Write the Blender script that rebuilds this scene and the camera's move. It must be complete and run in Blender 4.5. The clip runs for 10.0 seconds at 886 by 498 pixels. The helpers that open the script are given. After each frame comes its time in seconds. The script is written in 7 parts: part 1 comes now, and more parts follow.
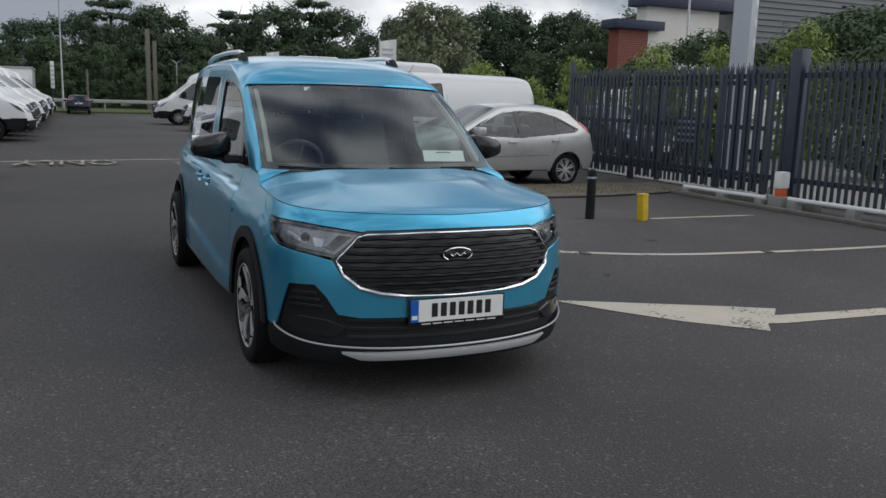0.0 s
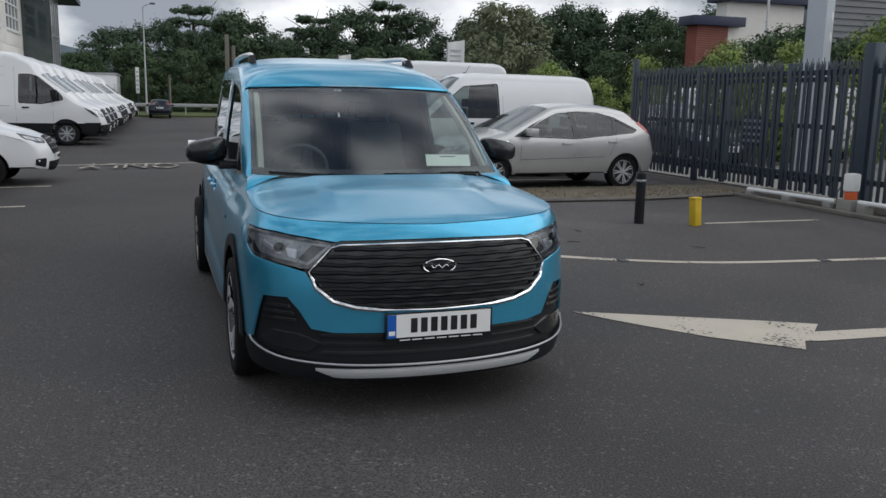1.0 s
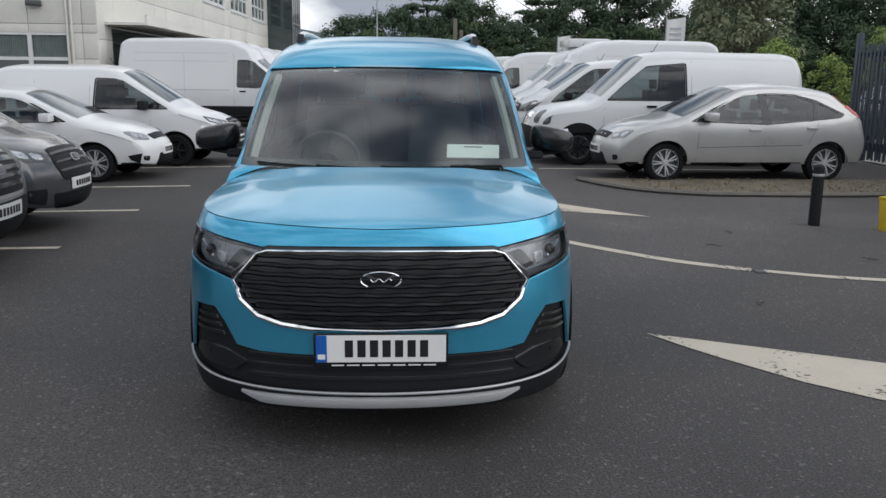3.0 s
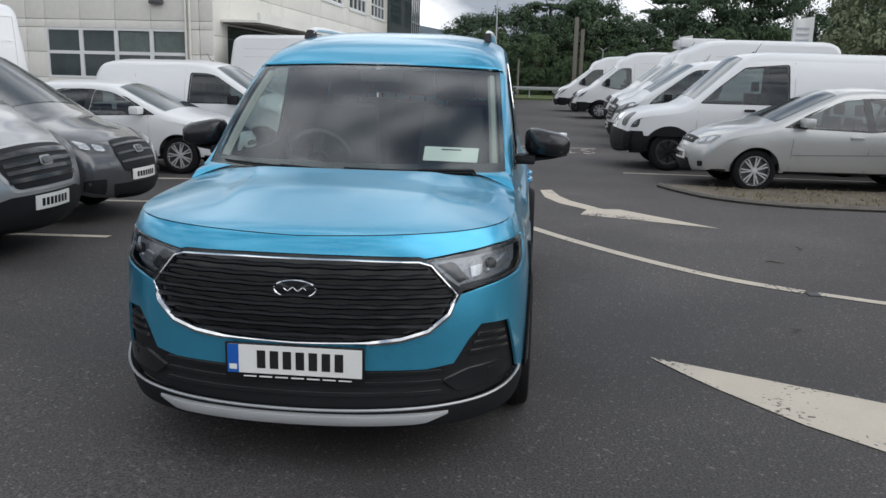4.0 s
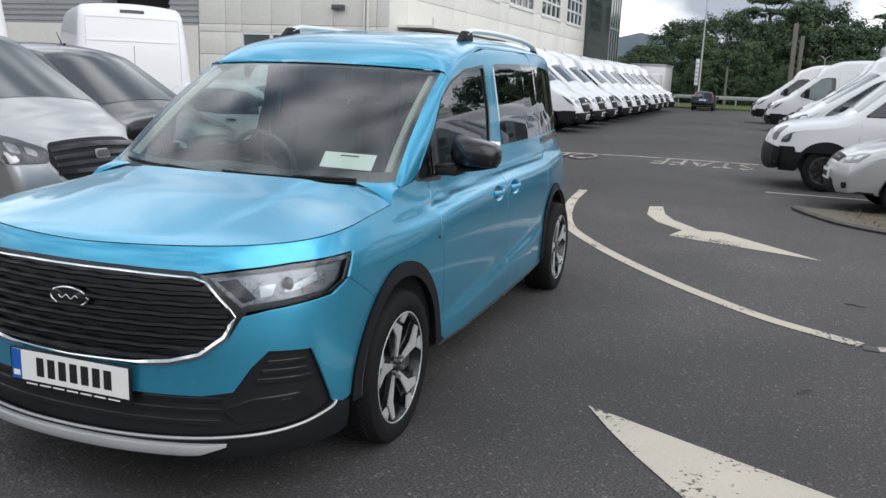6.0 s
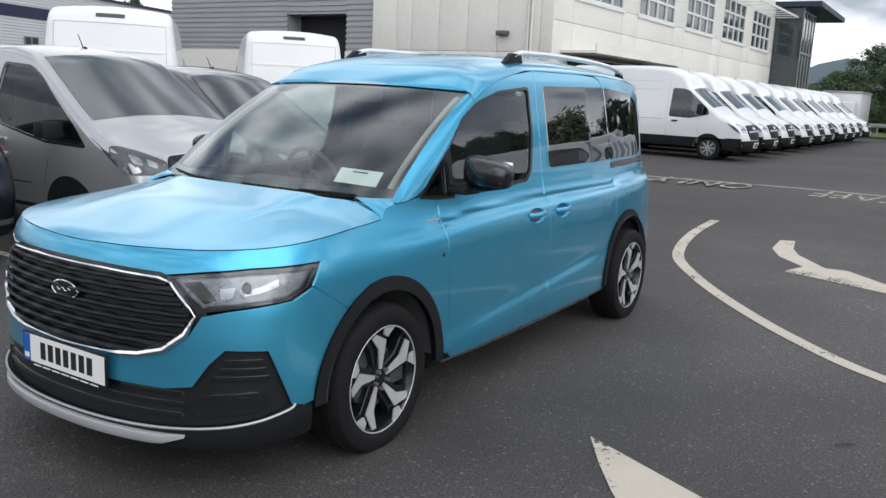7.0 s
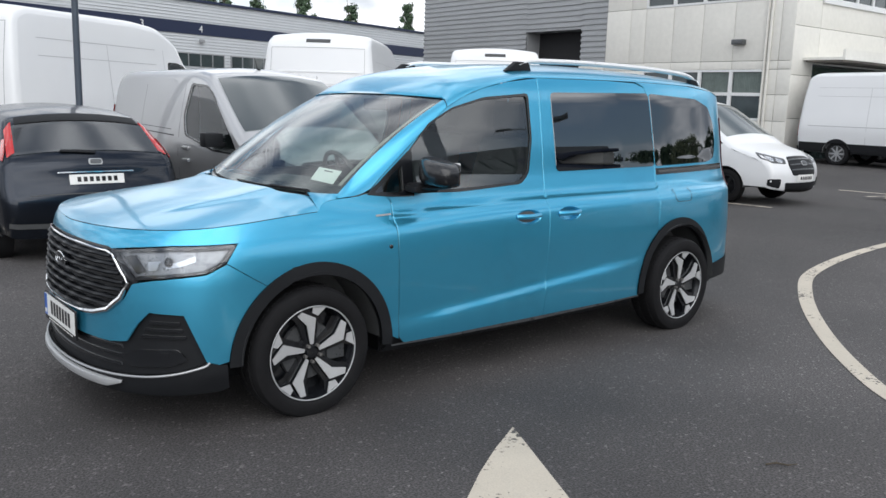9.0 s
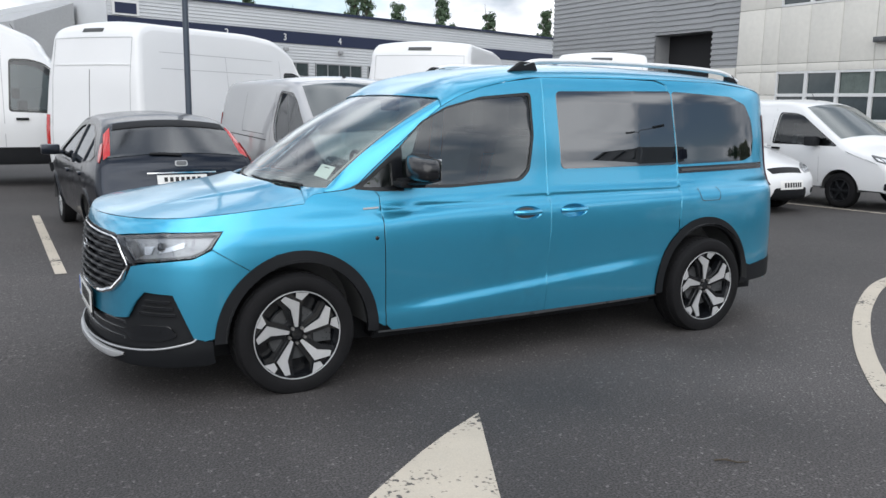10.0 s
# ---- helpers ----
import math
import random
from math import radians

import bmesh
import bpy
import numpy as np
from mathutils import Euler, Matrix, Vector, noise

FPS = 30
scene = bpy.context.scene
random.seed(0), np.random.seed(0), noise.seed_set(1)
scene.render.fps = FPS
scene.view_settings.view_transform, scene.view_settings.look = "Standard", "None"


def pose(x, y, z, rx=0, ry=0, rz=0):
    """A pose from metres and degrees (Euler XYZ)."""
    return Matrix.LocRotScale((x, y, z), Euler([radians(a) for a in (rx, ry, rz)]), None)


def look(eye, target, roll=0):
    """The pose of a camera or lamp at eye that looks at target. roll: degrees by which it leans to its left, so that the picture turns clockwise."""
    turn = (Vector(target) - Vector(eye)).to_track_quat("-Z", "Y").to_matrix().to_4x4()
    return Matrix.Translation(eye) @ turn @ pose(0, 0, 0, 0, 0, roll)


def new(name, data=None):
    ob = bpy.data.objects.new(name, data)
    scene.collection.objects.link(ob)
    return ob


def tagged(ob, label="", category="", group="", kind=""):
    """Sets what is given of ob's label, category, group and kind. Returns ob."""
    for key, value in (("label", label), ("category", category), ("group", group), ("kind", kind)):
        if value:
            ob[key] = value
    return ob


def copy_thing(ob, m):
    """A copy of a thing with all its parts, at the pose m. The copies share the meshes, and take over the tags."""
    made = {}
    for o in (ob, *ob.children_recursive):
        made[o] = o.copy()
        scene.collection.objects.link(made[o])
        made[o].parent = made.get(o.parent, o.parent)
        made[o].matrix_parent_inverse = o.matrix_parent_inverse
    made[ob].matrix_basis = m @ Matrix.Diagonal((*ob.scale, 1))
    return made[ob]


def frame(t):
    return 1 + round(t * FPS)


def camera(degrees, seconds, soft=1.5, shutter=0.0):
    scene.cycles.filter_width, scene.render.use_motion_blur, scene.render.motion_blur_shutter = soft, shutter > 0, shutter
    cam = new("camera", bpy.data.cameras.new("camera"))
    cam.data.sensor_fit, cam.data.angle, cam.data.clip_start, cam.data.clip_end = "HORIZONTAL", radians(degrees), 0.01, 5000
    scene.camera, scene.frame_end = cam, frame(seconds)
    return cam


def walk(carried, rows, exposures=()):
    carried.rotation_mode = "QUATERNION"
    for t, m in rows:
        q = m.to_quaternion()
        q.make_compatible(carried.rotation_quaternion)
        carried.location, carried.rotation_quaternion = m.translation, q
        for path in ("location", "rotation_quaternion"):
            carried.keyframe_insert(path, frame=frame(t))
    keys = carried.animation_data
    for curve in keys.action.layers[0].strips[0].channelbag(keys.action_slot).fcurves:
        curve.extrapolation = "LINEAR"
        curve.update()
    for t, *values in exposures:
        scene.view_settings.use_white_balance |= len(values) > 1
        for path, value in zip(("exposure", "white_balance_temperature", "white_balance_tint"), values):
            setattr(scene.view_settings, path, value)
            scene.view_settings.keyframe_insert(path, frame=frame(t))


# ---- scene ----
cam = camera(55.9, 10.0)
PATH = [
    (0, (4.757, -1.732, 1.505), (2.952, -0.944, 1.156), 1.7),
    (0.5, (4.679, -1.517, 1.515), (2.854, -0.779, 1.159), 1.3),
    (1, (4.673, -1.192, 1.519), (2.802, -0.578, 1.168), 1.1),
    (1.5, (4.543, -0.909, 1.506), (2.641, -0.404, 1.148), 1.2),
    (2, (4.401, -0.613, 1.523), (2.496, -0.128, 1.154), 1.5),
    (2.5, (4.329, -0.199, 1.527), (2.387, 0.097, 1.147), 0.9),
    (2.7, (4.284, -0.062, 1.528), (2.332, 0.131, 1.139), 0.6),
    (3.8, (3.953, 0.747, 1.526), (2.0, 0.596, 1.121), 1.5),
    (4, (3.915, 0.903, 1.538), (1.968, 0.688, 1.132), 1.4),
    (4.5, (3.703, 1.23, 1.531), (1.782, 0.861, 1.117), 2.0),
    (5, (3.504, 1.527, 1.539), (1.596, 1.103, 1.115), 2.2),
    (5.5, (3.341, 1.916, 1.558), (1.462, 1.36, 1.159), 2.1),
    (5.7, (3.265, 2.048, 1.55), (1.399, 1.446, 1.154), 2.0),
    (6.8, (2.863, 2.846, 1.551), (1.174, 1.851, 1.154), 2.9),
    (7, (2.811, 2.998, 1.562), (1.163, 1.926, 1.196), 2.7),
    (7.5, (2.628, 3.342, 1.566), (1.127, 2.071, 1.204), 3.0),
    (8, (2.465, 3.721, 1.565), (1.028, 2.372, 1.226), 2.8),
    (8.5, (2.283, 4.121, 1.57), (0.924, 2.695, 1.226), 2.1),
    (9, (1.979, 4.394, 1.572), (0.758, 2.85, 1.219), 1.7),
    (9.5, (1.699, 4.765, 1.562), (0.643, 3.103, 1.214), 1.4),
    (10, (1.372, 5.043, 1.545), (0.437, 3.308, 1.202), 0.9),
]
EXPOSURES = [(0.0, -0.26), (2.5, -0.06), (4.5, 0.14), (5.5, 0.30), (7.5, 0.36), (10.0, 0.44)]
walk(cam, [(t, look(eye, target, roll)) for t, eye, target, roll in PATH], EXPOSURES)

# ---- world and sun: bright broken cloud ----
SUN_AZ, SUN_EL = radians(66), radians(34)
world = bpy.data.worlds.new("sky")
scene.world = world
world.use_nodes = True
wn, wl = world.node_tree.nodes, world.node_tree.links
wn.clear()
w_out, w_bg = wn.new("ShaderNodeOutputWorld"), wn.new("ShaderNodeBackground")
w_sky = wn.new("ShaderNodeTexSky")
w_sky.sky_type, w_sky.sun_disc = "NISHITA", False
w_sky.sun_elevation, w_sky.sun_rotation = SUN_EL, radians(90) - SUN_AZ
w_co, w_map = wn.new("ShaderNodeTexCoord"), wn.new("ShaderNodeMapping")
w_map.inputs["Scale"].default_value = (1.0, 1.0, 1.9)
w_n1, w_n2 = wn.new("ShaderNodeTexNoise"), wn.new("ShaderNodeTexNoise")
w_n1.inputs["Scale"].default_value, w_n1.inputs["Detail"].default_value = 2.3, 7.0
w_n2.inputs["Scale"].default_value, w_n2.inputs["Detail"].default_value = 4.6, 6.0
w_r1, w_r2 = wn.new("ShaderNodeValToRGB"), wn.new("ShaderNodeValToRGB")
w_r1.color_ramp.elements[0].position, w_r1.color_ramp.elements[1].position = 0.36, 0.47
w_r2.color_ramp.elements[0].position, w_r2.color_ramp.elements[1].position = 0.40, 0.62
w_r2.color_ramp.elements[0].color = (3.9, 4.35, 5.1, 1)
w_r2.color_ramp.elements[1].color = (14.0, 14.3, 14.7, 1)
w_mix = wn.new("ShaderNodeMix")
w_mix.data_type = "RGBA"
wl.new(w_co.outputs["Generated"], w_map.inputs["Vector"])
for n in (w_n1, w_n2):
    wl.new(w_map.outputs["Vector"], n.inputs["Vector"])
wl.new(w_n1.outputs["Fac"], w_r1.inputs["Fac"])
wl.new(w_n2.outputs["Fac"], w_r2.inputs["Fac"])
wl.new(w_r1.outputs["Color"], w_mix.inputs[0])
wl.new(w_sky.outputs["Color"], w_mix.inputs[6])
wl.new(w_r2.outputs["Color"], w_mix.inputs[7])
w_sep, w_up, w_dome = wn.new("ShaderNodeSeparateXYZ"), wn.new("ShaderNodeMapRange"), wn.new("ShaderNodeVectorMath")
w_up.inputs["From Min"].default_value, w_up.inputs["From Max"].default_value = 0.05, 0.95
w_up.inputs["To Min"].default_value, w_up.inputs["To Max"].default_value = 0.95, 1.08
w_dome.operation = "SCALE"
wl.new(w_co.outputs["Generated"], w_sep.inputs[0])
wl.new(w_sep.outputs["Z"], w_up.inputs["Value"])
wl.new(w_mix.outputs[2], w_dome.inputs[0])
wl.new(w_up.outputs["Result"], w_dome.inputs["Scale"])
wl.new(w_dome.outputs["Vector"], w_bg.inputs["Color"])
wl.new(w_bg.outputs["Background"], w_out.inputs["Surface"])
w_bg.inputs["Strength"].default_value = 0.100
sun = new("sun", bpy.data.lights.new("sun", "SUN"))
sun.data.energy, sun.data.angle, sun.data.color = 1.1, radians(70), (1.0, 0.99, 0.97)
sun.matrix_world = look((30 * math.cos(SUN_AZ), 30 * math.sin(SUN_AZ), 30 * math.tan(SUN_EL)), (0, 0, 0))

# ---- materials ----
def mat(name, base, rough=0.5, metal=0.0, var=0.12, scale=8.0, fine=90.0, bump=0.0, coat=0.0, spec=0.5, rvar=0.06, objvar=0.0):
    """A principled surface whose colour and gloss vary at two scales, with fine relief."""
    m = bpy.data.materials.new(name)
    m.use_nodes = True
    nt = m.node_tree
    b = nt.nodes["Principled BSDF"]
    b.inputs["Roughness"].default_value, b.inputs["Metallic"].default_value = rough, metal
    b.inputs["Coat Weight"].default_value, b.inputs["Coat Roughness"].default_value = coat, 0.03
    b.inputs["Specular IOR Level"].default_value = spec
    b.inputs["Base Color"].default_value = (*base, 1)
    if var or rvar or bump:
        co = nt.nodes.new("ShaderNodeTexCoord")
        n1, n2 = nt.nodes.new("ShaderNodeTexNoise"), nt.nodes.new("ShaderNodeTexNoise")
        n1.inputs["Scale"].default_value, n1.inputs["Detail"].default_value = scale, 5
        n2.inputs["Scale"].default_value, n2.inputs["Detail"].default_value = fine, 3
        add = nt.nodes.new("ShaderNodeMath")
        add.operation = "ADD"
        for n in (n1, n2):
            nt.links.new(co.outputs["Object"], n.inputs["Vector"])
        nt.links.new(n1.outputs["Fac"], add.inputs[0])
        nt.links.new(n2.outputs["Fac"], add.inputs[1])
        rng = nt.nodes.new("ShaderNodeMapRange")
        rng.inputs["From Min"].default_value, rng.inputs["From Max"].default_value = 0.6, 1.4
        rng.inputs["To Min"].default_value, rng.inputs["To Max"].default_value = 1 - var, 1 + var
        nt.links.new(add.outputs[0], rng.inputs["Value"])
        hsv = nt.nodes.new("ShaderNodeHueSaturation")
        hsv.inputs["Color"].default_value = (*base, 1)
        if objvar:
            oi, mr, mul = nt.nodes.new("ShaderNodeObjectInfo"), nt.nodes.new("ShaderNodeMapRange"), nt.nodes.new("ShaderNodeMath")
            mr.inputs["To Min"].default_value, mr.inputs["To Max"].default_value = 1 - objvar, 1 + objvar
            mul.operation = "MULTIPLY"
            nt.links.new(oi.outputs["Random"], mr.inputs["Value"])
            nt.links.new(mr.outputs["Result"], mul.inputs[0])
            nt.links.new(rng.outputs["Result"], mul.inputs[1])
            nt.links.new(mul.outputs[0], hsv.inputs["Value"])
        else:
            nt.links.new(rng.outputs["Result"], hsv.inputs["Value"])
        nt.links.new(hsv.outputs["Color"], b.inputs["Base Color"])
        r2 = nt.nodes.new("ShaderNodeMapRange")
        r2.inputs["From Min"].default_value, r2.inputs["From Max"].default_value = 0.6, 1.4
        r2.inputs["To Min"].default_value, r2.inputs["To Max"].default_value = max(0.01, rough - rvar), min(1, rough + rvar)
        nt.links.new(add.outputs[0], r2.inputs["Value"])
        nt.links.new(r2.outputs["Result"], b.inputs["Roughness"])
        if bump:
            bp = nt.nodes.new("ShaderNodeBump")
            bp.inputs["Strength"].default_value, bp.inputs["Distance"].default_value = 1.0, bump
            nt.links.new(n2.outputs["Fac"], bp.inputs["Height"])
            nt.links.new(bp.outputs["Normal"], b.inputs["Normal"])
    return m


def glass(name, tint, clear, rough=0.01, ior=1.52):
    """A pane: clear part lets light through in its tint, the rest is dark and glossy."""
    m = bpy.data.materials.new(name)
    m.use_nodes = True
    nt = m.node_tree
    nt.nodes.clear()
    out, mix = nt.nodes.new("ShaderNodeOutputMaterial"), nt.nodes.new("ShaderNodeMixShader")
    tr, gl, fr = nt.nodes.new("ShaderNodeBsdfTransparent"), nt.nodes.new("ShaderNodeBsdfGlossy"), nt.nodes.new("ShaderNodeLayerWeight")
    tr.inputs["Color"].default_value = (*[c * clear for c in tint], 1)
    gl.inputs["Roughness"].default_value = rough
    gl.inputs["Color"].default_value = (0.95, 0.97, 1.0, 1)
    # share of gloss: twice the facing value of one surface, rising to one at a grazing view
    f0 = min(0.5, 1.6 * ((ior - 1) / (ior + 1)) ** 2)
    fr.inputs["Blend"].default_value = 0.5
    pw, ma = nt.nodes.new("ShaderNodeMath"), nt.nodes.new("ShaderNodeMath")
    pw.operation, ma.operation = "POWER", "MULTIPLY_ADD"
    pw.inputs[1].default_value, ma.inputs[1].default_value, ma.inputs[2].default_value = 5.0, 1 - f0, f0
    nt.links.new(fr.outputs["Facing"], pw.inputs[0])
    nt.links.new(pw.outputs[0], ma.inputs[0])
    nt.links.new(ma.outputs[0], mix.inputs[0])
    nt.links.new(tr.outputs[0], mix.inputs[1])
    nt.links.new(gl.outputs[0], mix.inputs[2])
    nt.links.new(mix.outputs[0], out.inputs[0])
    return m


M_BLUE = mat("blue_metallic_paint", (0.058, 0.388, 0.605), 0.29, 0.74, 0.04, 1.5, 900, 0, 0.75, rvar=0.03)
M_BLUE.node_tree.nodes["Principled BSDF"].inputs["Coat Roughness"].default_value = 0.06
M_WHITE = mat("white_van_paint", (0.72, 0.73, 0.74), 0.30, 0, 0.035, 0.9, 500, 0, 0.5, rvar=0.03)
M_SILVER = mat("silver_paint", (0.44, 0.445, 0.455), 0.32, 0.62, 0.05, 1.2, 700, 0, 0.8)
M_CHAMPAGNE = mat("pale_silver_paint", (0.50, 0.505, 0.50), 0.30, 0.45, 0.05, 1.2, 700, 0, 0.8)
M_DARKGREY = mat("dark_grey_paint", (0.018, 0.023, 0.033), 0.28, 0.8, 0.06, 1.2, 700, 0, 0.5, spec=0.2)
M_GUNMETAL = mat("gunmetal_paint", (0.082, 0.085, 0.092), 0.28, 0.42, 0.06, 1.2, 700, 0, 1.0)
M_PLASTIC = mat("black_plastic", (0.011, 0.012, 0.014), 0.55, 0, 0.25, 6, 220, 0.0006, spec=0.22)
M_GLOSSBLACK = mat("gloss_black", (0.008, 0.009, 0.011), 0.22, 0, 0.1, 4, 100, 0, 0.25)
M_GRILLE = mat("satin_black_grille", (0.007, 0.008, 0.010), 0.42, 0, 0.2, 8, 200, 0, spec=0.22)
M_RUBBER = mat("tyre_rubber", (0.009, 0.009, 0.010), 0.75, 0, 0.3, 10, 60, 0.001, spec=0.2)
M_CHROME = mat("chrome", (0.80, 0.81, 0.82), 0.10, 1.0, 0.03, 5, 60)
M_ALU = mat("machined_alloy", (0.64, 0.65, 0.66), 0.34, 0.5, 0.06, 6, 200)
M_SATIN = mat("satin_silver_trim", (0.47, 0.48, 0.49), 0.40, 0.35, 0.06, 6, 200)
M_RAIL = mat("bright_anodised_rail", (0.78, 0.78, 0.78), 0.32, 0.25, 0.04, 6, 200)
M_BRAKE = mat("brake_steel", (0.30, 0.29, 0.28), 0.45, 0.8, 0.2, 12, 120)
M_CLEAR = glass("windscreen_glass", (0.82, 0.92, 0.88), 0.92, rough=0.12, ior=1.66)
M_DOORGLASS = glass("door_glass", (0.74, 0.86, 0.84), 0.58, ior=1.7)
M_PRIVACY = glass("privacy_glass", (0.5, 0.52, 0.55), 0.10, ior=1.95)
M_LENS = glass("lamp_lens", (0.95, 0.97, 1.0), 0.95)
M_CARGLASS = glass("parked_car_glass", (0.66, 0.76, 0.76), 0.58, ior=1.5)
M_CARSCREEN = glass("parked_car_screen", (0.62, 0.74, 0.72), 0.35, rough=0.10, ior=1.85)
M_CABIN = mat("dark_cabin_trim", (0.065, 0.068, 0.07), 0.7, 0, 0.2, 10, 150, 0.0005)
M_SEAT = mat("grey_seat_fabric", (0.085, 0.088, 0.09), 0.85, 0, 0.2, 12, 260, 0.001)
M_HEADLINER = mat("pale_headliner", (0.34, 0.34, 0.32), 0.9, 0, 0.06, 8, 150)
M_PILLAR = mat("pale_pillar_trim", (0.30, 0.30, 0.28), 0.7, 0, 0.06, 8, 150)
M_PLATE = mat("plate_white", (0.78, 0.78, 0.76), 0.35, 0, 0.04, 8, 90)
M_PLATEBLUE = mat("plate_blue", (0.01, 0.10, 0.42), 0.35, 0, 0.05, 8, 90)
M_INK = mat("black_ink", (0.008, 0.008, 0.009), 0.5, 0, 0.1, 20, 90)
M_PAPER = mat("paper", (0.75, 0.78, 0.74), 0.7, 0, 0.05, 10, 100)
M_RED = mat("red_lamp", (0.45, 0.012, 0.012), 0.15, 0, 0.1, 20, 90, 0, 0.8)
M_SMOKED = mat("smoked_red_lamp", (0.07, 0.008, 0.010), 0.18, 0, 0.1, 20, 90, 0, 0.6)
M_ORANGE = mat("orange_plastic", (0.65, 0.12, 0.03), 0.5)
M_REFLECT = mat("lamp_reflector", (0.55, 0.57, 0.59), 0.22, 0.9, 0.1, 30, 90)
M_LAMPSILVER = mat("dull_lamp_reflector", (0.29, 0.30, 0.31), 0.30, 0.7, 0.25, 40, 160)
M_CLADDARK = mat("dark_ribbed_cladding", (0.17, 0.18, 0.19), 0.5, 0.2, 0.08, 0.6, 10)
M_LAMPDARK = mat("lamp_housing", (0.10, 0.105, 0.11), 0.3, 0.5, 0.15, 20, 90)
M_CLADWHITE = mat("white_wall_panel", (0.70, 0.685, 0.635), 0.6, 0, 0.07, 0.5, 6, 0.001)
M_CLADGREY = mat("grey_corrugated_cladding", (0.36, 0.37, 0.38), 0.45, 0.3, 0.08, 0.6, 10)
M_CLADPALE = mat("pale_corrugated_cladding", (0.60, 0.62, 0.64), 0.5, 0.1, 0.06, 0.6, 10)
M_NAVY = mat("navy_band", (0.012, 0.02, 0.055), 0.5, 0, 0.1, 1, 20)
M_DARKOPEN = mat("interior_shade_black", (0.012, 0.012, 0.014), 0.8, 0, 0.3, 2, 20)
M_FRAMEW = mat("white_window_frame", (0.70, 0.71, 0.71), 0.45, 0, 0.05, 2, 30)
M_BLDGLASS = mat("building_glass", (0.035, 0.05, 0.052), 0.06, 0, 0.25, 0.8, 4, 0, 0, 0.8, 0.02)
M_CURTAIN = mat("grey_green_curtain", (0.13, 0.16, 0.15), 0.9, 0, 0.3, 4, 40)
M_FENCE = mat("navy_fence_paint", (0.036, 0.050, 0.070), 0.45, 0.2, 0.2, 4, 60)
M_SIGNGREY = mat("pale_sign_panel", (0.44, 0.47, 0.52), 0.45, 0.1, 0.06, 1, 20)
M_BRICK = mat("red_brick", (0.20, 0.058, 0.042), 0.8, 0, 0.2, 2, 30, 0.002)
M_YELLOW = mat("yellow_bollard_paint", (0.62, 0.42, 0.02), 0.5, 0, 0.15, 12, 60)
M_STEEL = mat("galvanised_steel", (0.40, 0.41, 0.42), 0.45, 0.7, 0.12, 6, 60)
M_WOOD = mat("weathered_timber", (0.165, 0.150, 0.130), 0.8, 0, 0.25, 8, 60, 0.002)
M_KERB = mat("concrete_kerb", (0.27, 0.26, 0.24), 0.85, 0, 0.2, 5, 60, 0.002)
M_OLDKERB = mat("stained_old_kerb", (0.135, 0.125, 0.11), 0.9, 0, 0.35, 4, 60, 0.004)
M_STRAW = mat("dry_straw_grass", (0.20, 0.165, 0.085), 0.9, 0, 0.4, 3, 30)
M_JOINT = mat("panel_joint", (0.20, 0.195, 0.185), 0.8)
M_BARK = mat("bark", (0.07, 0.055, 0.04), 0.9, 0, 0.3, 6, 40, 0.01)
M_LEAFDARK = mat("dark_leaves", (0.066, 0.100, 0.060), 0.65, 0, 0.24, 0.35, 3.0, spec=0.12)
# blue-grey of distance haze is mixed into the hill's green
M_HILL = mat("haze_tinted_wooded_hill", (0.085, 0.115, 0.135), 0.9, 0, 0.2, 0.01, 0.08)
M_LEAFMID = mat("green_leaves", (0.082, 0.122, 0.064), 0.65, 0, 0.24, 0.4, 3.0, spec=0.12)
M_LEAFLIGHT = mat("bright_leaves", (0.21, 0.275, 0.085), 0.6, 0, 0.30, 0.8, 4.0, spec=0.12)
M_LEAFWILLOW = mat("grey_green_leaves", (0.18, 0.205, 0.125), 0.65, 0, 0.3, 0.6, 4.0, spec=0.12)

# ---- building tools ----
from mathutils.geometry import delaunay_2d_cdt


def curve(pts):
    """A smooth function through (x, y) pairs, without overshoot; flat beyond the ends."""
    xs, ys = [np.array(c, float) for c in zip(*pts)]
    h, d = np.diff(xs), np.diff(ys) / np.diff(xs)
    m = np.concatenate(([d[0]], [0 if a * b <= 0 else 2 * a * b / (a + b) for a, b in zip(d, d[1:])], [d[-1]]))

    def f(v):
        v = min(max(v, xs[0]), xs[-1])
        i = min(max(int(np.searchsorted(xs, v)) - 1, 0), len(h) - 1)
        t = (v - xs[i]) / h[i]
        return float(ys[i] * (1 + 2 * t) * (1 - t) ** 2 + h[i] * m[i] * t * (1 - t) ** 2 + ys[i + 1] * t * t * (3 - 2 * t) + h[i] * m[i + 1] * t * t * (t - 1))
    return f


def mesh_ob(name, verts, faces, material, parent=None, label="", normals=None, smooth=True):
    me = bpy.data.meshes.new(name)
    me.from_pydata([tuple(v) for v in verts], [], [tuple(f) for f in faces])
    me.materials.append(material)
    if smooth:
        me.polygons.foreach_set("use_smooth", [True] * len(me.polygons))
    me.update()
    if normals is not None:
        me.normals_split_custom_set_from_vertices([tuple(n) for n in normals])
    ob = new(name, me)
    ob.parent = parent
    if label:
        ob["label"] = label
    return ob


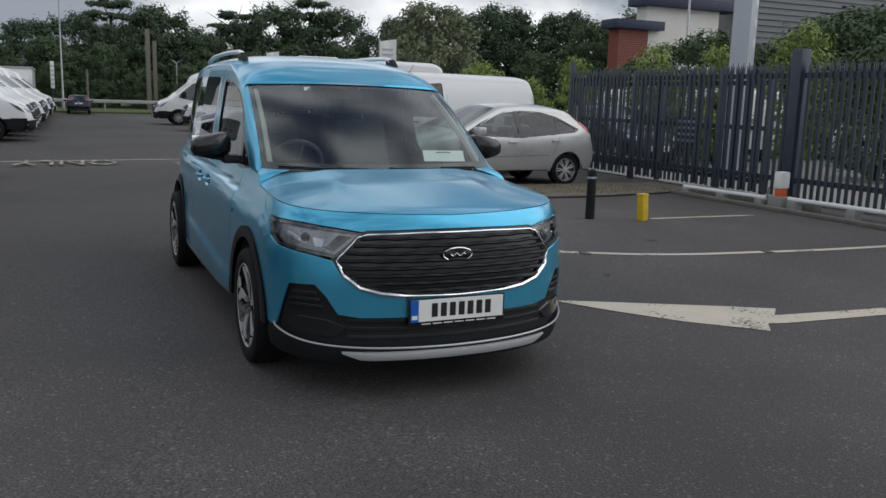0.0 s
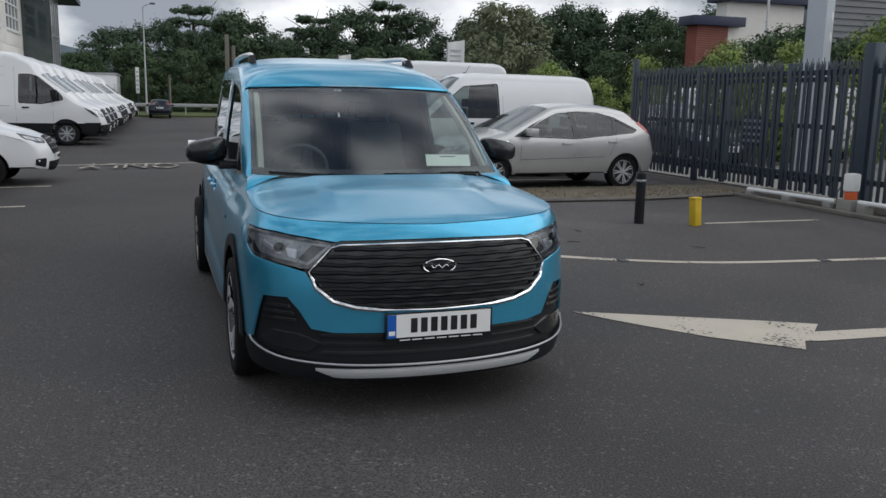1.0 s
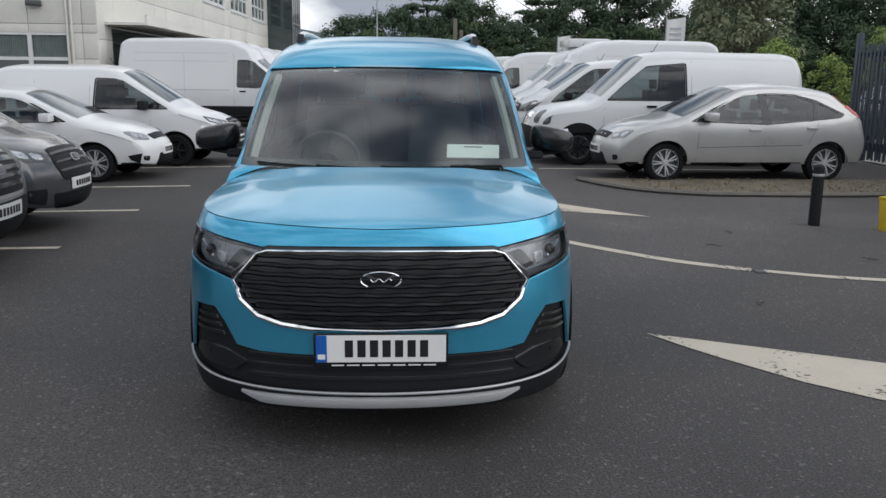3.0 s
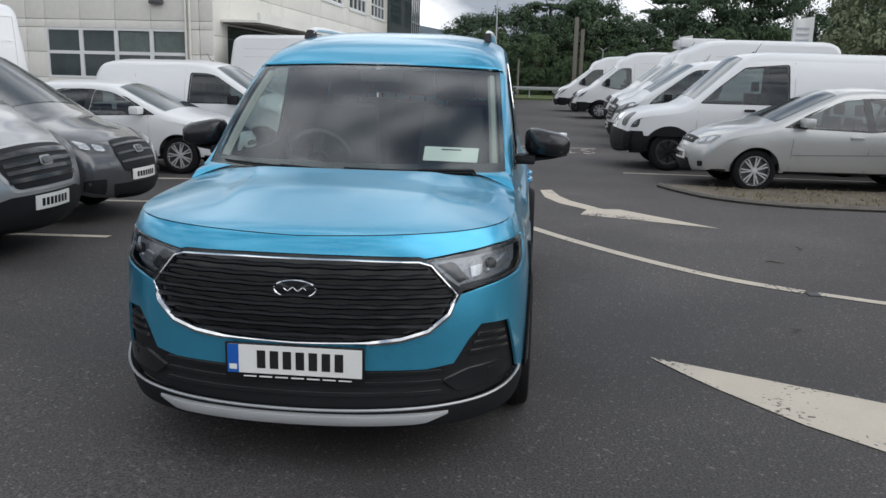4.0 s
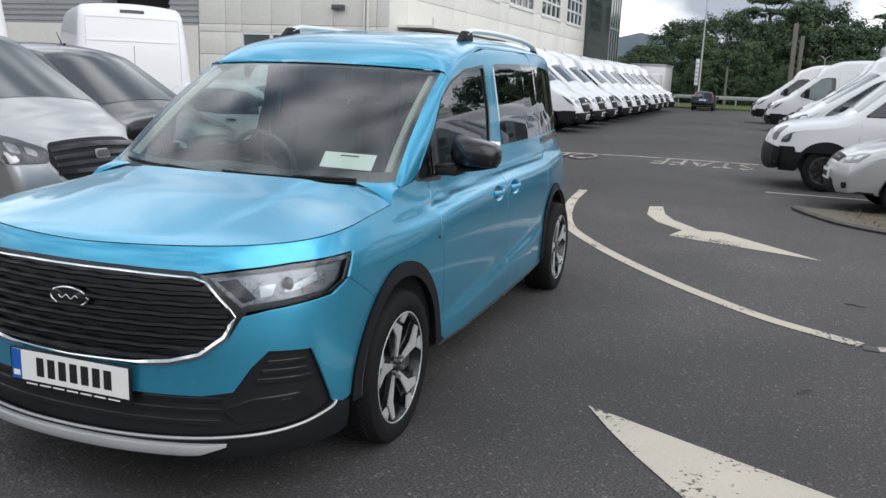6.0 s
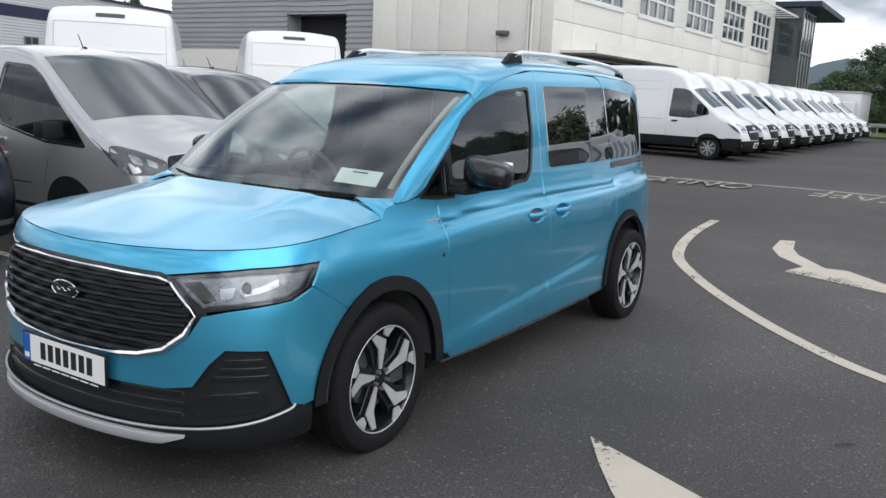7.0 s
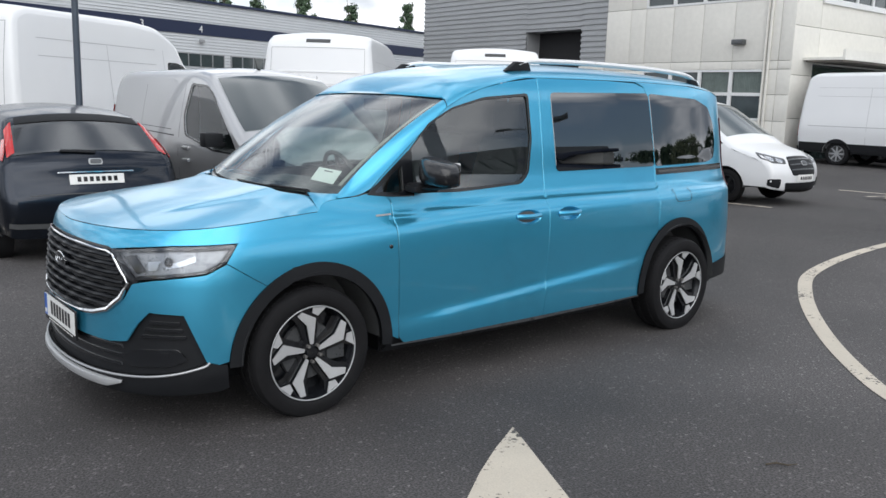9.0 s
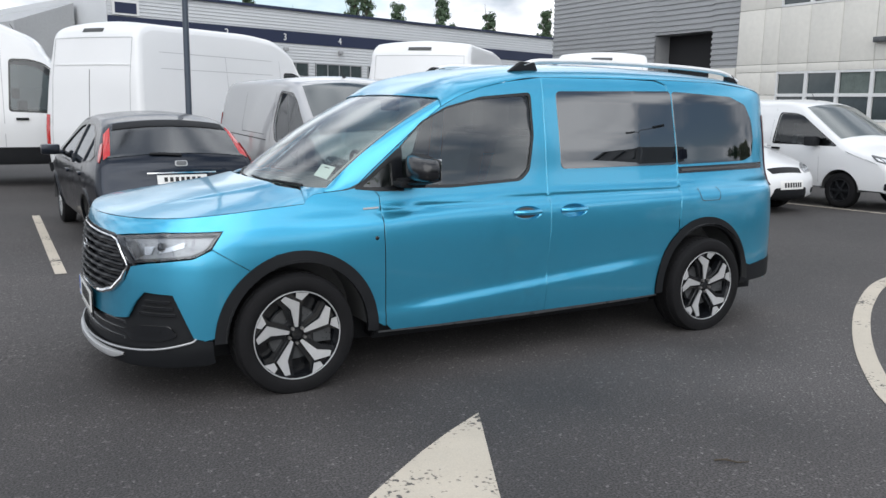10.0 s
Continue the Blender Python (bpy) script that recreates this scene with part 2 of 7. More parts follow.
def part(name, bm, material, parent=None, label="", smooth=True, bevel=0.0):
    """Links a bmesh as one mesh object under a thing or a part."""
    if bevel:
        bmesh.ops.bevel(bm, geom=bm.edges[:], offset=bevel, segments=2, affect="EDGES", profile=0.6)
    me = bpy.data.meshes.new(name)
    bmesh.ops.recalc_face_normals(bm, faces=bm.faces)
    bm.to_mesh(me)
    bm.free()
    me.materials.append(material)
    if smooth:
        me.polygons.foreach_set("use_smooth", [True] * len(me.polygons))
        me.set_sharp_from_angle(angle=radians(38))
    ob = new(name, me)
    ob.parent = parent
    if label:
        ob["label"] = label
    return ob


def empty(name, m=None):
    e = new(name)
    e.empty_display_size = 0.2
    if m is not None:
        e.matrix_basis = m
    return e


def box(bm, x0, x1, y0, y1, z0, z1, m=None):
    mm = Matrix.Translation(((x0 + x1) / 2, (y0 + y1) / 2, (z0 + z1) / 2)) @ Matrix.Diagonal((abs(x1 - x0), abs(y1 - y0), abs(z1 - z0), 1))
    return bmesh.ops.create_cube(bm, size=1, matrix=(m @ mm) if m is not None else mm)["verts"]


def boxes(*spans):
    bm = bmesh.new()
    for s in spans:
        box(bm, *s)
    return bm


def rod(bm, a, b, r0, r1=None, n=10):
    a, b = Vector(a), Vector(b)
    m = Matrix.Translation((a + b) / 2) @ (b - a).to_track_quat("Z", "Y").to_matrix().to_4x4()
    bmesh.ops.create_cone(bm, cap_ends=True, segments=n, radius1=r0, radius2=r0 if r1 is None else r1, depth=(b - a).length, matrix=m)


def lathe(bm, profile, m=None, n=40):
    """Turns (radius, height) pairs round the local z axis."""
    rings = []
    for r, h in profile:
        ring = [bm.verts.new((r * math.cos(2 * math.pi * i / n), r * math.sin(2 * math.pi * i / n), h)) for i in range(n)]
        rings.append(ring)
    for a, b in zip(rings, rings[1:]):
        for i in range(n):
            bm.faces.new((a[i], a[(i + 1) % n], b[(i + 1) % n], b[i]))
    if m is not None:
        bmesh.ops.transform(bm, matrix=m, verts=[v for ring in rings for v in ring])


def tube(bm, pts, r, n=8, closed=False, flat=1.0):
    """A bar along pts; r may be a number or a list; flat squeezes it along z."""
    pts = [Vector(p) for p in pts]
    rs = r if isinstance(r, (list, tuple)) else [r] * len(pts)
    rings = []
    for i, p in enumerate(pts):
        a = pts[i - 1] if (i or closed) else p
        b = pts[(i + 1) % len(pts)] if (i < len(pts) - 1 or closed) else p
        d = (b - a).normalized()
        side = d.cross(Vector((0, 0, 1)))
        side = side.normalized() if side.length > 1e-4 else Vector((1, 0, 0))
        up = side.cross(d).normalized()
        rings.append([bm.verts.new(p + side * rs[i] * math.cos(q) + up * rs[i] * flat * math.sin(q)) for q in (2 * math.pi * k / n for k in range(n))])
    for i in range(len(rings) - (0 if closed else 1)):
        a, b = rings[i], rings[(i + 1) % len(rings)]
        for k in range(n):
            bm.faces.new((a[k], a[(k + 1) % n], b[(k + 1) % n], b[k]))
    if not closed:
        bm.faces.new(rings[0])
        bm.faces.new(rings[-1][::-1])


def inside(poly, pts):
    """Which of pts lie in the polygon."""
    p, q = np.array(poly, float), np.array(pts, float)
    r = np.zeros(len(q), bool)
    for (x0, y0), (x1, y1) in zip(p, np.roll(p, -1, 0)):
        c = (y0 > q[:, 1]) != (y1 > q[:, 1])
        if c.any():
            r ^= c & (q[:, 0] < (x1 - x0) * (q[:, 1] - y0) / (y1 - y0 + 1e-12) + x0)
    return r


def dense(loop, step):
    out = []
    for a, b in zip(loop, loop[1:] + loop[:1]):
        k = max(1, math.ceil(math.dist(a, b) / step))
        out += [(a[0] + (b[0] - a[0]) * i / k, a[1] + (b[1] - a[1]) * i / k) for i in range(k)]
    return out


def rounded(loop, r, n=4):
    """The polygon with its corners cut to arcs of about r."""
    out, k = [], len(loop)
    for i in range(k):
        p, a, b = Vector(loop[i]), Vector(loop[i - 1]), Vector(loop[(i + 1) % k])
        d = min(r, (a - p).length * 0.45, (b - p).length * 0.45)
        s, e = p + (a - p).normalized() * d, p + (b - p).normalized() * d
        out += [tuple(s * (1 - t) ** 2 + p * 2 * t * (1 - t) + e * t * t) for t in (j / n for j in range(n + 1))]
    return out


def sheet(name, outer, holes, f, step, material, parent, label="", off=0.0, lip=0.012, mirror=False, both=False):
    """A panel: the polygon outer less holes, in the two coordinates of the surface f, with its edges turned in by lip.
    mirror: the panel of the other side (y reversed). both: the two halves joined in one mesh at the middle."""
    loops = [dense(list(l), step) for l in [outer] + list(holes)]
    pts, edges = [], []
    for l in loops:
        k = len(pts)
        pts += l
        edges += [(k + i, k + (i + 1) % len(l)) for i in range(len(l))]
    o = np.array(loops[0])
    gx, gy = np.meshgrid(np.arange(o[:, 0].min(), o[:, 0].max(), step), np.arange(o[:, 1].min(), o[:, 1].max(), step))
    gx[1::2] += step / 2
    g = np.stack([gx.ravel(), gy.ravel()], 1)
    keep = inside(loops[0], g)
    for l in loops[1:]:
        keep &= ~inside(l, g)
    g = g[keep]
    if len(g):
        b = np.array(pts)
        g = g[(np.abs(g[:, None] - b[None]) ** 2).sum(2).min(1) > (0.5 * step) ** 2]
    v2, _, tris, *_ = delaunay_2d_cdt([Vector(p) for p in pts] + [Vector(p) for p in g], edges, [], 0, 1e-5)
    v2 = [(v[0], v[1]) for v in v2]
    if not tris:
        return None
    cen = np.array([[sum(v2[i][k] for i in t) / 3 for k in (0, 1)] for t in tris])
    ok = inside(loops[0], cen)
    for l in loops[1:]:
        ok &= ~inside(l, cen)
    tris = [t for t, w in zip(tris, ok) if w]
    e = 0.004
    verts, norms = [], []
    for a, c in v2:
        p = Vector(f(a, c))
        n = (Vector(f(a + e, c)) - Vector(f(a - e, c))).cross(Vector(f(a, c + e)) - Vector(f(a, c - e)))
        n = n.normalized() if n.length > 1e-12 else Vector((0, 0, 1))
        verts.append(p)
        norms.append(n)
    # outward is away from the middle of the car
    c0 = sum(verts, Vector()) / len(verts)
    if sum(n.dot(Vector((v.x + 1.2, v.y * 1.5, v.z - 0.7))) for n, v in zip(norms, verts)) < 0:
        norms = [-n for n in norms]
    verts = [v + n * off for v, n in zip(verts, norms)]
    faces = []
    for t in tris:
        a, b, c = (verts[i] for i in t)
        faces.append(tuple(t) if (b - a).cross(c - a).dot(norms[t[0]]) > 0 else tuple(t[::-1]))
    if lip:
        count = {}
        for t in faces:
            for i in range(3):
                count[(t[i], t[(i + 1) % 3])] = 1
        border = [ed for ed in count if (ed[1], ed[0]) not in count]
        twin = {}
        for ed in border:
            for i in ed:
                if i not in twin:
                    twin[i] = (len(verts), len(verts) + 1)
                    verts += [verts[i], verts[i] - norms[i] * lip]
                    norms += [norms[i], norms[i]]
        for a, b in border:
            if both and abs(verts[a].y) < 2e-3 and abs(verts[b].y) < 2e-3:
                continue
            faces.append((b, a, twin[a][1], twin[b][1]))
    flip = lambda v: Vector((v.x, -v.y, v.z))
    if both:
        k = len(verts)
        verts, norms = verts + [flip(v) for v in verts], norms + [flip(n) for n in norms]
        faces += [tuple(i + k for i in t[::-1]) for t in faces]
    elif mirror:
        verts, norms, faces = [flip(v) for v in verts], [flip(n) for n in norms], [t[::-1] for t in faces]
    return mesh_ob(name, verts, faces, material, parent, label, norms)


def grid(name, f, us, vs, material, parent, label="", normals=True):
    """A quad grid over the surface f(u, v)."""
    verts, norms, e = [], [], 1e-3
    for u in us:
        for v in vs:
            p = Vector(f(u, v))
            n = (Vector(f(u + e, v)) - Vector(f(u - e, v))).cross(Vector(f(u, v + e)) - Vector(f(u, v - e)))
            verts.append(p)
            norms.append(n.normalized() if n.length > 1e-14 else Vector((0, 0, 1)))
    k = len(vs)
    faces = [(i * k + j, (i + 1) * k + j, (i + 1) * k + j + 1, i * k + j + 1) for i in range(len(us) - 1) for j in range(k - 1)]
    if sum(n.z + n.x * 0.5 for n in norms) < 0:
        norms, faces = [-n for n in norms], [t[::-1] for t in faces]
    return mesh_ob(name, verts, faces, material, parent, label, norms if normals else None)


def words(name, text, size, m, material, parent=None, wide=1.0, depth=0.0015, align="CENTER"):
    cu = bpy.data.curves.new(name, "FONT")
    cu.body, cu.size, cu.extrude, cu.align_x, cu.align_y = text, size, depth, align, "CENTER"
    cu.materials.append(material)
    ob = new(name, cu)
    ob.parent = parent
    ob.matrix_basis = m @ Matrix.Diagonal((wide, 1, 1, 1))
    return ob


def arc(cx, cz, r, a0, a1, n=20):
    return [(cx + r * math.cos(radians(a0 + (a1 - a0) * i / n)), cz + r * math.sin(radians(a0 + (a1 - a0) * i / n))) for i in range(n + 1)]

# ---- ground and markings ----
def asphalt():
    """Dark bitumen with pale aggregate, broad tyre-polished patches and small stains."""
    m = bpy.data.materials.new("asphalt")
    m.use_nodes = True
    nt = m.node_tree
    b = nt.nodes["Principled BSDF"]
    co = nt.nodes.new("ShaderNodeTexCoord")

    def tex(kind, scale, detail=4):
        n = nt.nodes.new(kind)
        n.inputs["Scale"].default_value = scale
        if kind == "ShaderNodeTexNoise":
            n.inputs["Detail"].default_value = detail
        nt.links.new(co.outputs["Object"], n.inputs["Vector"])
        return n

    def ramp(src, p0, p1, c0, c1):
        r = nt.nodes.new("ShaderNodeValToRGB")
        r.color_ramp.elements[0].position, r.color_ramp.elements[1].position = p0, p1
        r.color_ramp.elements[0].color, r.color_ramp.elements[1].color = (c0, c0, c0, 1), (c1, c1, c1, 1)
        nt.links.new(src, r.inputs["Fac"])
        return r.outputs["Color"]

    def mul(x, y):
        n = nt.nodes.new("ShaderNodeMix")
        n.data_type, n.blend_type = "RGBA", "MULTIPLY"
        n.inputs[0].default_value = 1.0
        nt.links.new(x, n.inputs[6])
        nt.links.new(y, n.inputs[7])
        return n.outputs[2]
    broad, patch, grit, stones = tex("ShaderNodeTexNoise", .16, 5), tex("ShaderNodeTexNoise", .9, 6), tex("ShaderNodeTexNoise", 95, 2), tex("ShaderNodeTexVoronoi", 70)
    col = mul(ramp(broad.outputs["Fac"], .3, .7, .62, 1.32), ramp(patch.outputs["Fac"], .3, .7, .70, 1.27))
    col = mul(col, ramp(grit.outputs["Fac"], .36, .64, .50, 1.48))
    col = mul(col, ramp(stones.outputs["Color"], .78, .97, .92, 2.3))
    # the driving lane is worn paler and dustier than the ground before the parking bays
    sep, wob, lane, pale = nt.nodes.new("ShaderNodeSeparateXYZ"), nt.nodes.new("ShaderNodeMath"), nt.nodes.new("ShaderNodeMapRange"), nt.nodes.new("ShaderNodeCombineColor")
    wob.operation = "MULTIPLY_ADD"
    wob.inputs[1].default_value = 2.2
    lane.inputs["From Min"].default_value, lane.inputs["From Max"].default_value = 0.9, 3.2
    lane.inputs["To Min"].default_value, lane.inputs["To Max"].default_value = 0.93, 1.22
    nt.links.new(co.outputs["Object"], sep.inputs[0])
    nt.links.new(patch.outputs["Fac"], wob.inputs[0])
    nt.links.new(sep.outputs["Y"], wob.inputs[2])
    nt.links.new(wob.outputs[0], lane.inputs["Value"])
    for k in range(3):
        nt.links.new(lane.outputs["Result"], pale.inputs[k])
    col = mul(col, pale.outputs[0])
    base = nt.nodes.new("ShaderNodeRGB")
    base.outputs[0].default_value = (.0615, .0566, .0562, 1)
    nt.links.new(mul(col, base.outputs[0]), b.inputs["Base Color"])
    nt.links.new(ramp(patch.outputs["Fac"], .3, .7, .72, .92), b.inputs["Roughness"])
    bp = nt.nodes.new("ShaderNodeBump")
    bp.inputs["Strength"].default_value, bp.inputs["Distance"].default_value = .8, .006
    nt.links.new(grit.outputs["Fac"], bp.inputs["Height"])
    nt.links.new(bp.outputs["Normal"], b.inputs["Normal"])
    return m


def road_paint(name, lo, hi):
    """White road paint, cracked and worn through in places; lo and hi set the share of wear."""
    m = mat(name, (0.52, 0.465, 0.385), 0.75, 0, 0.12, 3, 120, 0.002)
    nt = m.node_tree
    b = nt.nodes["Principled BSDF"]
    src = b.inputs["Base Color"].links[0].from_socket
    co = nt.nodes.new("ShaderNodeTexCoord")
    big, small, mix = nt.nodes.new("ShaderNodeTexNoise"), nt.nodes.new("ShaderNodeTexNoise"), nt.nodes.new("ShaderNodeMix")
    big.inputs["Scale"].default_value, small.inputs["Scale"].default_value, small.inputs["Detail"].default_value = 2.2, 34.0, 6
    add, rp = nt.nodes.new("ShaderNodeMath"), nt.nodes.new("ShaderNodeMapRange")
    mix.data_type = "RGBA"
    for n in (big, small):
        nt.links.new(co.outputs["Object"], n.inputs["Vector"])
    nt.links.new(big.outputs["Fac"], add.inputs[0])
    nt.links.new(small.outputs["Fac"], add.inputs[1])
    rp.inputs["From Min"].default_value, rp.inputs["From Max"].default_value = lo, hi
    nt.links.new(add.outputs[0], rp.inputs["Value"])
    nt.links.new(rp.outputs["Result"], mix.inputs[0])
    nt.links.new(src, mix.inputs[6])
    mix.inputs[7].default_value = (.075, .07, .066, 1)
    nt.links.new(mix.outputs[2], b.inputs["Base Color"])
    return m


M_ASPHALT = asphalt()
M_LINE = road_paint("worn_white_road_paint", 1.13, 1.22)
M_FADED = road_paint("faded_white_road_paint", 0.88, 1.12)
M_VERGE = mat("dry_verge_soil", (0.150, 0.128, 0.098), 0.95, 0, 0.5, 3, 45, 0.02)
M_GRASS = mat("mown_grass", (0.075, 0.10, 0.03), 0.9, 0, 0.35, 0.6, 20, 0.02)

G_FALL = curve([(-32, 0), (-24, -.006), (-20, -.004), (-17, .010), (-12, .022), (-5, .020), (0, .014), (6, .010), (20, 0)])


def gz(x, y):
    """Height of the ground: level about the car, falling gently towards the parking bays."""
    return -G_FALL(min(max(x, -32), 20)) * min(max(0.0, -y - .3), 11.0)


def axis(lo, hi, step):
    return [-700, -400, -200, -120] + [v for v in np.arange(lo, hi + .01, step)] + [120, 200, 400, 700]


gxs, gys = axis(-60, 24, 1.5), axis(-24, 18, 1.0)
ground = mesh_ob("ground", [(x, y, gz(x, y)) for x in gxs for y in gys], [(i * len(gys) + j, (i + 1) * len(gys) + j, (i + 1) * len(gys) + j + 1, i * len(gys) + j + 1) for i in range(len(gxs) - 1) for j in range(len(gys) - 1)], M_ASPHALT)
tagged(ground, "dark grey asphalt of a car park", "ground", kind="structure")


def stripe(name, pts, width, label="worn white painted line on asphalt", z=0.005):
    """A painted line of some width along points on the ground."""
    bm = bmesh.new()
    f = []
    for i, p in enumerate(pts):
        a, b = Vector(pts[max(i - 1, 0)]), Vector(pts[min(i + 1, len(pts) - 1)])
        d = (b - a).normalized()
        s = Vector((-d.y, d.x)) * width / 2
        f.append([bm.verts.new((p[0] + s.x, p[1] + s.y, gz(*p) + z)), bm.verts.new((p[0] - s.x, p[1] - s.y, gz(*p) + z))])
    for a, b in zip(f, f[1:]):
        bm.faces.new((a[0], b[0], b[1], a[1]))
    return tagged(part(name, bm, M_LINE, smooth=False), label, "road marking", kind="structure")


def spline(pts, n=8):
    """More points along a smooth path through pts."""
    fx, fy = [curve([(i, p[k]) for i, p in enumerate(pts)]) for k in (0, 1)]
    return [(fx(i / n), fy(i / n)) for i in range((len(pts) - 1) * n + 1)]


def flat(name, loops, label, z=0.005):
    bm = bmesh.new()
    for loop in loops:
        f = bm.faces.new([bm.verts.new((x, y, z)) for x, y in loop])
        f.normal_update()
        if f.normal.z < 0:
            f.normal_flip()
    bmesh.ops.triangulate(bm, faces=bm.faces[:])
    return tagged(part(name, bm, M_LINE, smooth=False), label, "road marking", kind="structure")


stripe("road_line", spline([(-8.9, -0.13), (-7.8, -0.04), (-6.8, 0.11), (-5.75, 0.37), (-4.85, 0.82), (-4.0, 1.38), (-3.3, 1.94), (-2.8, 2.44), (-2.47, 2.95)]), 0.12)
stripe("road_line", spline([(-2.44, 3.04), (-2.22, 3.55), (-2.07, 4.2), (-2.0, 4.98)]), 0.10)
stripe("road_line", spline([(-1.98, 5.10), (-1.93, 6.0), (-1.92, 7.3), (-1.9, 9.0)]), 0.10)
flat("road_arrow", [[(-0.712, 1.585), (-0.46, 1.735), (-0.24, 1.885), (0.0, 2.07), (-0.14, 2.80)], [(0.0, 2.07), (0.14, 2.18), (0.36, 2.42), (0.20, 2.97), (0.04, 3.14), (-0.14, 2.80)], [(0.36, 2.42), (0.535, 2.605), (0.37, 2.74), (0.20, 2.97)], [(0.37, 2.74), (0.40, 2.86), (0.45, 3.9), (0.28, 4.03), (0.20, 2.97)]], "large worn white painted direction arrow on asphalt")
flat("road_arrow", [[(-5.20, 2.87), (-5.76, 1.42), (-6.16, 1.52), (-6.60, 1.20), (-7.10, 1.02), (-7.80, 0.96), (-7.88, 1.12), (-7.25, 1.22), (-6.84, 1.36), (-6.25, 1.72), (-6.28, 1.92)]], "worn white curved turn arrow painted on asphalt")
stripe("stop_line", [(-15.35, -4.2 + .4 * k) for k in range(17)], 0.12)
for txt, yc, wd in (("STAFF", 1.15, 0.86), ("ONLY", -2.0, 0.86)):
    tagged(words("road_lettering", txt, 1.75, pose(-14.6, yc, 0.007, 0, 0, -90), M_FADED, None, wd * 0.5, 0.001), "faded white road lettering painted on asphalt", "road marking", kind="structure")
for x in (-11.0, -8.2, -5.85, -3.55, -1.25, 0.90):
    stripe("bay_line", [(x, -3.15 - .4 * k) for k in range(13)], 0.10, "white painted parking bay line")
stripe("bay_line", [(-10.45, 2.35 + .4 * k) for k in range(12)], 0.10, "white painted parking bay line")
stripe("bay_line", [(-4.5, 5.4), (-4.5, 7.2)], 0.08, "white painted line on asphalt")

# raised verge with a kerb round it, at the foot of the fence
isle = spline([(-8.75, 2.72), (-8.2, 2.92), (-7.6, 3.25), (-7.2, 3.75), (-7.0, 4.4), (-6.98, 5.7), (-7.2, 7.3), (-7.45, 8.4)], 6)


def slab(name, loop, z0, z1, material, label, cat="verge"):
    bm = bmesh.new()
    a = [bm.verts.new((x, y, z0)) for x, y in loop]
    b = [bm.verts.new((x, y, z1)) for x, y in loop]
    bm.faces.new(b)
    for i in range(len(loop)):
        bm.faces.new((a[i], a[(i + 1) % len(loop)], b[(i + 1) % len(loop)], b[i]))
    bmesh.ops.triangulate(bm, faces=[f for f in bm.faces if len(f.verts) > 4])
    return tagged(part(name, bm, material, smooth=False), label, cat, kind="structure")


slab("verge", isle + [(-7.6, 8.68), (-8.75, 8.68), (-8.70, 6.0), (-8.66, 3.4)], -0.02, 0.045, M_VERGE, "low raised verge of dry soil and thin grass")
bm = bmesh.new()
tube(bm, [(x, y, 0.03) for x, y in isle], 0.055, 6, flat=0.6)
tagged(part("kerb", bm, M_OLDKERB), "low weathered concrete kerb edging the verge", "kerb", kind="structure")
slab("grass_bank", [(-140, -90), (-57, -90), (-57, 120), (-140, 120)], -0.02, 0.12, M_GRASS, "mown grass bank beyond the car park")

# ---- white workshop building ----
BX, BY = -21.9, -9.3      # its corner
shop = tagged(empty("workshop_building", pose(BX, BY, 0)), "pale panelled two-storey workshop building with window bands", "building")


def wall_panels(parent, along, length, height, rows, cols, holes=(), material=M_CLADWHITE, thick=.06):
    """Cladding panels with open joints; along is 'x' or 'y' (both run to the negative side), holes are (a0, a1, z0, z1)."""
    for a0, a1 in zip(cols, cols[1:]):
        for z0, z1 in zip(rows, rows[1:]):
            if any(h[0] < (a0 + a1) / 2 < h[1] and h[2] < (z0 + z1) / 2 < h[3] for h in holes):
                continue
            g = .007
            if along == "y":
                bm = boxes((-thick, 0, -a1 + g, -a0 - g, z0 + g, z1 - g))
            else:
                bm = boxes((-a1 + g, -a0 - g, -thick, 0, z0 + g, z1 - g))
            part("panel", bm, material, parent, bevel=.006)


front_holes = [(.86, 5.54, 1.2, 2.76)]
wall_panels(shop, "y", 7.2, 8, [0, 1.2, 2.0, 2.76, 3.02, 4.85, 6.6, 8.0], [0, .45, .86, 2.03, 3.2, 4.37, 5.54, 6.2, 7.3], front_holes + [(.86, 5.54, 4.85, 6.6)])
part("wall", boxes((-30, -.075, -7.3, -.075, 0, 8.0)), M_JOINT, shop, "wall core")
for z0, z1, split in ((1.2, 2.76, 2.0), (4.85, 6.6, 0)):
    for k in range(4):
        y1 = -.86 - k * 1.17
        win = part("window", boxes((-.068, -.05, y1 - 1.17, y1, z0, z1)), M_BLDGLASS, shop, "dark window with white frame", smooth=False)
        fr = [(-.05, .012, y1 - .06, y1, z0, z1), (-.05, .012, y1 - 1.17, y1 - 1.11, z0, z1), (-.05, .010, y1 - 1.11, y1 - .06, z1 - .07, z1), (-.05, .010, y1 - 1.11, y1 - .06, z0, z0 + .07)]
        if split:
            fr.append((-.05, .010, y1 - 1.11, y1 - .06, split - .05, split + .05))
        part("window_frame", boxes(*fr), M_FRAMEW, win, "white frame", smooth=False)
        if z0 < 2 and k < 2:
            bm = bmesh.new()
            rows = [[bm.verts.new((-.040 + .008 * math.sin(i * 1.7), y1 - .1 - i * .0164, z)) for z in (2.05, 2.69)] for i in range(60)]
            for a, b in zip(rows, rows[1:]):
                bm.faces.new((a[0], a[1], b[1], b[0]))
            part("curtain", bm, M_CURTAIN, win, "pale curtain")
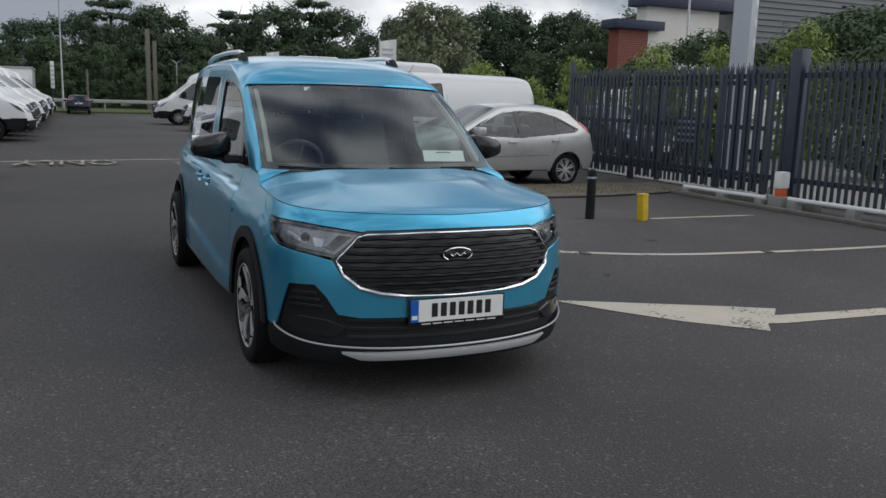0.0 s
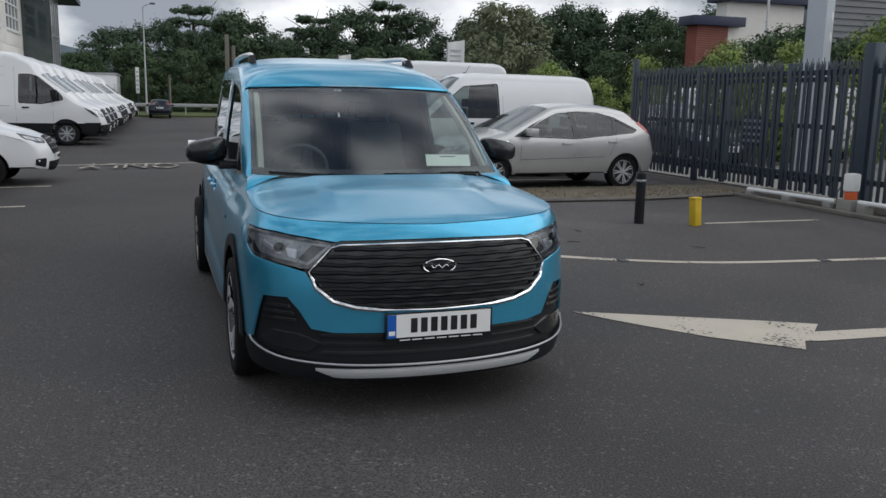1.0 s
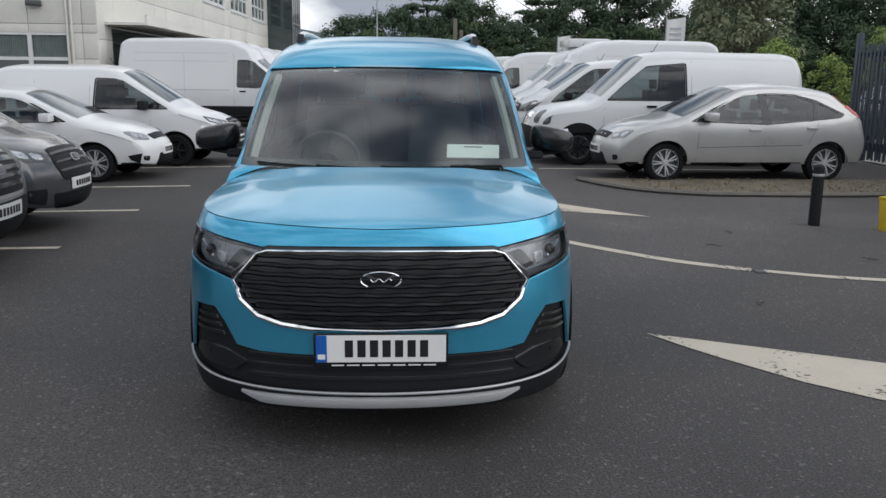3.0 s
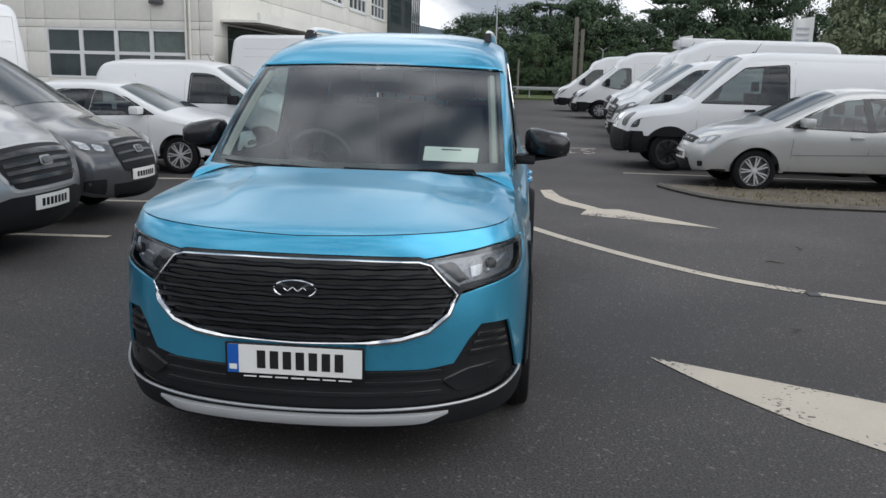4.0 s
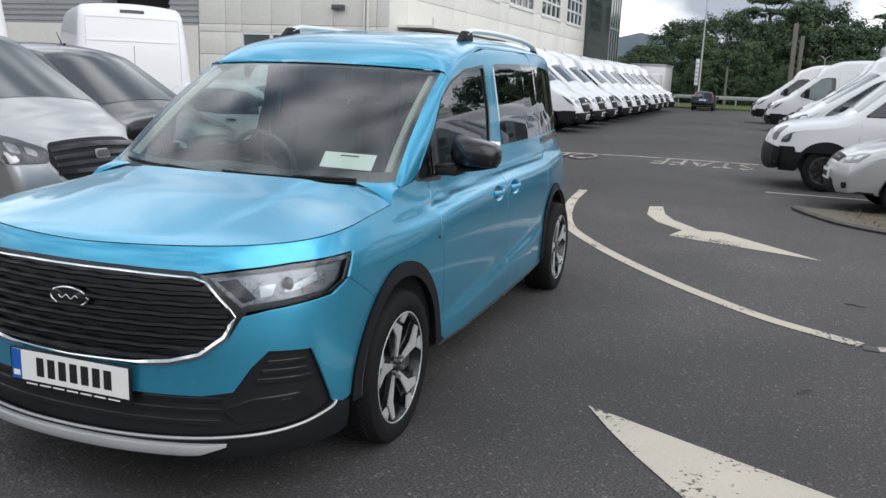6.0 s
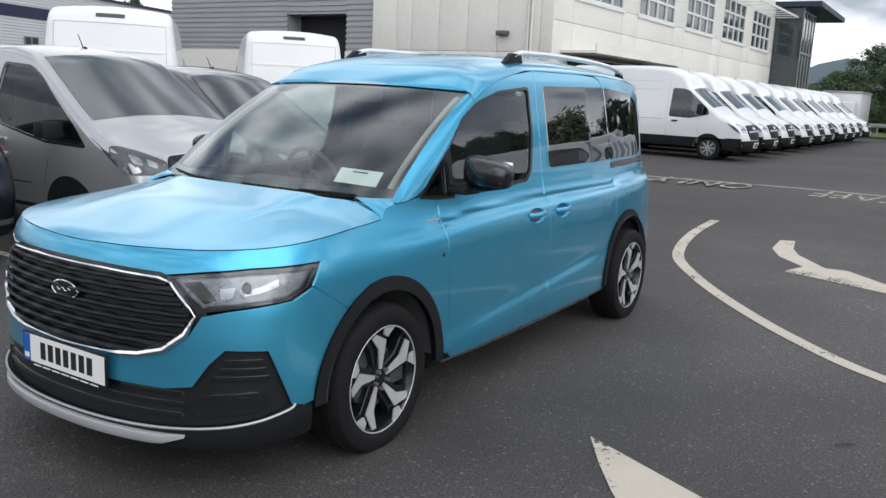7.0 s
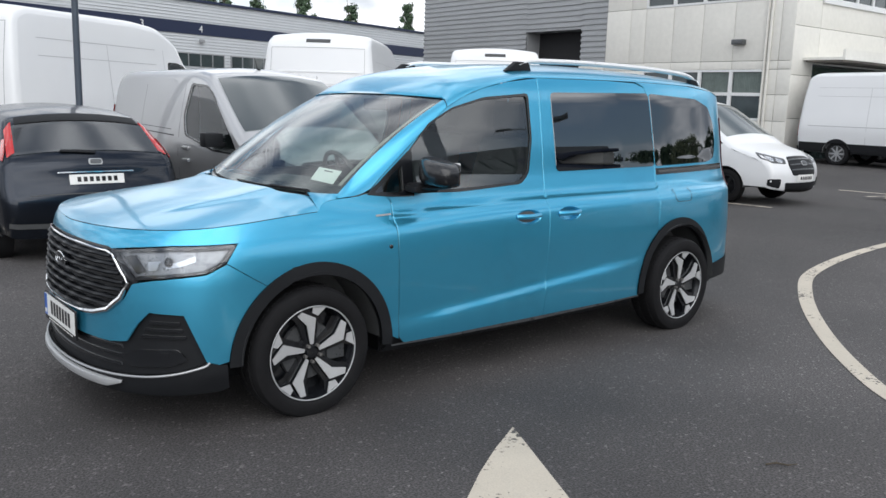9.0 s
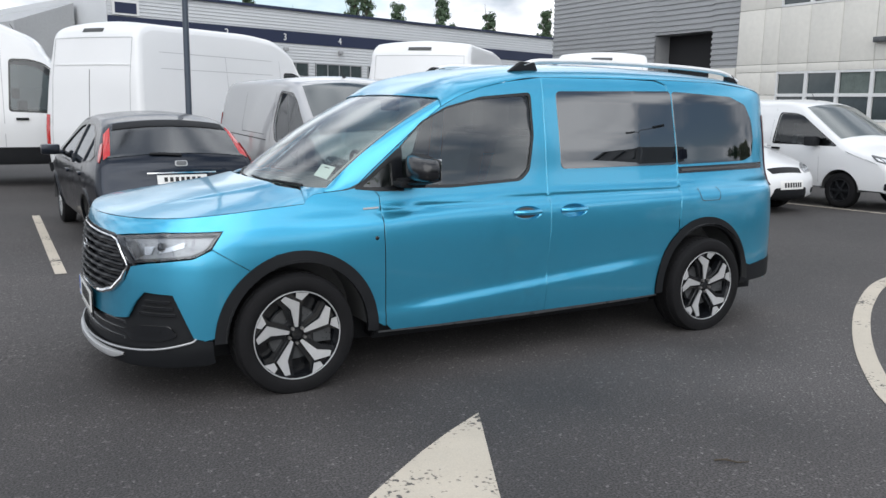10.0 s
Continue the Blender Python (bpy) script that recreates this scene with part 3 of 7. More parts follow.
# long side wall, windows upstairs, canopy
bays = [1.45 + 5.8 * k for k in range(5)]
cols = [0] + [c for b in bays for c in (b, b + 4.3)] + [30]
wall_panels(shop, "x", 30, 8, [0, 1.3, 2.6, 4.05, 4.88, 7.0, 8.0], cols, [(b, b + 4.3, 4.88, 7.0) for b in bays])
for b in bays:
    x1 = -b
    win = part("window", boxes((x1 - 4.3, x1, -.068, -.05, 4.88, 7.0)), M_BLDGLASS, shop, "dark upstairs window with white glazing bars", smooth=False)
    bars = [(x1 - 4.3 + j * 1.05, x1 - 4.3 + j * 1.05 + .10, -.05, .01, 4.88, 7.0) for j in range(5)] + [(x1 - 4.3, x1, -.05, .006, z - .05, z + .05) for z in (4.93, 5.62, 6.30, 6.95)]
    part("window_frame", boxes(*bars), M_FRAMEW, win, "white frame", smooth=False)
    part("window_sill", boxes((x1 - 4.35, x1 + .05, 0, .07, 4.80, 4.88)), M_FRAMEW, win, "white sill", smooth=False)
bm = boxes((-9.0, -.6, .0, 1.3, 3.05, 3.13))
box(bm, -9.0, -.6, 1.22, 1.3, 3.13, 3.35)
part("canopy", bm, M_CLADWHITE, shop, "white entrance canopy", smooth=False)
part("canopy_soffit", boxes((-8.9, -.7, .05, 1.2, 3.0, 3.05)), M_WOOD, shop, "slatted soffit", smooth=False)
part("doorway", boxes((-8.0, -1.2, -.02, .02, .0, 2.95)), M_BLDGLASS, shop, "dark glazed entrance", smooth=False)
bm = bmesh.new()
for j in range(26):
    box(bm, -30 + j * .0 - .0 + j * 1.17, -30 + j * 1.17 + .12, .05, 1.3, 6.98, 7.02)
box(bm, -30, -3, 1.25, 1.33, 6.95, 7.06)
part("sunshade", bm, M_FRAMEW, shop, "white louvre sunshade", smooth=False)
part("glazed_stair", boxes((-33.6, -30.05, -6, 1.6, 0, 7.6)), M_BLDGLASS, shop, "dark glazed corner", smooth=False)
for b in [(-33.6 + j * .88, -33.52 + j * .88, 1.6, 1.64, 0, 7.6) for j in range(5)] + [(-33.6, -30.05, 1.6, 1.65, z, z + .12) for z in (2.4, 4.9, 7.3)]:
    part("glazing_bar", boxes(b), M_STEEL, shop, smooth=False)
bm = boxes((-38.2, -29.5, -8, 2.6, 7.6, 7.9))
for v in bm.verts:
    if v.co.x < -36:
        v.co.z -= .15
part("roof_overhang", bm, M_NAVY, shop, "dark projecting roof edge", smooth=False)
part("wall_light", boxes((0, .22, -1.98, -1.58, 3.52, 3.68)), M_LAMPDARK, shop, "dark wall light", bevel=.02)
bm = bmesh.new()
for yy in (-.75, -.88):
    rod(bm, (.04, yy, 0), (.04, yy, 8), .04, n=8)
part("drainpipe", bm, M_CLADWHITE, shop)

# grey corrugated wing with a dark opening
wing_b = tagged(empty("corrugated_wing", pose(BX, BY, 0)), "grey corrugated metal wing with a loading opening, its inner shade a near-black sheet", "building")


def ribs(x, y0, y1, z0, z1, pitch=.20, depth=.05):
    """Horizontal ribbed cladding facing +x."""
    bm = bmesh.new()
    rows, z, k = [], z0, 0
    while z < z1:
        for dz, d in ((0, 0), (.45 * pitch, 0), (.55 * pitch, depth), (.95 * pitch, depth)):
            rows.append([bm.verts.new((x + d, y0, min(z + dz, z1))), bm.verts.new((x + d, y1, min(z + dz, z1)))])
        z += pitch
    for a, b in zip(rows, rows[1:]):
        bm.faces.new((a[0], a[1], b[1], b[0]))
    return bm


for nm, y0, y1, z0, z1 in (("cladding", -8.6, -7.35, 2.95, 8.6), ("cladding", -18.5, -11.6, 2.95, 8.6), ("cladding", -11.6, -8.6, 4.32, 8.6)):
    part(nm, ribs(-.1, y0, y1, z0, z1), M_CLADGREY, wing_b, smooth=False)
part("wall", boxes((-22, -.15, -18.5, -11.6, 0, 4.32), (-22, -.15, -8.6, -7.35, 0, 4.32), (-22, -.9, -11.6, -8.6, 0, 4.32), (-22, -.15, -18.5, -7.35, 4.32, 8.6)), M_CLADGREY, wing_b, smooth=False)
# near-black sheet at the back stands for the shade inside the opening
part("opening_shade", boxes((-.9, -.85, -11.6, -8.6, 0, 4.31)), M_DARKOPEN, wing_b, "loading opening, its inner shade a near-black sheet", smooth=False)
part("plinth", boxes((-.15, -.02, -18.5, -11.6, 0, 2.95), (-.15, -.02, -8.6, -7.35, 0, 2.95)), M_CLADWHITE, wing_b, "pale plinth", smooth=False)

# low pale industrial units beyond the vans, with a navy band
UD = Vector((-.95, -.31, 0)).normalized()
U_YAW = math.degrees(math.atan2(-UD.y, -UD.x))
units = tagged(empty("industrial_units", pose(-4.0, -36.0, 0, 0, 0, U_YAW)), "long pale corrugated industrial units with a navy band", "building")


def ribs_y(x0, x1, y, z0, z1, pitch=.16, depth=.03):
    bm = bmesh.new()
    rows, z = [], z0
    while z < z1:
        for dz, d in ((0, 0), (.5 * pitch, 0), (.6 * pitch, depth), (.95 * pitch, depth)):
            rows.append([bm.verts.new((x0, y + d, min(z + dz, z1))), bm.verts.new((x1, y + d, min(z + dz, z1)))])
        z += pitch
    for a, b in zip(rows, rows[1:]):
        bm.faces.new((a[0], a[1], b[1], b[0]))
    return bm


part("cladding", ribs_y(-45, .5, 0, 0, 4.57), M_CLADPALE, units, smooth=False)
part("cladding", ribs_y(-45, .5, 0, 5.2, 6.25), M_CLADPALE, units, smooth=False)
part("navy_band", boxes((-45, .5, -.02, .06, 4.57, 5.2)), M_NAVY, units, "navy band", smooth=False)
part("wall", boxes((-45, .5, -15, -.05, 0, 6.25)), M_CLADPALE, units, smooth=False)
part("roof_edge", boxes((-45.1, .6, -.1, .16, 6.25, 6.38)), M_NAVY, units, "dark roof edge", smooth=False)
for n, xx in (("2", -5.5), ("3", -9.0), ("4", -12.7)):
    words("unit_number", n, .50, pose(xx, .075, 4.86, 90, 0, 180), M_FRAMEW, units, 1, .01)
    part("wall_lamp", boxes((xx - .12, xx + .12, .03, .25, 4.16, 4.34)), M_CLADGREY, units, "small wall lamp", bevel=.02)
for x0, x1 in ((-10.52, -7.2), (-14.31, -10.99), (-18.11, -14.78), (-21.9, -20.8)):
    w = part("window", boxes((x0, x1, .04, .06, 2.92, 3.62)), M_BLDGLASS, units, "dark window", smooth=False)
    k = max(2, round((x1 - x0) / .82))
    part("window_frame", boxes(*[(x0 + (x1 - x0 - .06) * j / k, x0 + (x1 - x0 - .06) * j / k + .06, .06, .08, 2.92, 3.62) for j in range(k + 1)], (x0, x1, .06, .085, 3.56, 3.62)), M_STEEL, w, smooth=False)
sign = part("sign_board", boxes((-.95, .32, .06, .12, 5.25, 6.35)), M_FRAMEW, units, "white sign with navy block", smooth=False)
part("sign_block", boxes((-.82, .2, .12, .13, 5.33, 5.80)), M_NAVY, sign, smooth=False)
part("sign_bar", boxes((-.75, .15, .12, .13, 5.95, 6.2)), M_NAVY, sign, smooth=False)
shed = tagged(empty("gabled_shed", pose(-4.0, -36.0, 0, 0, 0, U_YAW)), "grey gabled shed beyond the industrial units", "building")
bm = bmesh.new()
loop = [(.7, 0), (.7, 5.9), (3.4, 4.9), (3.4, 0)]
rows = [[bm.verts.new((x, y, z)) for x, z in loop] for y in (-3, -16)]
bm.faces.new(rows[0])
bm.faces.new(rows[1][::-1])
for i in range(4):
    bm.faces.new((rows[0][i], rows[0][(i + 1) % 4], rows[1][(i + 1) % 4], rows[1][i]))
part("wall", bm, M_CLADGREY, shed, smooth=False)

# ---- the blue people carrier: front axle at the origin, nose towards +x ----
hero = tagged(empty("people_carrier", pose(0, 0, 0, 0, 0, 1.0)), "bright blue metallic people carrier with black cladding and roof rails, parked", "car")
FA, RA, WZ, WR = 0.0, -2.975, 0.325, 0.335     # axles, hub height, tyre radius

H_MID = curve([(.18, .85), (.26, .886), (.34, .892), (.42, .893), (.50, .894), (.62, .893), (.75, .889), (.84, .881), (.89, .873), (.92, .863), (.938, .848), (.948, .834), (.955, .827), (.966, .824), (.980, .825), (.992, .820), (1.02, .811), (1.08, .799), (1.14, .788), (1.3, .765), (1.5, .730), (1.62, .708), (1.70, .685), (1.80, .64)])
H_FRONT = curve([(.15, .84), (.22, .868), (.30, .885), (.5, .887), (.7, .883), (.8, .872), (.87, .856), (.95, .825), (1.05, .785), (1.2, .75)])
H_TAIL = curve([(-3.88, .27), (-3.85, .21), (-3.80, .16), (-3.70, .11), (-3.50, .068), (-3.20, .036), (-2.8, .010), (-2.4, 0.0)])
H_NOSE = curve([(.15, .93), (.20, .955), (.25, .966), (.30, .964), (.36, .957), (.45, .952), (.60, .946), (.72, .934), (.80, .925), (.86, .916), (.90, .906), (.935, .890), (.96, .866), (1.0, .80), (1.1, .7)])
H_RISE = curve([(-3.6, .052), (-2.73, .036), (-2.23, .033), (-1.64, .025), (-.95, .013), (-.52, -.014), (-.1, -.032), (.1, -.04)])     # climb of the shoulder crease
NX0 = 0.10


def nose(t, z):
    """A point of the rounded nose at height z; t runs from 1 at the flank to 0 at the middle."""
    t = max(-1.0, min(1.0, t))
    return (NX0 + (H_NOSE(z) - NX0) * max(0.0, 1 - abs(t) ** 2.15) ** (1 / 3.75), H_FRONT(z) * t, z)


ts_ = [math.cos(math.pi / 2 * (i / 400)) ** 0.35 for i in range(400)] + [0.0]
acc, last = [0.0], Vector(nose(1.0, 0.7))
for tt in ts_[1:]:
    p = Vector(nose(tt, 0.7))
    acc.append(acc[-1] + (p - last).length)
    last = p
S_END = NX0 + acc[-1]


def t_at(s):
    return float(np.interp(s - NX0, acc, ts_)) if s <= S_END else -float(np.interp(2 * S_END - s - NX0, acc, ts_))


def ny(y, z):
    """The surface coordinate of the nose at distance y from the middle."""
    t = min(1.0, y / H_FRONT(z))
    return (NX0 + float(np.interp(-t, [-v for v in ts_], acc)), z)


def skin(s, z):
    """The flank (s is x) and, past the front axle, the nose."""
    if s > NX0:
        return nose(t_at(s), z)
    k = min(1.0, max(0.0, (NX0 - s) / 0.75))
    k = k * k * (3 - 2 * k)
    rise = H_RISE(s) * math.exp(-((z - .985) / .13) ** 2)
    y = H_FRONT(z) * (1 - k) + H_MID(z - rise) * k - H_TAIL(s)
    # swelling low on the doors, its upper edge rising to the rear
    if -2.75 < s < -0.30:
        edge = 0.385 + 0.075 * (-s - 0.4)
        w = min(1, (s + 2.75) / 0.6, (-0.30 - s) / 0.5)
        y += 0.022 * w / (1 + math.exp(max(-40, min(40, (z - edge) / 0.015))))
    return (s, y, z)


def seam(s):
    """Height of the gap between bonnet and wings."""
    return H_SEAM(s)


H_SEAM = curve([(-.06, 1.008), (.07, .998), (.22, .988), (.40, .974), (.6, .960), (.85, .950), (1.1, .944), (S_END, .934)])
H_WINGTOP = curve([(-.44, 1.083), (-.37, 1.082), (-.30, 1.070), (-.19, 1.062), (-.13, 1.056), (-.09, 1.042), (-.066, 1.018), (-.06, 1.008)])
HL_TIP, HL_TOP, HL_LOW, HL_OUT = ny(.841, .888), ny(.482, .848), ny(.612, .722), ny(.853, .803)
GR = [(0.0, .850), (.20, .850), (.46, .842), (.505, .828), (.605, .712), (.575, .640), (.50, .577), (.40, .549), (.28, .536), (0.0, .530)]


def halfloop(pts):
    return [ny(y, z) for y, z in pts]


A_F, A_R = 0.435, 0.458     # arch radii
FOG = [(.655, .525), (.70, .583), (.805, .575), (.847, .350), (.80, .318), (.70, .300)]
panels = {}
seam_pts = [(s, H_SEAM(s) - 0.002) for s in np.linspace(S_END, -.054, 26)] + [(s, H_WINGTOP(s)) for s in (-.062, -.066, -.075, -.09, -.11, -.13, -.16, -.19, -.25, -.30, -.34, -.37, -.44)]
wing = [(-.492, .31)] + arc(FA, WZ, A_F, 178, 54.4, 26) + [(HL_OUT[0] - .012, HL_OUT[1] + .002), (HL_TIP[0] - .010, HL_TIP[1] + .006), ny(.74, .891), ny(.60, .873), (HL_TOP[0], HL_TOP[1] + .007), ny(.46, .862), ny(.2, .868), ny(0, .869)] + seam_pts + [(-.47, 1.06), (-.492, 1.03)]
bumper = arc(FA, WZ, A_F, 54, 3, 14) + [(.50, .335)] + [ny(.862, .338), ny(.847, .352)] + halfloop([(.805, .577), (.70, .585), (.652, .527), (.60, .440), (.5, .425), (0, .425)]) + halfloop([(0, .522), (.28, .528), (.40, .541), (.505, .569), (.585, .634), (.622, .706)]) + [(HL_LOW[0] - .012, HL_LOW[1] - .014), ny(.70, .728), ny(.78, .743), ny(.838, .757), (HL_OUT[0] - .012, HL_OUT[1] - .003)]
lamp = [HL_TIP, HL_OUT, ny(.838, .766), ny(.78, .752), ny(.70, .737), HL_LOW, ny(.56, .765), HL_TOP, ny(.60, .865), ny(.74, .884)]
B2 = -2.72       # door edges


def dish_loop(hx):
    return [(hx + .105 * math.cos(a), .898 + .043 * math.sin(a)) for a in (2 * math.pi * i / 24 for i in range(24))]


def dish(hx):
    """The flank with the hollow behind a door handle."""
    def f(s, z):
        x, y, zz = skin(s, z)
        q = min(1, ((s - hx) / .104) ** 2 + ((z - .898) / .042) ** 2)
        return (x, y - .030 * (1 - q) ** .8, zz)
    return f


qwin = rounded([(-.395, 1.085), (-.58, 1.225), (-.58, 1.080)], .02)
for side in (0, 1):
    sheet("front_wing", wing, [], skin, .035, M_BLUE, hero, mirror=side)
    blk = [(-.352, 1.074), (-.36, 1.083), (-.62, 1.292), (-.648, 1.30), (-.648, 1.055), (-.50, 1.058)]
    sheet('corner_trim', blk, [qwin], skin, .04, M_GLOSSBLACK, hero, 'black window corner trim', .003, .006, mirror=side)
    fdoor = [(-.502, .315), (-.502, 1.03), (-.475, 1.062), (-.37, 1.086), (-.45, 1.160), (-.62, 1.300), (-.78, 1.428), (-.92, 1.525), (-1.05, 1.59), (-1.2, 1.640), (-1.4, 1.683), (-1.651, 1.714), (-1.641, 1.1), (-1.624, .80), (-1.568, .275), (-.90, .275), (-.53, .285)]
    fwin = rounded([(-.62, 1.09), (-.632, 1.292), (-.79, 1.437), (-.961, 1.518), (-1.194, 1.575), (-1.548, 1.605), (-1.552, 1.36), (-1.51, 1.16), (-1.44, 1.105), (-.965, 1.082)], .03)
    gap_f = [(p[0] + (p[0] + 1.1) * .014, p[1] + (p[1] - 1.35) * .04) for p in fwin]
    gap_q = [(-.52 + (p[0] + .52) * 1.2, 1.13 + (p[1] - 1.13) * 1.2) for p in qwin]
    door = sheet("front_door", fdoor, [gap_f, gap_q, dish_loop(-1.455)], skin, .022, M_BLUE, hero, mirror=side)
    sheet("door_lining", [(p[0], min(p[1], 1.70)) for p in fdoor], [fwin, qwin], skin, .06, M_CABIN, hero, "", -.0135, .025, mirror=side)
    sheet("door_window", fwin, [], skin, .05, M_DOORGLASS, hero, "clear tinted door window", -.008, 0, mirror=side)
    sheet("quarter_window", qwin, [], skin, .05, M_DOORGLASS, hero, "small dark triangular window", -.008, 0, mirror=side)
    sheet("window_seal", [(p[0] + (p[0] + 1.1) * .026, p[1] + (p[1] - 1.35) * .07) for p in fwin], [fwin], skin, .04, M_GLOSSBLACK, hero, "black window surround", .002, .004, mirror=side)
    sdoor = [(-1.58, .275), (-1.576, .275), (-1.632, .80), (-1.649, 1.1), (-1.659, 1.715), (-2.3, 1.722), (-2.6, 1.716), (-2.69, 1.69), (-2.725, 1.62), (B2 - .035, 1.17), (B2 - .02, .95), (B2 + .012, .78)] + arc(RA, WZ, A_R + .006, 55, 176, 16)[::1][0:0] + [p for p in arc(RA, WZ, A_R + .008, 55, 4, 16) if p[0] > B2 + .010] + [(-2.515, .285)]
    sdoor = [sdoor[1]] + sdoor[2:]
    swin = rounded([(-1.752, 1.632), (-2.728, 1.652), (-2.752, 1.158), (-1.762, 1.152)], .035)
    sheet("sliding_door", sdoor, [dish_loop(-1.81)], skin, .022, M_BLUE, hero, mirror=side)
    quarter = [(B2 - .007 + .0, .79), (B2 - .028, .95), (B2 - .043, 1.165), (-2.733, 1.62), (-2.70, 1.695), (-2.62, 1.724), (-3.2, 1.72), (-3.6, 1.685), (-3.80, 1.64), (-3.84, 1.30), (-3.86, 1.05), (-3.868, .43), (-3.50, .395)] + arc(RA, WZ, A_R, 8, 123, 26)[0:0] + arc(RA, WZ, A_R, 171, 57, 26)
    sheet("rear_quarter", quarter, [], skin, .035, M_BLUE, hero, mirror=side)
    rwin = rounded([(-2.742, 1.650), (-3.346, 1.625), (-3.52, 1.57), (-3.59, 1.46), (-3.605, 1.33), (-3.575, 1.20), (-3.47, 1.168), (-2.765, 1.158)], .03)
    sheet("sliding_door_window", swin, [], skin, .05, M_PRIVACY, hero, "dark privacy glass window", .004, .004, mirror=side)
    sheet("rear_side_window", rwin, [], skin, .05, M_PRIVACY, hero, "dark privacy glass window", .004, .004, mirror=side)
    # dark sheets over the closed panels stand for the unlit cabin
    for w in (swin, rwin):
        sheet("cabin_shade_backing", w, [], skin, .08, M_CABIN, hero, "", -.004, 0, mirror=side)
    sheet("door_rail", [(-2.765, 1.142), (-3.705, 1.152), (-3.70, 1.108), (-2.765, 1.098)], [], skin, .05, M_GLOSSBLACK, hero, "black sliding door rail", .004, .006, mirror=side)
    sheet("door_rail_channel", [(-2.79, 1.128), (-3.68, 1.137), (-3.68, 1.122), (-2.79, 1.112)], [], skin, .05, M_CABIN, hero, "", .0075, .003, mirror=side)
    sheet("fuel_flap", rounded([(-2.92, 1.005), (-3.13, 1.005), (-3.14, .905), (-2.93, .905)], .04), [rounded([(-2.924, 1.001), (-3.126, 1.001), (-3.136, .909), (-2.934, .909)], .04)], skin, .03, M_CABIN, hero, "", .0015, 0, mirror=side)
    # arch cladding, sills, lower edges
    for cx, r, a0, a1 in ((FA, A_F + .012, -1, 184), (RA, A_R + .012, -3, 186)):
        sheet("arch_cladding", arc(cx, WZ, r + .0, a0, a1, 40) + arc(cx, WZ, r - .062, a1, a0, 36), [], skin, .03, M_PLASTIC, hero, "black plastic wheel arch trim", .012, .03, mirror=side)
        bm = bmesh.new()
        lathe(bm, [(r - .05, .60), (r - .045, .895)], Matrix.Translation((cx, 0, WZ)) @ Matrix.Rotation(radians(-90), 4, "X") if not side else Matrix.Translation((cx, 0, WZ)) @ Matrix.Rotation(radians(90), 4, "X"), 40)
        lathe(bm, [(.02, .58), (r - .05, .60)], Matrix.Translation((cx, 0, WZ)) @ Matrix.Rotation(radians(-90 if not side else 90), 4, "X"), 40)
        bmesh.ops.delete(bm, geom=[v for v in bm.verts if v.co.z < .27], context="VERTS")
        part("arch_liner", bm, M_CABIN, hero)
    sheet("sill", [(-.47, .315), (-.44, .20), (-2.53, .20), (-2.50, .285), (-1.55, .268), (-.55, .275)], [], skin, .04, M_PLASTIC, hero, "black sill", -.055, .02, mirror=side)
    sheet("sill_trim", [(-.45, .284), (-2.52, .294), (-2.52, .286), (-1.5, .270), (-.45, .276)], [], skin, .05, M_LAMPDARK, hero, "thin grey trim line", .004, .006, mirror=side)
    sheet("rear_bumper_corner", [(-3.40, .44), (-3.50, .405), (-3.868, .445), (-3.872, .315), (-3.70, .295), (-3.42, .285)], [], skin, .03, M_PLASTIC, hero, "black rear bumper corner", .008, .02, mirror=side)
    sheet("front_bumper", bumper, [], skin, .03, M_BLUE, hero, mirror=side)
    lo = [(.455, .333)] + [ny(.862, .335), ny(.848, .348)] + halfloop([(.80, .312), (.70, .288)]) + [ny(.5, .275), ny(0, .268), ny(0, .19), ny(.6, .185), ny(.84, .20)] + [(.44, .215)]
    sheet("bumper_lip", lo, [], skin, .03, M_PLASTIC, hero, "black plastic bumper lip", .0, .02, mirror=side)
    mid = halfloop([(0, .445), (.5, .44), (.60, .452), (.655, .535), (.70, .59), (.81, .582), (.852, .350), (.80, .310), (.70, .29), (.5, .272), (0, .265)])
    sheet("lower_intake", mid, [], skin, .04, M_PLASTIC, hero, "black lower intake panel", -.022, .01, mirror=side)
    for k, (za, zb) in enumerate(((.545, .532), (.512, .499), (.480, .467))):
        sheet("intake_slat", [ny(.70 - k * .015, za), ny(.795 + k * .007, za - .002), ny(.797 + k * .007, zb - .002), ny(.695 - k * .015, zb)], [], skin, .04, M_GLOSSBLACK, hero, "", -.006, .012, mirror=side)
    for k, zz in enumerate((.405, .365, .325)):
        sheet("intake_bar", [ny(0, zz + .008), ny(.56, zz + .008), ny(.57, zz - .006), ny(0, zz - .006)], [], skin, .06, M_GLOSSBLACK, hero, "", -.012, .01, mirror=side)
    sheet("fog_lamp_pod", rounded(halfloop([(.56, .372), (.66, .408), (.79, .415), (.815, .365), (.77, .335), (.62, .325)]), .02), [], skin, .025, M_GLOSSBLACK, hero, "gloss black fog lamp pod", -.006, .015, mirror=side)
    sheet("fog_lamp", rounded(halfloop([(.735, .40), (.765, .40), (.765, .372), (.735, .372)]), .008), [], skin, .02, M_GLOSSBLACK, hero, "small fog lamp", -.003, .004, mirror=side)
    bm = bmesh.new()
    sg = -1 if side else 1
    tube(bm, [Vector((skin(*ny(y, z))[0] + .006, sg * skin(*ny(y, z))[1] * 1.004, z)) for y, z in spline([(.852, .352), (.848, .338), (.80, .308), (.70, .287), (.5, .275), (.25, .27), (0, .268)], 5)], .006, 6)
    part("bumper_trim", bm, M_STEEL, hero, "thin silver bumper trim")
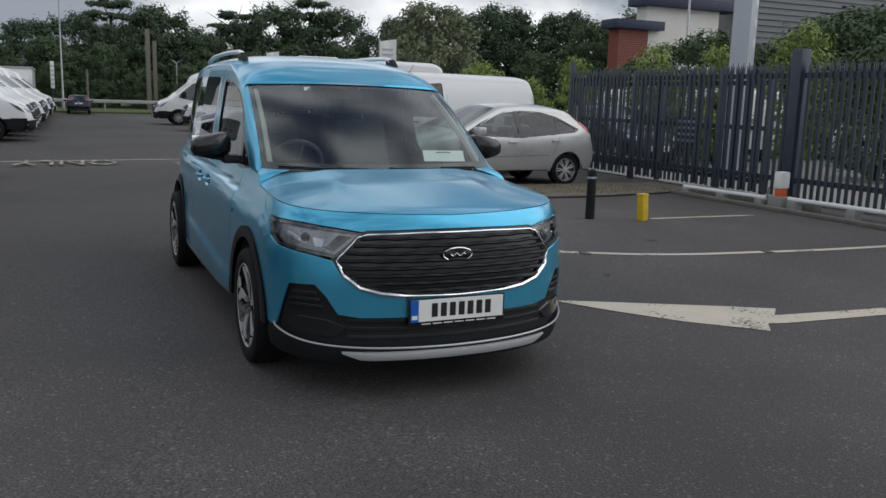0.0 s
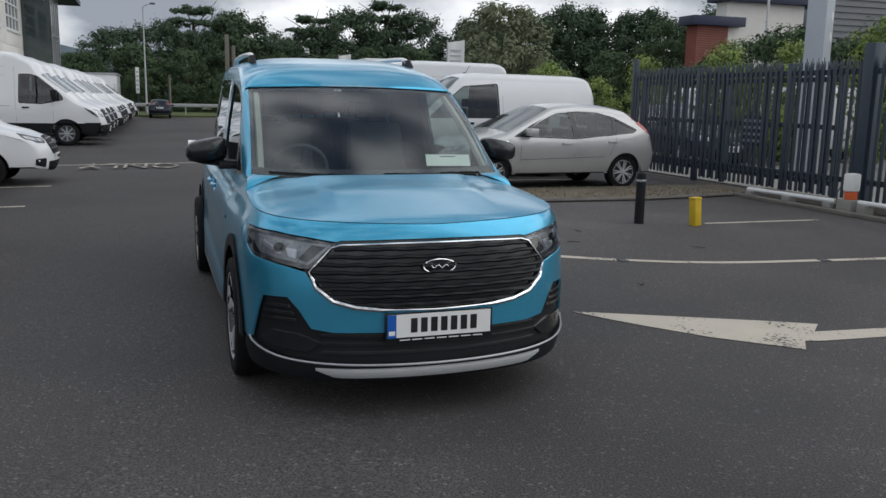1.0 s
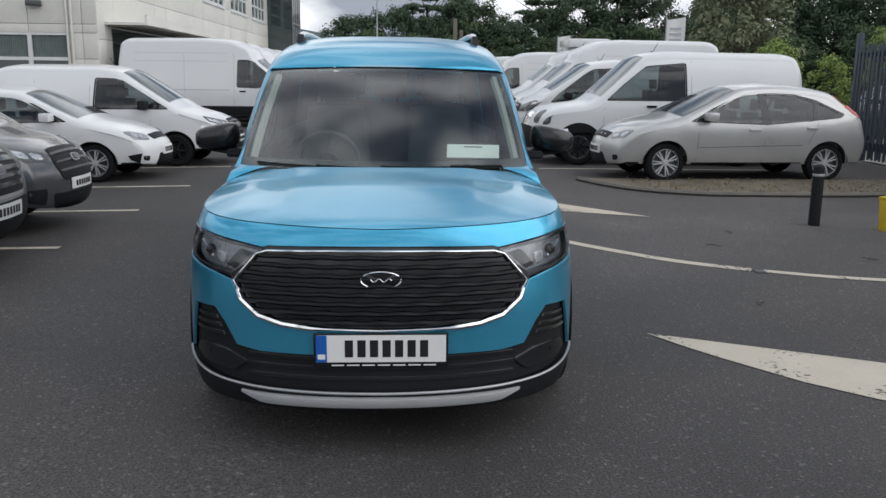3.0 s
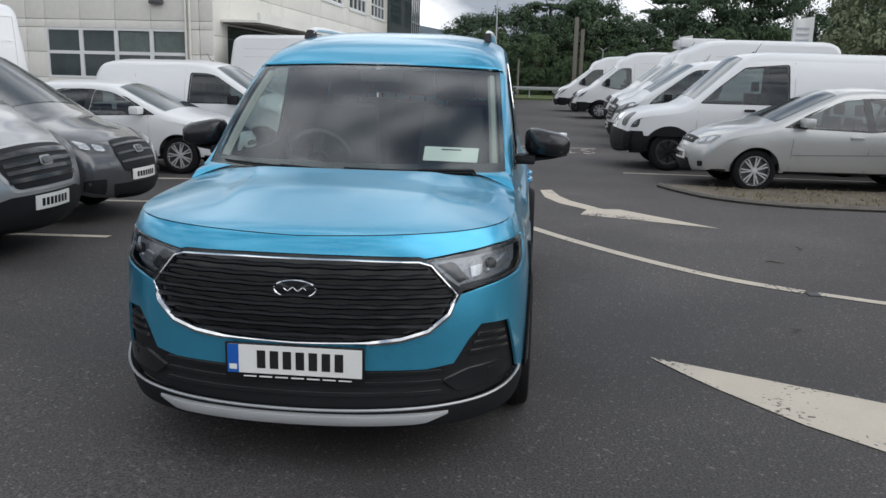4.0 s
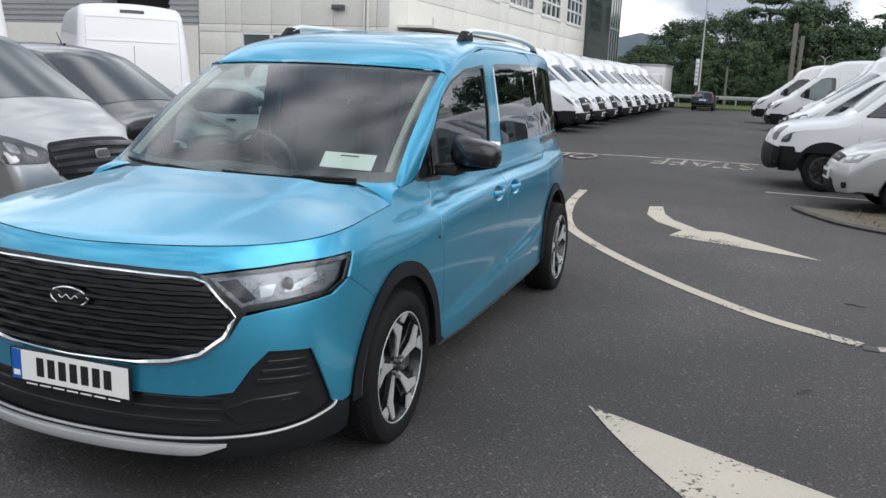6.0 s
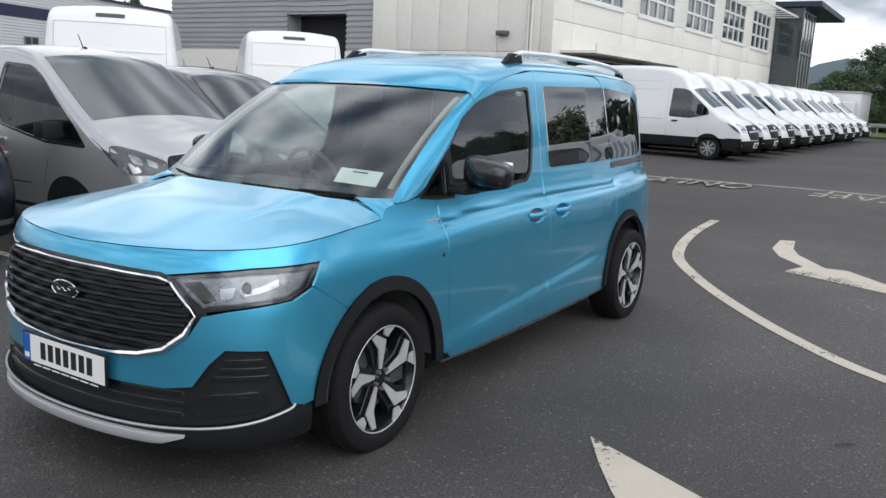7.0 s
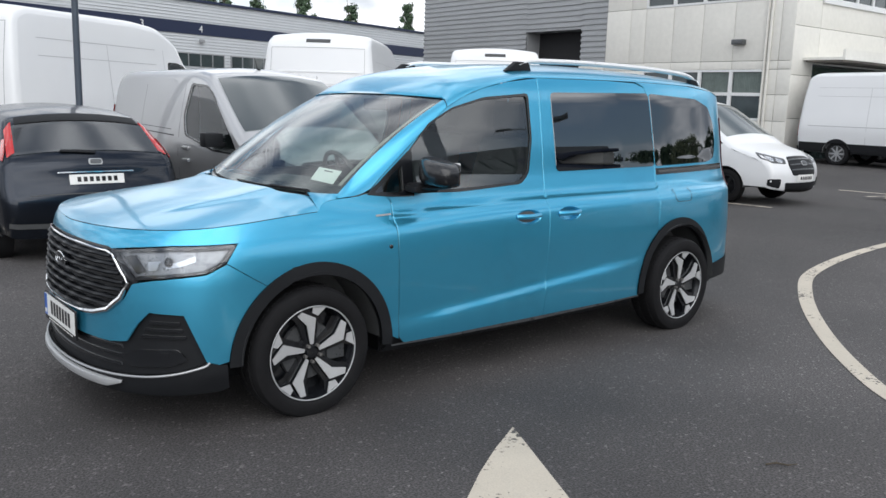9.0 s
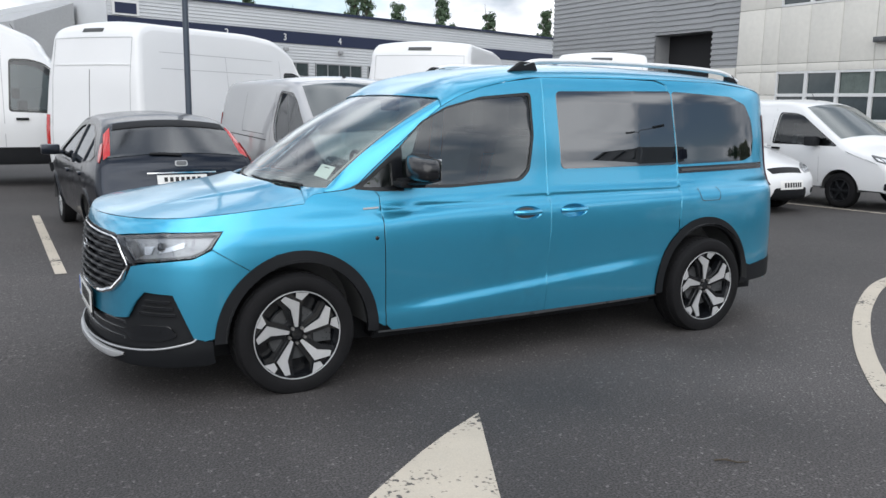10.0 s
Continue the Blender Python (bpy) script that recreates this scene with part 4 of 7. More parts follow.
    # headlight
    hl = sheet("headlight", lamp, [], skin, .025, M_LAMPDARK, hero, "dark headlight with clear lens", -.045, .0, mirror=side)
    cz = sum(p[1] for p in lamp) / len(lamp)
    cs = sum(p[0] for p in lamp) / len(lamp)
    sheet("lamp_bezel", lamp, [[(cs + (p[0] - cs) * .93, cz + (p[1] - cz) * .84) for p in lamp]], skin, .02, M_GLOSSBLACK, hl, "black bezel", -.004, .01, mirror=side)
    sheet("lens", lamp, [], skin, .025, M_LENS, hl, "clear lens", .0, .012, mirror=side)
    sheet("reflector_bowl", [(cs + (p[0] - cs) * .90, cz + (p[1] - cz) * .74) for p in lamp], [], skin, .02, M_LAMPSILVER, hl, "dull silver reflector bowl", -.038, .004, mirror=side)
    sheet("inner_cover", halfloop([(.535, .828), (.595, .838), (.66, .768), (.622, .752)]), [], skin, .02, M_GLOSSBLACK, hl, "black inner cover", -.026, .012, mirror=side)
    sheet("reflector", rounded(halfloop([(.665, .812), (.712, .818), (.705, .776), (.672, .770)]), .006), [], skin, .015, M_REFLECT, hl, "bright reflector", -.028, .010, mirror=side)
    sheet("reflector", rounded(halfloop([(.738, .806), (.772, .818), (.806, .846), (.812, .818), (.780, .796), (.738, .784)]), .006), [], skin, .015, M_REFLECT, hl, "bright reflector", -.026, .010, mirror=side)
    c = Vector(skin(*ny(.725, .812))) + Vector((-.030, 0, 0))
    bm = bmesh.new()
    lathe(bm, [(.001, .012), (.014, .009), (.021, 0), (.024, -.006)], Matrix.Translation((c.x, c.y if not side else -c.y, c.z)) @ Matrix.Rotation(radians(90), 4, "Y"), 18)
    part("projector", bm, M_GLOSSBLACK, hl, "dark round projector lens")
    sheet("light_guide", halfloop([(.60, .862), (.74, .880), (.82, .884), (.74, .873), (.60, .855)]), [], skin, .02, M_PLATE, hl, "thin white light guide", -.014, .004, mirror=side)
    sheet("running_light", halfloop([(.50, .842), (.56, .847), (.63, .742), (.615, .735)]), [], skin, .02, M_LAMPSILVER, hl, "", -.03, .006, mirror=side)

# grille and surround
surround = halfloop([(0, .866), (.46, .860), (.50, .846), (.545, .80), (.605, .742), (.632, .716), (.60, .634), (.51, .563), (.40, .535), (.28, .522), (0, .516)])
gr = sheet("grille", surround, [], skin, .03, M_GLOSSBLACK, hero, "black grille with a chrome frame and wavy bars", -.010, .02, both=True)
wid = curve([(.535, .30), (.56, .44), (.60, .535), (.65, .575), (.712, .598), (.77, .548), (.83, .497), (.845, .47)])
for k in range(8):
    z = .560 + k * .0375
    w = wid(z) - .012
    bm = bmesh.new()
    n = 60
    pts = []
    for i in range(n + 1):
        y = -w + 2 * w * i / n
        p = skin(*ny(abs(y), z))
        pts.append((p[0] + .004 + .004 * math.cos(y * 2 * math.pi / .155 + k * math.pi), y, z + .0026 * math.cos(y * 2 * math.pi / .155 + k * math.pi)))
    tube(bm, pts, .0125, 6, flat=.75)
    part("grille_bar", bm, M_GRILLE, gr)
full = GR + [(-y, z) for y, z in GR[-2:0:-1]]
ring = []
for (y0, z0), (y1, z1) in zip(full, full[1:] + full[:1]):
    k = max(2, int(math.dist((y0, z0), (y1, z1)) / .03))
    ring += [(y0 + (y1 - y0) * i / k, z0 + (z1 - z0) * i / k) for i in range(k)]
bm = bmesh.new()
rad = [.0055 + .0085 * max(0, min(1, (.70 - z) / .05)) * max(0, min(1, (abs(y) - .22) / .10)) for y, z in ring]
tube(bm, [(skin(*ny(abs(y), z))[0] + .006, y, z) for y, z in ring], rad, 8, closed=True)
part("grille_frame", bm, M_CHROME, gr, "chrome grille frame")
bm = bmesh.new()
lathe(bm, [(.001, .012), (.052, .010), (.060, .004), (.060, -.012)], pose(.936, 0, .737, 0, 90, 0) @ Matrix.Diagonal((.62, 1.42, 1, 1)), 36)
part("badge", bm, M_GLOSSBLACK, gr, "dark oval badge with a chrome rim")
bm = bmesh.new()
tube(bm, [(.943, .081 * math.cos(a), .737 + .034 * math.sin(a)) for a in (2 * math.pi * i / 36 for i in range(36))], .0040, 6, closed=True)
tube(bm, [(.9475, .042 - .084 * i / 12, .737 + .007 * math.sin(i * 1.1)) for i in range(13)], .0022, 6)
part("badge_rim", bm, M_CHROME, gr, "chrome badge rim")

# number plate
pl = part("number_plate", boxes((.952, .962, -.272, .272, .378, .522)), M_GLOSSBLACK, hero, "white show plate with black print and blue strip", bevel=.002)
part("plate_face", boxes((.960, .9645, -.258, .262, .402, .515)), M_PLATE, pl)
part("blue_strip", boxes((.9640, .9655, -.262, -.218, .402, .515)), M_PLATEBLUE, pl, "blue strip")
for k in range(7):
    y0 = .022 + (k - 3) * .0505
    part("plate_bar", boxes((.9643, .9660, y0 - .0165, y0 + .0165, .4235, .4945)), M_INK, pl)
part("plate_bar", boxes((.9653, .9664, -.255, -.225, .415, .436)), M_PLATE, pl)
bm = boxes(*[(.9625, .9635, -.20 + i * .062, -.20 + i * .062 + .050, .3865, .3915) for i in range(7)])
part("small_print", bm, M_PLATE, pl)

# silver skid plate under the nose
bm = bmesh.new()
sk = [(y, nose(y / H_FRONT(.24), .24)[0] + .010) for y in np.linspace(-.585, .585, 30)]
rows = []
for y, x in sk:
    e = min(1, (.585 - abs(y)) / .10 + .10)
    rows.append([bm.verts.new(p) for p in ((x - .05, y, .250), (x - .004, y, .252), (x + .012 * e - .002, y, .249 - .003 * e), (x + .014 * e - .002, y, .247 - .021 * e), (x + .002, y, .245 - .037 * e), (x - .06, y, .235 - .032 * e))])
for a, b in zip(rows, rows[1:]):
    for i in range(5):
        bm.faces.new((a[i], a[i + 1], b[i + 1], b[i]))
part("skid_plate", bm, M_SATIN, hero, "satin silver skid plate")

# bonnet
H_CREST = curve([(-.5, 1.105), (-.3, 1.10), (-.1, 1.088), (.1, 1.068), (.3, 1.044), (.5, 1.014), (.65, .990), (.75, .972), (.82, .958), (.86, .947), (.893, .934)])


def bonnet(u, v):
    """u runs along the seam from nose to cowl; v from -1 to 1 across."""
    s = S_END - .0005 + (-.056 - S_END) * min(max(u, 0), 1)
    zs = H_SEAM(s) + .001
    x, y, _ = skin(min(s, S_END), zs)
    y = max(y - .0025, 1e-4)
    crest = H_CREST(x)
    a = abs(v)
    # the rear edge bows to follow the foot of the windscreen
    k = max(0.0, min(1.0, (.25 - x) / .306))
    z = zs + (crest - zs) * (1 - a ** (2.6 + 3.0 * k * k))
    # raised middle between two lengthwise creases that run out towards the lip
    fade = max(0.0, min(1.0, (.72 - x) / .40))
    z += .009 / (1 + math.exp((abs(y * v) - .455 + .05 * x) * 70)) * fade * fade * (3 - 2 * fade)
    return (x + k * k * (.085 * (1 - a ** 2.2) - .085 * math.exp(-((a - .82) / .12) ** 2)), y * v, z)


us = [(i / 46) ** 1.0 for i in range(47)]
grid("bonnet", bonnet, [min(1, u) for u in us], list(np.linspace(-1, 1, 45)), M_BLUE, hero)

# windscreen, between its foot and its head
WS_FOOT = lambda y: (.0 - .195 * (abs(y) / .752) ** 2.2, 1.072 + .008 * (abs(y) / .752) ** 2)
WS_HEAD = lambda y: (-.86 - .070 * (abs(y) / .682) ** 2.2, 1.592 - .020 * (abs(y) / .682) ** 2.4)

# corners between bonnet, wing and pillar
for sg in (1, -1):
    def cowl(u, v):
        s_ = -.060 - .155 * u
        outer = Vector(skin(s_, H_WINGTOP(s_) + .001)) - Vector((0, .003, 0))
        q = .60 + .155 * u
        fx, fz = WS_FOOT(q)
        p = Vector((fx + .012, q, fz + .004)).lerp(outer, v) + Vector((0, 0, .008 * 4 * v * (1 - v)))
        return (p.x, sg * p.y, p.z)
    grid("cowl_corner", cowl, list(np.linspace(0, 1, 9)), list(np.linspace(0, 1, 7)), M_BLUE, hero, normals=False)


def screen(u, v):
    ya, yb = .752 * v, .682 * v
    (xa, za), (xb, zb) = WS_FOOT(ya), WS_HEAD(yb)
    b = 4 * u * (1 - u)
    return (xa + (xb - xa) * u + .022 * b, ya + (yb - ya) * u, za + (zb - za) * u + .022 * b)


ws = grid("windscreen", screen, list(np.linspace(0, 1, 14)), list(np.linspace(-1, 1, 25)), M_CLEAR, hero, "clear tinted windscreen")
ws.visible_shadow = False
# black band round the glass
def screen_in(u, v):
    p = screen(u, v)
    return (p[0] - .004, p[1], p[2] - .003)


for u0, u1, v0, v1 in ((-.01, .075, -1, 1), (.968, 1.004, -1, 1), (0, 1, -1.0, -.972), (0, 1, .972, 1.0)):
    grid("screen_band", screen_in, list(np.linspace(u0, u1, 8)), list(np.linspace(v0, v1, 20)), M_GLOSSBLACK, hero, "black band round the windscreen")
bm = bmesh.new()
rows = []
for i in range(31):
    y = -.755 + 1.51 * i / 30
    x, z = WS_FOOT(min(.745, abs(y)))
    rows.append([bm.verts.new(p) for p in ((x + .08, y, z - .06), (x + .03, y, z - .035), (x + .004, y, z - .012), (x - .05, y, z - .03))])
for a, b in zip(rows, rows[1:]):
    for i in range(3):
        bm.faces.new((a[i], a[i + 1], b[i + 1], b[i]))
part("scuttle", bm, M_PLASTIC, hero, "black plastic scuttle")
for y0, y1, lift in ((.60, -.02, .0), (-.10, -.66, .0)):
    bm = bmesh.new()
    pts = []
    for i in range(15):
        y = y0 + (y1 - y0) * i / 14
        u = .012 + .018 * (i / 14)
        p = screen(u, y / .752)
        pts.append((p[0] + .004, p[1], p[2] + .004))
    tube(bm, pts, .005, 6)
    tube(bm, [(pts[0][0] + .03, pts[0][1] + .02, pts[0][2] - .03), (pts[0][0] + .010, pts[0][1], pts[0][2] + .002), (pts[6][0] + .006, pts[6][1], pts[6][2] + .005)], .007, 6)
    part("wiper", bm, M_PLASTIC, hero, "black wiper")

# pillars between windscreen and doors
for sg in (1, -1):
    def pillar(u, v):
        a = Vector(screen(u, sg))
        s = -.195 + (-.725) * u
        z = np.interp(-s, [.19, .30, .37, .45, .62, .78, .92], [1.060, 1.069, 1.094, 1.165, 1.304, 1.428, 1.525])
        b = skin(s, float(z) + .006)
        b = Vector((b[0], sg * b[1], b[2]))
        p = a.lerp(b, v)
        d = Vector((.6, sg * .6, .45)) * .009 * 4 * v * (1 - v)
        return tuple(p + d)
    ob = grid("windscreen_pillar", pillar, list(np.linspace(-.02, 1, 16)), list(np.linspace(0, 1, 7)), M_BLUE, hero, normals=False)
    bm = bmesh.new()
    bm.from_mesh(ob.data)
    bmesh.ops.recalc_face_normals(bm, faces=bm.faces)
    bm.to_mesh(ob.data)
    bm.free()

# roof
R_EDGE = curve([(-3.86, 1.60), (-3.80, 1.642), (-3.6, 1.687), (-3.2, 1.722), (-2.62, 1.726), (-2.3, 1.725), (-1.61, 1.715), (-1.4, 1.685), (-1.2, 1.642), (-1.05, 1.592), (-.92, 1.53)])
R_CREST = curve([(-3.88, 1.66), (-3.75, 1.715), (-3.4, 1.775), (-2.8, 1.812), (-2.2, 1.822), (-1.7, 1.808), (-1.35, 1.770), (-1.1, 1.715), (-.95, 1.648), (-.86, 1.594)])


def roof(u, v):
    x0 = -.925 - 2.94 * u
    ze = R_EDGE(x0)
    ye = skin(x0, ze)[1]
    a = abs(v)
    x = x0 + (.065 * (1 - a ** 2.2) * max(0, 1 - u * 12)) - .03 * (1 - a ** 2) * max(0, u * 12 - 11)
    z = ze + (R_CREST(x) - ze) * max(0.0, 1 - a ** (3.4 + 3.1 * max(0, 1 - u * 10))) ** .68
    # the front edge rolls down to the head of the windscreen
    w = max(0.0, 1 - u / .045) * min(1.0, max(0.0, (.995 - a) * 25))
    hx, hz = WS_HEAD(min(ye * a, .69))
    return (x + (hx + .006 - x) * w, ye * v, z + (hz + .003 - z) * w)


vs = [math.copysign(abs(v) ** .7, v) for v in np.linspace(-1, 1, 41)]
grid("roof", roof, list(np.linspace(0, 1, 60)), vs, M_BLUE, hero)
for sg in (1, -1):
    rail = empty("roof_rail")
    rail.parent = hero
    rail["label"] = "satin silver roof rail with black feet"
    pts = []
    for i in range(33):
        x = -1.52 - 2.05 * i / 32
        y = skin(x, R_EDGE(x))[1] - .10
        lift = .052 * min(1, math.sin(math.pi * min(1, max(0, (i + 1) / 34))) * 3.2)
        v = y / skin(x, R_EDGE(x))[1]
        pts.append((x, sg * y, roof((-.925 - x) / 2.94, v)[2] + lift))
    bm = bmesh.new()
    tube(bm, pts[1:], .021, 8, flat=.8)
    part("bar", bm, M_RAIL, rail)
    for i in (1, 31):
        bm = bmesh.new()
        p = pts[i]
        base = roof((-.925 - p[0]) / 2.94, abs(p[1]) / skin(p[0], R_EDGE(p[0]))[1])[2] - .01
        fl = .11 if i == 1 else .06
        vv = box(bm, p[0] - fl, p[0] + fl, p[1] - .02, p[1] + .02, base, p[2] + .02)
        for v in vv:
            if v.co.z > base + .02:
                v.co.x += -.06 * (v.co.x - p[0]) / .11 + (-.03 if i == 1 else .03 if i == 31 else 0)
        part("foot", bm, M_PLASTIC, rail, "black rail foot", bevel=.008)

# tail
bm = bmesh.new()
rows = []
for z in np.linspace(.25, 1.64, 20):
    rows.append([bm.verts.new((-3.868 - .03 * (1 - v * v), skin(-3.862, min(z, 1.62))[1] * v, z)) for v in np.linspace(-1, 1, 12)])
for a, b in zip(rows, rows[1:]):
    for i in range(11):
        bm.faces.new((a[i], a[i + 1], b[i + 1], b[i]))
part("tailgate", bm, M_BLUE, hero)
for sg in (1, -1):
    sheet("tail_light", rounded([(-3.77, 1.50), (-3.85, 1.48), (-3.868, .96), (-3.80, .98)], .02), [], skin, .03, M_SMOKED, hero, "dark smoked red tail light", .008, .012, mirror=sg < 0)

# underbody
part("underbody", boxes((-3.80, .78, -.58, .58, .165, .42), (-2.48, -.5, -.70, .70, .19, .34), (.42, .60, -.64, .64, .21, .34)), M_PLASTIC, hero)

# mirrors and handles
for sg in (1, -1):
    mir = part("door_mirror", boxes((-.70, -.58, sg * .80, sg * .90, 1.085, 1.115)), M_PLASTIC, hero, "black door mirror", bevel=.01)
    bm = bmesh.new()
    bmesh.ops.create_uvsphere(bm, u_segments=24, v_segments=14, radius=1)
    for v in bm.verts:
        x, y, z = v.co
        q = 0.55
        x, y, z = [math.copysign(abs(c) ** q, c) for c in (x, y, z)]
        x = x if x > 0 else x * .35
        v.co = (-.705 + .115 * x * (1 - .25 * abs(y) - .1 * y * 0), sg * (.965 + .125 * y), 1.192 + .070 * z * (1 - .18 * y) - .012 * y)
    part("mirror_cap", bm, M_GLOSSBLACK, mir, "gloss black mirror cap")
    part("mirror_glass", boxes((-.742, -.738, sg * .865, sg * 1.07, 1.130, 1.248)), M_CHROME, mir, "mirror glass", bevel=.001)
    part("mirror_stalk", boxes((-.74, -.60, sg * .79, sg * .90, 1.08, 1.13)), M_PLASTIC, mir, bevel=.012)
    bm = bmesh.new()
    tube(bm, [(-.66, sg * .82, 1.098), (-.675, sg * .90, 1.108), (-.69, sg * .98, 1.117), (-.705, sg * 1.07, 1.132)], [.055, .060, .055, .03], 10, flat=.22)
    part("mirror_foot", bm, M_PLASTIC, mir, "slanting black mirror foot")
    for hx in (-1.455, -1.81):
        y0 = skin(hx, .895)[1]
        han = empty("door_handle")
        han.parent = hero
        han["label"] = "body-coloured door handle"
        sheet("recess", dish_loop(hx), [], dish(hx), .012, M_BLUE, han, lip=0, mirror=sg < 0)
        bm = bmesh.new()
        tube(bm, [(hx - .10 + .2 * i / 10, sg * (y0 - .004 + .022 * math.sin(math.pi * i / 10)), .903) for i in range(11)], .0125, 8, flat=1.2)
        part("grip", bm, M_BLUE, han)
    bm = bmesh.new()
    bmesh.ops.create_uvsphere(bm, u_segments=12, v_segments=8, radius=.012, matrix=Matrix.Translation((-.448, sg * (skin(-.448, .81)[1]), .81)) @ Matrix.Diagonal((1, .4, 1, 1)))
    part("parking_sensor", bm, M_GLOSSBLACK, hero)
    sheet("wing_badge", [(-.39, .972), (-.482, .975), (-.482, .967), (-.39, .963)], [], skin, .03, M_STEEL, hero, "small silver badge", .003, .004, mirror=sg < 0)


def wheel(parent, cx, sg, r=.331, rim=.240, y=.897):
    """A wheel with a black rim and five split machined spokes; y: its outer face."""
    w = empty("wheel")
    w.parent = parent
    w.matrix_basis = pose(cx + .022, sg * y, .318, 0, 0, 0 if sg > 0 else 180) @ Matrix.Rotation(radians(-90), 4, "X")
    bm = bmesh.new()
    lathe(bm, [(rim - .004, -.010), (rim + .006, .004), (rim + .03, .012), (r - .035, .011), (r - .014, .005), (r - .004, -.010), (r, -.035), (r, -.165), (r - .01, -.19), (rim + .02, -.21), (rim - .01, -.20)], n=64)
    t = part("tyre", bm, M_RUBBER, w, "black tyre")
    bm = bmesh.new()
    for i in range(60):
        a = 2 * math.pi * i / 60
        for zz in (-.055, -.135):
            box(bm, -.011, .011, -.030, .030, -.002, .0035, Matrix.Rotation(a, 4, "Z") @ Matrix.Translation((r, 0, zz)) @ Matrix.Rotation(radians(90), 4, "Y") @ Matrix.Rotation(radians(30), 4, "Z"))
    part("tread", bm, M_RUBBER, t, smooth=False)
    bm = bmesh.new()
    lathe(bm, [(rim + .002, .004), (rim, .006), (rim - .003, .0055), (rim - .005, .003)], n=64)
    part("rim_edge", bm, M_SATIN, w, "thin machined rim edge")
    bm = bmesh.new()
    lathe(bm, [(rim - .004, .004), (rim - .022, -.03), (rim - .03, -.10), (rim - .01, -.19)], n=48)
    lathe(bm, [(.01, -.085), (rim - .03, -.09)], n=48)
    part("barrel", bm, M_GLOSSBLACK, w, "black rim barrel")
    bm = bmesh.new()
    lathe(bm, [(.02, -.062), (.145, -.060), (.150, -.075)], n=40)
    box(bm, -.20, -.10, -.07, .06, -.085, -.04)
    part("brake_disc", bm, M_LAMPDARK, w, "dark steel brake disc")
    bm = bmesh.new()
    lathe(bm, [(.001, -.012), (.026, -.013), (.030, -.020), (.036, -.036), (.072, -.042), (.075, -.06)], n=30)
    part("hub", bm, M_GLOSSBLACK, w, "black hub cap")
    for k in range(5):
        a = math.radians(72 * k - 90)
        m = Matrix.Rotation(a, 4, "Z")
        # broad blade that widens to the rim, kinked to one side, with a black split
        for nm, mt, loop, z1, z0 in (("spoke", M_ALU, [(.045, .009), (.150, .036), (.208, .094), (.228, .070), (.187, -.014), (.045, -.009)], .004, -.004),
                                     ("spoke_tip", M_ALU, [(.246, .006), (.238, -.070), (.198, -.026), (.216, .007)], .003, -.004),
                                     ("spoke_side", M_GLOSSBLACK, [(.045, .030), (.150, .074), (.200, .122), (.232, .094), (.247, .010), (.240, -.078), (.185, -.040), (.042, -.034)], -.016, -.06)):
            bm = bmesh.new()
            top = [bm.verts.new(m @ Vector((x * .95, y2 * .95, z1 - .026 * (1 - min(1, x / .24))))) for x, y2 in loop]
            bot = [bm.verts.new(m @ Vector((x * .95, y2 * .95, z0 - .026 * (1 - min(1, x / .24))))) for x, y2 in loop]
            bm.faces.new(top)
            for i in range(len(loop)):
                bm.faces.new((top[i], bot[i], bot[(i + 1) % len(loop)], top[(i + 1) % len(loop)]))
            part(nm, bm, mt, w, smooth=False)
        bm = bmesh.new()
        rod(bm, m @ Vector((.044 * math.cos(.6), .044 * math.sin(.6), -.02)), m @ Vector((.044 * math.cos(.6), .044 * math.sin(.6), .0)), .009, n=6)
        part("wheel_nut", bm, M_BRAKE, w)
    return w


for cx in (FA, RA):
    for sg in (1, -1):
        wheel(hero, cx, sg, y=.895 if cx == FA else .932)


# cabin
cab = empty("cabin")
cab.parent = hero
bm = bmesh.new()
rows = []
for i in range(21):
    y = -.74 + 1.48 * i / 20
    x, z = WS_FOOT(y)
    hump = .05 * math.exp(-((y + .36) / .2) ** 2)
    rows.append([bm.verts.new(p) for p in ((x - .03, y, z - .012), (x - .25, y, z - .03), (x - .48, y, 1.03 + hump), (-.86, y, .98 + hump), (-.92, y, .86), (-.88, y, .55))])
for a, b in zip(rows, rows[1:]):
    for i in range(5):
        bm.faces.new((a[i], a[i + 1], b[i + 1], b[i]))
part("dashboard", bm, M_CABIN, cab, "dark dashboard")
part("cabin_floor", boxes((-3.7, -.6, -.78, .78, .42, .46)), M_CABIN, cab)
bm = bmesh.new()
rows = []
for i in range(20):
    u = .03 + .93 * i / 19
    rows.append([bm.verts.new(Vector(roof(u, v)) - Vector((0, 0, .035))) for v in np.linspace(-.93, .93, 13)])
for a, b in zip(rows, rows[1:]):
    for i in range(12):
        bm.faces.new((a[i], a[i + 1], b[i + 1], b[i]))
part("headliner", bm, M_HEADLINER, cab, "pale headliner")
